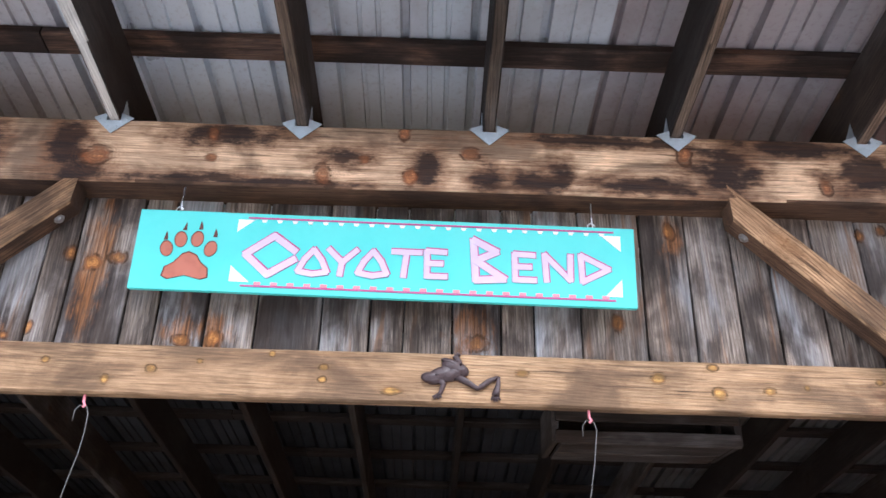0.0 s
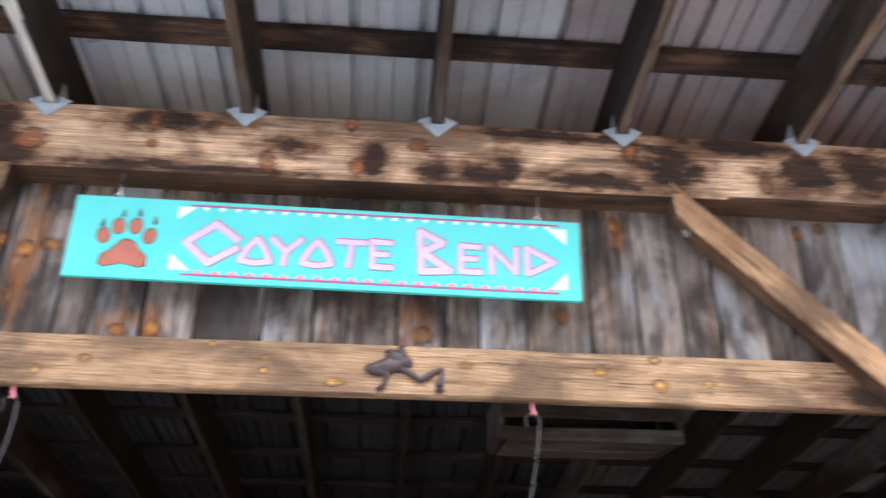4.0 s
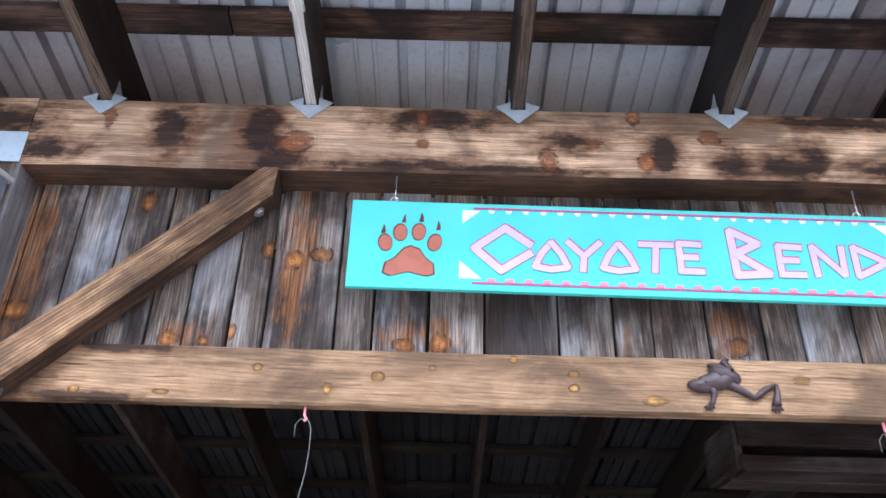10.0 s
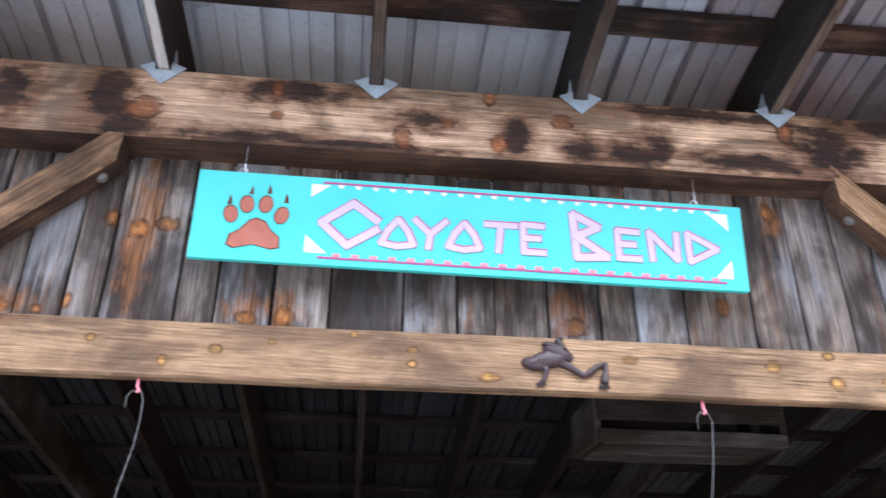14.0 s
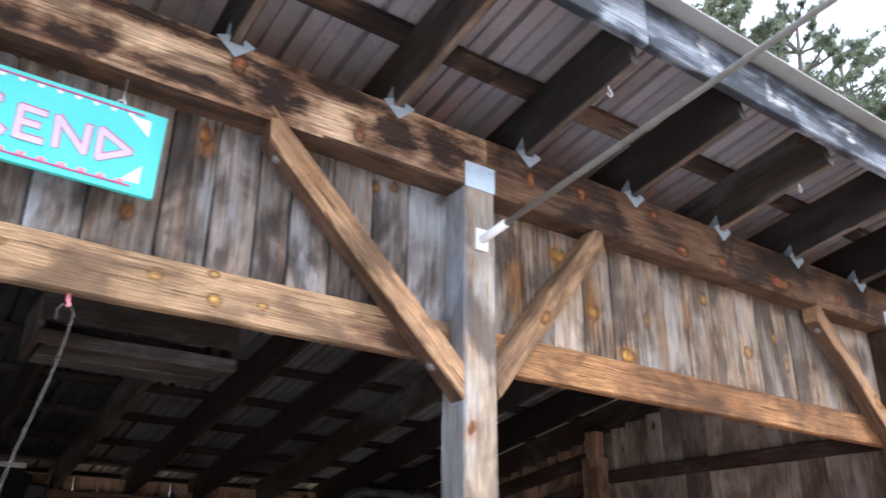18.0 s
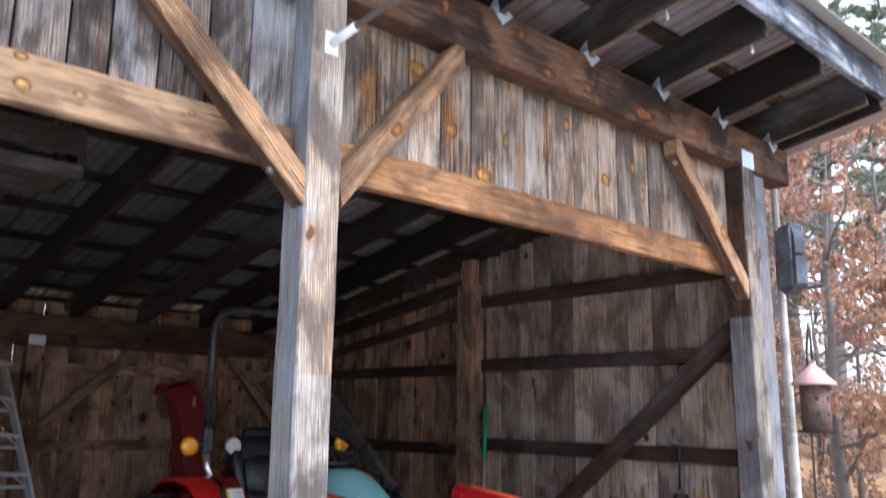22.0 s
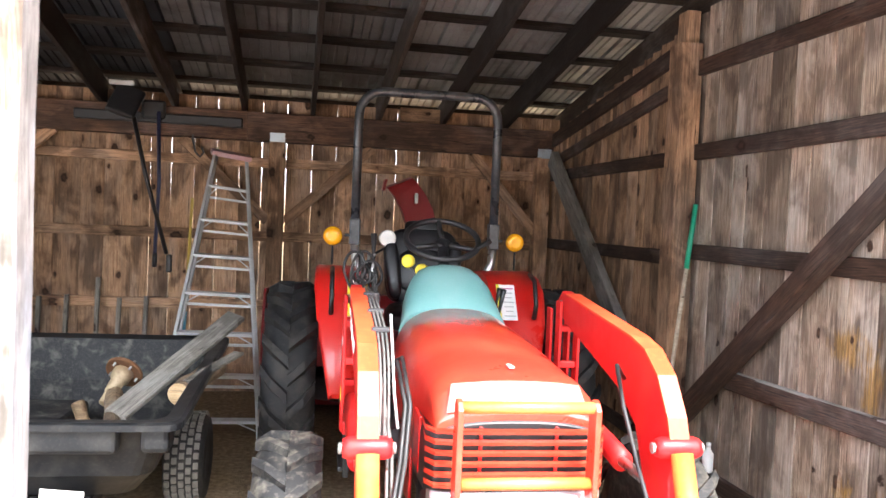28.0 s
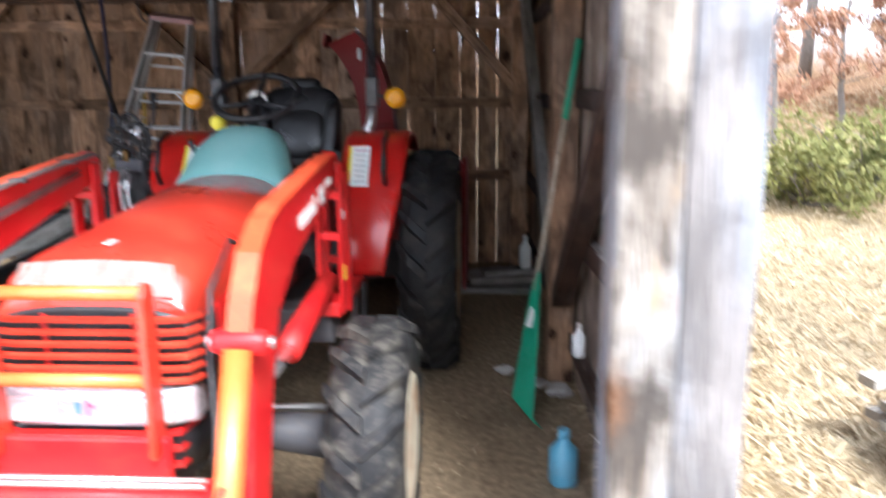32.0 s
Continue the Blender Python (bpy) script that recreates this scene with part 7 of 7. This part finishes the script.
def stone(x, y, r, label="grey field stone at the foot of the post"):
    bm = bmesh.new()
    bmesh.ops.create_icosphere(bm, subdivisions=3, radius=r)
    for v in bm.verts:
        v.co *= 1 + 0.35 * noise.noise(v.co * (2.2 / r) * 0.6 + Vector((x * 7, y * 5, 0)))
        v.co.z *= 0.6
    return tagged(part("field_stone", bm, STONE, None, m=pose(x, y, r * 0.25), smooth=True), label, "stone", "stones by the post")


stone(7.10, 2.30, 0.07)
stone(7.02, 2.42, 0.045)
stone(6.83, 2.62, 0.05)
stone(6.6, 4.4, 0.06, "grey stone on the soil floor")
pump = thing("trap_hook", pose(7.155, 0.655, 1.60), "black wire holder with a small square cage on the girt", "hook")
bar("hook_wire", [(0.02, 0.10, 0.0), (0.0, 0.03, 0.015), (0, 0, 0.0), (0, 0.01, -0.25)], 0.008, BLACK, pump, n=8)
part("cage", boxes((0, -0.035, -0.33, 0.03, 0.014, 0.10, 0.004), (0, 0.045, -0.33, 0.03, 0.014, 0.10, 0.004), (0, 0.005, -0.375, 0.03, 0.09, 0.014, 0.004), (0, 0.005, -0.285, 0.03, 0.09, 0.014, 0.004)), BLACK, pump)

# ---- outside, to the side of the shed ----
bat = thing("bat_house", pose(7.86, 0.18, 2.86, 0, 0, 58), "slate-grey weathered wooden bat house on a birch pole", "bat house")
part("upper_box", extruded([(-0.11, 0.005), (0.11, 0.005), (0.11, 0.13), (0.06, 0.215), (-0.06, 0.215), (-0.11, 0.13)], 0.075, "y", 0.004), SLATE, bat)
part("lower_box", extruded([(-0.115, -0.02), (0.115, -0.02), (0.115, -0.19), (0.02, -0.265), (-0.115, -0.20)], 0.085, "y", 0.004), SLATE, bat)
part("back_board", boxes((0, 0.045, -0.01, 0.16, 0.02, 0.40, 0.003)), SLATE, bat)
birch = thing("birch_pole", pose(7.95, 0.28, 0), "thin white birch trunk with peeling bark", "tree")
bar("trunk", [(0.12, 0.1, -0.1), (0.06, 0.05, 1.2), (0.02, 0.03, 2.4), (0, 0.02, 3.4), (0.05, 0.1, 4.4)], 0.03, plain("birch_bark", (0.55, 0.53, 0.50), 0.7, dirt=(0.12, 0.10, 0.09), dirty=0.7, scale=9), birch, radii=(0.045, 0.035, 0.028, 0.022, 0.01))
tower = thing("tower_birdhouse", pose(7.88, 0.10, 1.72) @ Matrix.Diagonal((0.85, 0.85, 0.9, 1)), "rustic brown hexagonal birdhouse with a pointed roof", "birdhouse")
turned("house_body", [(0.0, 0.105), (0.32, 0.105)], wood("birdhouse_wood", (0.30, 0.19, 0.15), (0.15, 0.09, 0.07), grayed=0.3, blotched=0.3), tower, "z", 6)
turned("house_roof", [(0.315, 0.165), (0.33, 0.16), (0.47, 0.012)], PINKTOP, tower, "z", 6)
turned("house_base", [(-0.02, 0.14), (0.0, 0.14)], INFRAME, tower, "z", 6)
for a in (180, 240, 300):
    for z in (0.11, 0.22):
        w = radians(a)
        turned("entry_hole", [(0.0, 0.016), (0.004, 0.016)], BLACK, tower, "x", 12, m=Matrix.Translation((0.093 * math.cos(w + 0.52), 0.093 * math.sin(w + 0.52), z)) @ Matrix.Rotation(w + 0.52, 4, "Z"))
crook = thing("shepherd_crook", pose(8.05, 0.18, 0), "thin black iron garden crook", "hook")
bar("crook_rod", [(0.12, 0.1, -0.05), (0.1, 0.08, 1.6), (0.08, 0.06, 2.25), (0.0, 0.0, 2.42), (-0.12, -0.06, 2.36), (-0.17, -0.08, 2.17)], 0.008, IRON, crook, n=8)

lr = random.Random(11)
for i in range(26):
    lx, ly = 8.3 + lr.uniform(0, 0.5), 0.75 + 0.16 * (i % 6) + lr.uniform(-0.05, 0.05)
    lz = 0.07 + 0.075 * (i // 6) + 0.08
    a = radians(lr.uniform(-9, 9) + 12)
    l = lr.uniform(2.2, 3.4)
    tagged(plank("lumber", (lx, ly, lz), (lx + l * math.cos(a), ly + l * math.sin(a), lz + lr.uniform(-0.06, 0.06)), lr.uniform(0.09, 0.16), 0.04, GREYWOOD, None), "grey weathered board in an untidy outdoor pile", "board", "boards in the lumber pile")
for i in range(3):
    tagged(plank("bearer", (8.7 + i * 0.9, 0.55, 0.05), (8.7 + i * 0.9, 1.9, 0.05), 0.1, 0.12, GREYWOOD, None), "grey bearer under the lumber pile", "timber", "bearers under the lumber pile")

# ---- trees, brush and grass ----
def foliage(name, c0, c1, thin=0.35):
    mat, nt, bsdf = nodes_of(name)
    geo = nt.nodes.new("ShaderNodeNewGeometry")
    c = mixc(nt, geo.outputs["Random Per Island"], c0, c1)
    nt.links.new(c, bsdf.inputs["Base Color"])
    bsdf.inputs["Roughness"].default_value = 0.75
    bsdf.inputs["Specular IOR Level"].default_value = 0.2
    tr = nt.nodes.new("ShaderNodeBsdfTranslucent")
    nt.links.new(c, tr.inputs[0])
    mx = nt.nodes.new("ShaderNodeMixShader")
    mx.inputs[0].default_value = thin
    out = nt.nodes["Material Output"]
    nt.links.new(bsdf.outputs[0], mx.inputs[1])
    nt.links.new(tr.outputs[0], mx.inputs[2])
    nt.links.new(mx.outputs[0], out.inputs[0])
    return mat


BARK = plain("grey_bark", (0.17, 0.15, 0.135), 0.9, dirt=(0.09, 0.08, 0.07), dirty=0.6, scale=12, relief=0.6)
OAKLEAF = foliage("dry_oak_leaf", (0.30, 0.155, 0.09), (0.58, 0.37, 0.26))
NEEDLE = foliage("pine_needle", (0.13, 0.16, 0.10), (0.29, 0.325, 0.23), 0.3)
SHRUB = foliage("olive_shrub", (0.13, 0.14, 0.04), (0.32, 0.31, 0.12), 0.2)
STRAW = foliage("dry_grass", (0.30, 0.21, 0.11), (0.82, 0.71, 0.50), 0.3)
LITTER = foliage("leaf_litter", (0.16, 0.075, 0.035), (0.42, 0.25, 0.14), 0.1)


def branches(rng, base, direction, length, radius, depth, out, tips, wander=0.35):
    """Grows a limb and its side limbs; collects tubes and twig ends."""
    pts, p, d = [base], base.copy(), direction.normalized()
    k = 5
    for i in range(k):
        d = (d + Vector((rng.uniform(-1, 1), rng.uniform(-1, 1), rng.uniform(-0.5, 0.9))) * wander * 0.4).normalized()
        p = p + d * length / k
        pts.append(p.copy())
    out.append(tube(pts, radius, 5 if depth else 3, caps=False, radii=[radius * (1 - 0.75 * i / k) for i in range(k + 1)]))
    if depth == 0:
        tips.extend(pts[2:])
        return
    for i in range(rng.randint(3, 5)):
        j = rng.randint(1, k)
        side = Vector((rng.uniform(-1, 1), rng.uniform(-1, 1), rng.uniform(-0.1, 0.7))).normalized()
        branches(rng, pts[j].copy(), (d * 0.5 + side).normalized(), length * rng.uniform(0.45, 0.7), radius * 0.5, depth - 1, out, tips, wander)


def leaf_quads(rng, spots, size, droop=0.5):
    verts, faces = [], []
    for c in spots:
        a = Vector((rng.uniform(-1, 1), rng.uniform(-1, 1), rng.uniform(-1, 0.4) - droop)).normalized()
        b = a.orthogonal().normalized()
        b = Matrix.Rotation(rng.uniform(0, 6.28), 3, a) @ b
        s = size * rng.uniform(0.6, 1.3)
        n = a.cross(b) * s * 0.18
        o = len(verts)
        verts += [c, c + a * s * 0.5 + b * s * 0.3 + n, c + a * s, c + a * s * 0.5 - b * s * 0.3 + n]
        faces += [(o, o + 1, o + 2), (o, o + 2, o + 3)]
    return verts, faces


def broadleaf(x, y, h, seed, leaves, label, leafmat=None, size=0.072, low=0.2):
    rng = random.Random(seed)
    z0 = ground_height(x, y)
    t = thing("oak_tree" if leaves else "bare_tree", pose(x, y, z0 - 0.05), label, "tree", "trees on the slope")
    limbs, tips = [], []
    trunk = [Vector((0, 0, 0))]
    for i in range(8):
        trunk.append(trunk[-1] + Vector((rng.uniform(-0.05, 0.05), rng.uniform(-0.05, 0.05), h / 8)))
    r0 = 0.018 * h
    tv = tube(trunk, r0, 8, radii=[r0 * (1 - 0.85 * i / 8) for i in range(9)])
    for i in range(int(9 + h)):
        j = rng.uniform(low * 8, 7.8)
        b = trunk[int(j)].lerp(trunk[int(j) + 1], j % 1)
        a = rng.uniform(0, 6.28)
        branches(rng, b, Vector((math.cos(a), math.sin(a), rng.uniform(0.0, 0.8))), h * rng.uniform(0.14, 0.28), r0 * 0.3, 1, limbs, tips)
    part("trunk", mesh_of("trunk", *tv, True), BARK, t)
    tagged(part("limb_work", mesh_of("limb_work", *merge(*limbs)), BARK, t), "many thin bare twigs", kind="stuff")
    if leaves:
        spots = [rng.choice(tips) + Vector((rng.gauss(0, 0.05), rng.gauss(0, 0.05), rng.gauss(0, 0.05))) for _ in range(leaves)]
        part("crown", mesh_of("crown", *leaf_quads(rng, spots, size)), leafmat or OAKLEAF, t, "clinging dry russet leaves")
    return t


def pine_mesh(seed, h, clumps):
    """Trunk, limbs and needle tufts of a tall pine, as three mesh data."""
    rng = random.Random(seed)
    trunk = [Vector((0.1 * math.sin(i), 0.1 * math.cos(i * 1.7), h * i / 9)) for i in range(10)]
    tv = tube(trunk, 0.2, 8, radii=[0.022 * h * (1 - 0.93 * i / 9) for i in range(10)])
    limbs, verts, faces = [], [], []
    z = h * 0.28
    while z < h * 0.99:
        f = 1 - (z - h * 0.2) / (h * 0.82)
        for k in range(rng.randint(3, 5)):
            a = rng.uniform(0, 6.28)
            l = h * 0.24 * (0.25 + 0.85 * max(f, 0)) * rng.uniform(0.6, 1.15)
            d = Vector((math.cos(a), math.sin(a), rng.uniform(-0.1, 0.45)))
            b = Vector((0, 0, z))
            pts = [b + d * l * u + Vector((0, 0, 0.25 * l * u * u)) for u in (0, 0.35, 0.7, 1.0)]
            limbs.append(tube(pts, 0.03, 4, caps=False, radii=(0.04, 0.03, 0.02, 0.008)))
            for q in range(clumps):
                u = 0.35 + 0.68 * rng.random()
                c = b + d * l * u + Vector((0, 0, 0.25 * l * u * u)) + Vector((rng.gauss(0, 0.11), rng.gauss(0, 0.11), rng.gauss(0, 0.05))) * l * 0.55
                for m in range(26):
                    e = Vector((rng.gauss(0, 1), rng.gauss(0, 1), rng.gauss(0.35, 0.7))).normalized() * rng.uniform(0.12, 0.28)
                    w = e.orthogonal().normalized() * 0.016
                    o = len(verts)
                    verts += [c - w, c + w, c + e]
                    faces.append((o, o + 1, o + 2))
        z += h * rng.uniform(0.028, 0.05)
    return mesh_of("trunk", *tv, True), mesh_of("limb_work", *merge(*limbs)), mesh_of("crown", verts, faces)


pines = [pine_mesh(3, 15.0, 15), pine_mesh(8, 13.0, 15)]


def pine(x, y, s, turn, k):
    t = thing("pine_tree", pose(x, y, ground_height(x, y) - 0.1, 0, 0, turn) @ Matrix.Diagonal((s, s, s, 1)), "tall dark green pine on the slope", "tree", "pines on the slope")
    for nm, me, mt in zip(("trunk", "limb_work", "crown"), pines[k], (BARK, BARK, NEEDLE)):
        part(nm, me, mt, t)
    return t


for x, y, sc, tn, k in ((17.8, 5.6, 0.95, 20, 0), (20.5, 5.0, 0.92, 80, 1), (22.5, 6.8, 1.0, 140, 0), (18.8, 7.6, 1.15, 200, 1), (16.5, 7.0, 1.0, 70, 0), (22.5, 3.6, 0.72, 250, 1), (24.5, 9.5, 0.9, 10, 0), (20.0, 13.0, 0.85, 300, 1), (26, 2.5, 0.8, 75, 0), (15.5, 19.0, 0.9, 160, 0), (12.0, 22.0, 0.85, 30, 1), (28, 6, 0.9, 100, 1)):
    pine(x, y, sc, tn, k)
for x, y, h, sd, n in ((9.9, 0.75, 4.2, 21, 1500), (11.2, 2.1, 5.2, 22, 2000), (10.6, -0.4, 3.8, 23, 1100), (12.6, 3.9, 5.0, 24, 1800), (13.4, 1.4, 5.4, 25, 1800), (13.2, 6.7, 4.6, 26, 1500), (13.6, 9.0, 5.0, 27, 1600), (10.9, 11.8, 4.4, 28, 1400), (14.8, 5.4, 5.6, 29, 1500), (12.2, 10.2, 3.2, 30, 1700), (11.2, 10.0, 2.8, 31, 1400), (13.4, 10.6, 3.4, 32, 1700)):
    broadleaf(x, y, h, sd, int(n * 2.2), "young oak with clinging russet dry leaves")
for x, y, h, sd, n in ((9.4, -0.9, 2.4, 81, 500), (10.2, 0.1, 2.8, 82, 700), (11.0, 1.0, 3.0, 83, 700), (11.8, 0.2, 2.8, 84, 600), (12.6, 1.9, 3.2, 85, 700), (9.9, -1.6, 2.6, 86, 500), (13.6, 2.6, 3.4, 87, 700), (12.2, 3.0, 2.6, 88, 600)):
    broadleaf(x, y, h, sd, n, "low twiggy sapling with a few dry leaves", low=0.05)
for x, y, h, sd in ((12.0, 0.4, 6.0, 41), (13.0, 2.8, 7.0, 42), (14.6, 3.4, 7.5, 43), (15.5, 1.6, 7.0, 44), (16.4, 4.6, 8.0, 45), (14.0, 7.4, 7.0, 46), (15.2, 10.5, 7.5, 47), (12.8, 13.0, 7.0, 48), (17.0, 8.0, 8.0, 49), (10.2, 14.5, 6.5, 50)):
    broadleaf(x, y, h, sd, 0, "leafless grey young tree on the slope")


def shrub(x, y, r, seed, mat, label):
    rng = random.Random(seed)
    t = thing("shrub", pose(x, y, ground_height(x, y)), label, "shrub", "shrubs by the wood")
    limbs, tips = [], []
    for i in range(14):
        a = rng.uniform(0, 6.28)
        branches(rng, Vector((0, 0, 0)), Vector((math.cos(a), math.sin(a), rng.uniform(0.2, 1.0))), r * rng.uniform(0.7, 1.1), 0.02, 1, limbs, tips)
    part("branchwork", mesh_of("branchwork", *merge(*limbs)), BARK, t)
    spots = [rng.choice(tips) + Vector((rng.gauss(0, 0.09), rng.gauss(0, 0.09), rng.gauss(0, 0.07))) for _ in range(2600)]
    part("crown", mesh_of("crown", *leaf_quads(rng, spots, 0.09, 0.0)), mat, t)
    return t


shrub(10.75, 7.9, 0.85, 61, SHRUB, "low olive green juniper shrub in the straw grass")
shrub(11.7, 8.2, 0.95, 62, SHRUB, "wide olive green shrub at the wood edge")
shrub(12.6, 8.0, 0.9, 63, SHRUB, "olive green shrub at the wood edge")


def tufts(name, label, n, area, size, mat, seed, flat_lie=0.4):
    """Many thin blades or leaves over an area of the ground, as one object of stuff."""
    rng = random.Random(seed)
    verts, faces = [], []
    for i in range(n):
        x, y = area(rng)
        z = ground_height(x, y)
        a = rng.uniform(0, 6.28)
        l = size * rng.uniform(0.5, 1.5)
        up = rng.uniform(0.1, 1.0) * (1 - flat_lie)
        d = Vector((math.cos(a), math.sin(a), up)).normalized() * l
        w = Vector((-math.sin(a), math.cos(a), 0)) * size * 0.04
        o = len(verts)
        p = Vector((x, y, z - 0.004))
        verts += [p - w, p + w, p + d * 0.6 + w * 0.7, p + d * 0.6 - w * 0.7, p + d + Vector((0, 0, -0.25 * l))]
        faces += [(o, o + 1, o + 2, o + 3), (o + 3, o + 2, o + 4)]
    ob = part(name, mesh_of(name, verts, faces), mat, None)
    return tagged(ob, label, "grass", kind="stuff")


def side_yard(rng):
    y = -2.0 + 14.0 * rng.random() ** 1.3
    x = 7.3 + 5.5 * rng.random() ** 1.2 + max(0, (y - 3)) * 0.25
    if x - 0.8 * y > 8.6:
        x = 7.3 + (x - 7.3) * 0.3
    # gathered into tufts
    return x + 0.08 * math.sin(x * 21 + y * 9) * rng.random(), y + 0.08 * math.sin(y * 23 - x * 7) * rng.random()


tufts("dry_grass", "pale dry straw grass flattened beside the shed", 62000, side_yard, 0.19, STRAW, 71, 0.45)
tufts("floor_straw", "scattered straw and chaff on the soil floor", 2500, lambda r: (r.uniform(6.3, 7.15), r.uniform(0.1, 5.2)), 0.05, STRAW, 72, 0.9)
tufts("floor_straw", "scattered straw and chaff before the shed", 4000, lambda r: (r.uniform(2.4, 6.6), r.uniform(-0.8, 1.4)), 0.05, STRAW, 75, 0.9)


def litter(n, seed):
    rng = random.Random(seed)
    spots = []
    for i in range(n):
        x, y = 8.6 + 8 * rng.random(), -3 + 15 * rng.random()
        if (4.5 < y < 7.6 and x < 12.5) or x - 0.8 * y < 8.4 - 1.2 * rng.random() and x < 12.5:
            continue
        spots.append(Vector((x, y, ground_height(x, y) + 0.02)))
    return tagged(part("leaf_litter", mesh_of("leaf_litter", *leaf_quads(rng, spots, 0.10, 0.0)), LITTER, None), "fallen brown leaves over the slope", "leaves", kind="stuff")


litter(16000, 81)


def far_woods():
    """A belt of dark firs behind the camera's way, added unseen to block low sky."""
    rng = random.Random(91)
    pieces = []
    for i in range(150):
        a = radians(rng.uniform(150, 385))
        d = rng.uniform(26, 40)
        x, y, h = 4 + d * math.cos(a), -1 + d * math.sin(a), rng.uniform(7, 11)
        if x > 15 and y > -9:
            continue
        for k in range(6):
            z0, z1, r = h * (0.08 + 0.14 * k), h * (0.30 + 0.14 * k), h * 0.17 * (1 - k / 7)
            ring = [Vector((x + r * rng.uniform(0.7, 1.1) * math.cos(2 * math.pi * j / 9), y + r * rng.uniform(0.7, 1.1) * math.sin(2 * math.pi * j / 9), z0 - rng.uniform(0, 0.4))) for j in range(9)]
            pieces.append((ring + [Vector((x, y, z1))], [(j, (j + 1) % 9, 9) for j in range(9)]))
    ob = part("far_woods", mesh_of("far_woods", *merge(*pieces)), NEEDLE, None)
    return tagged(ob, "unseen belt of dark firs added to block low sky light", "woods", kind="stuff")


far_woods()
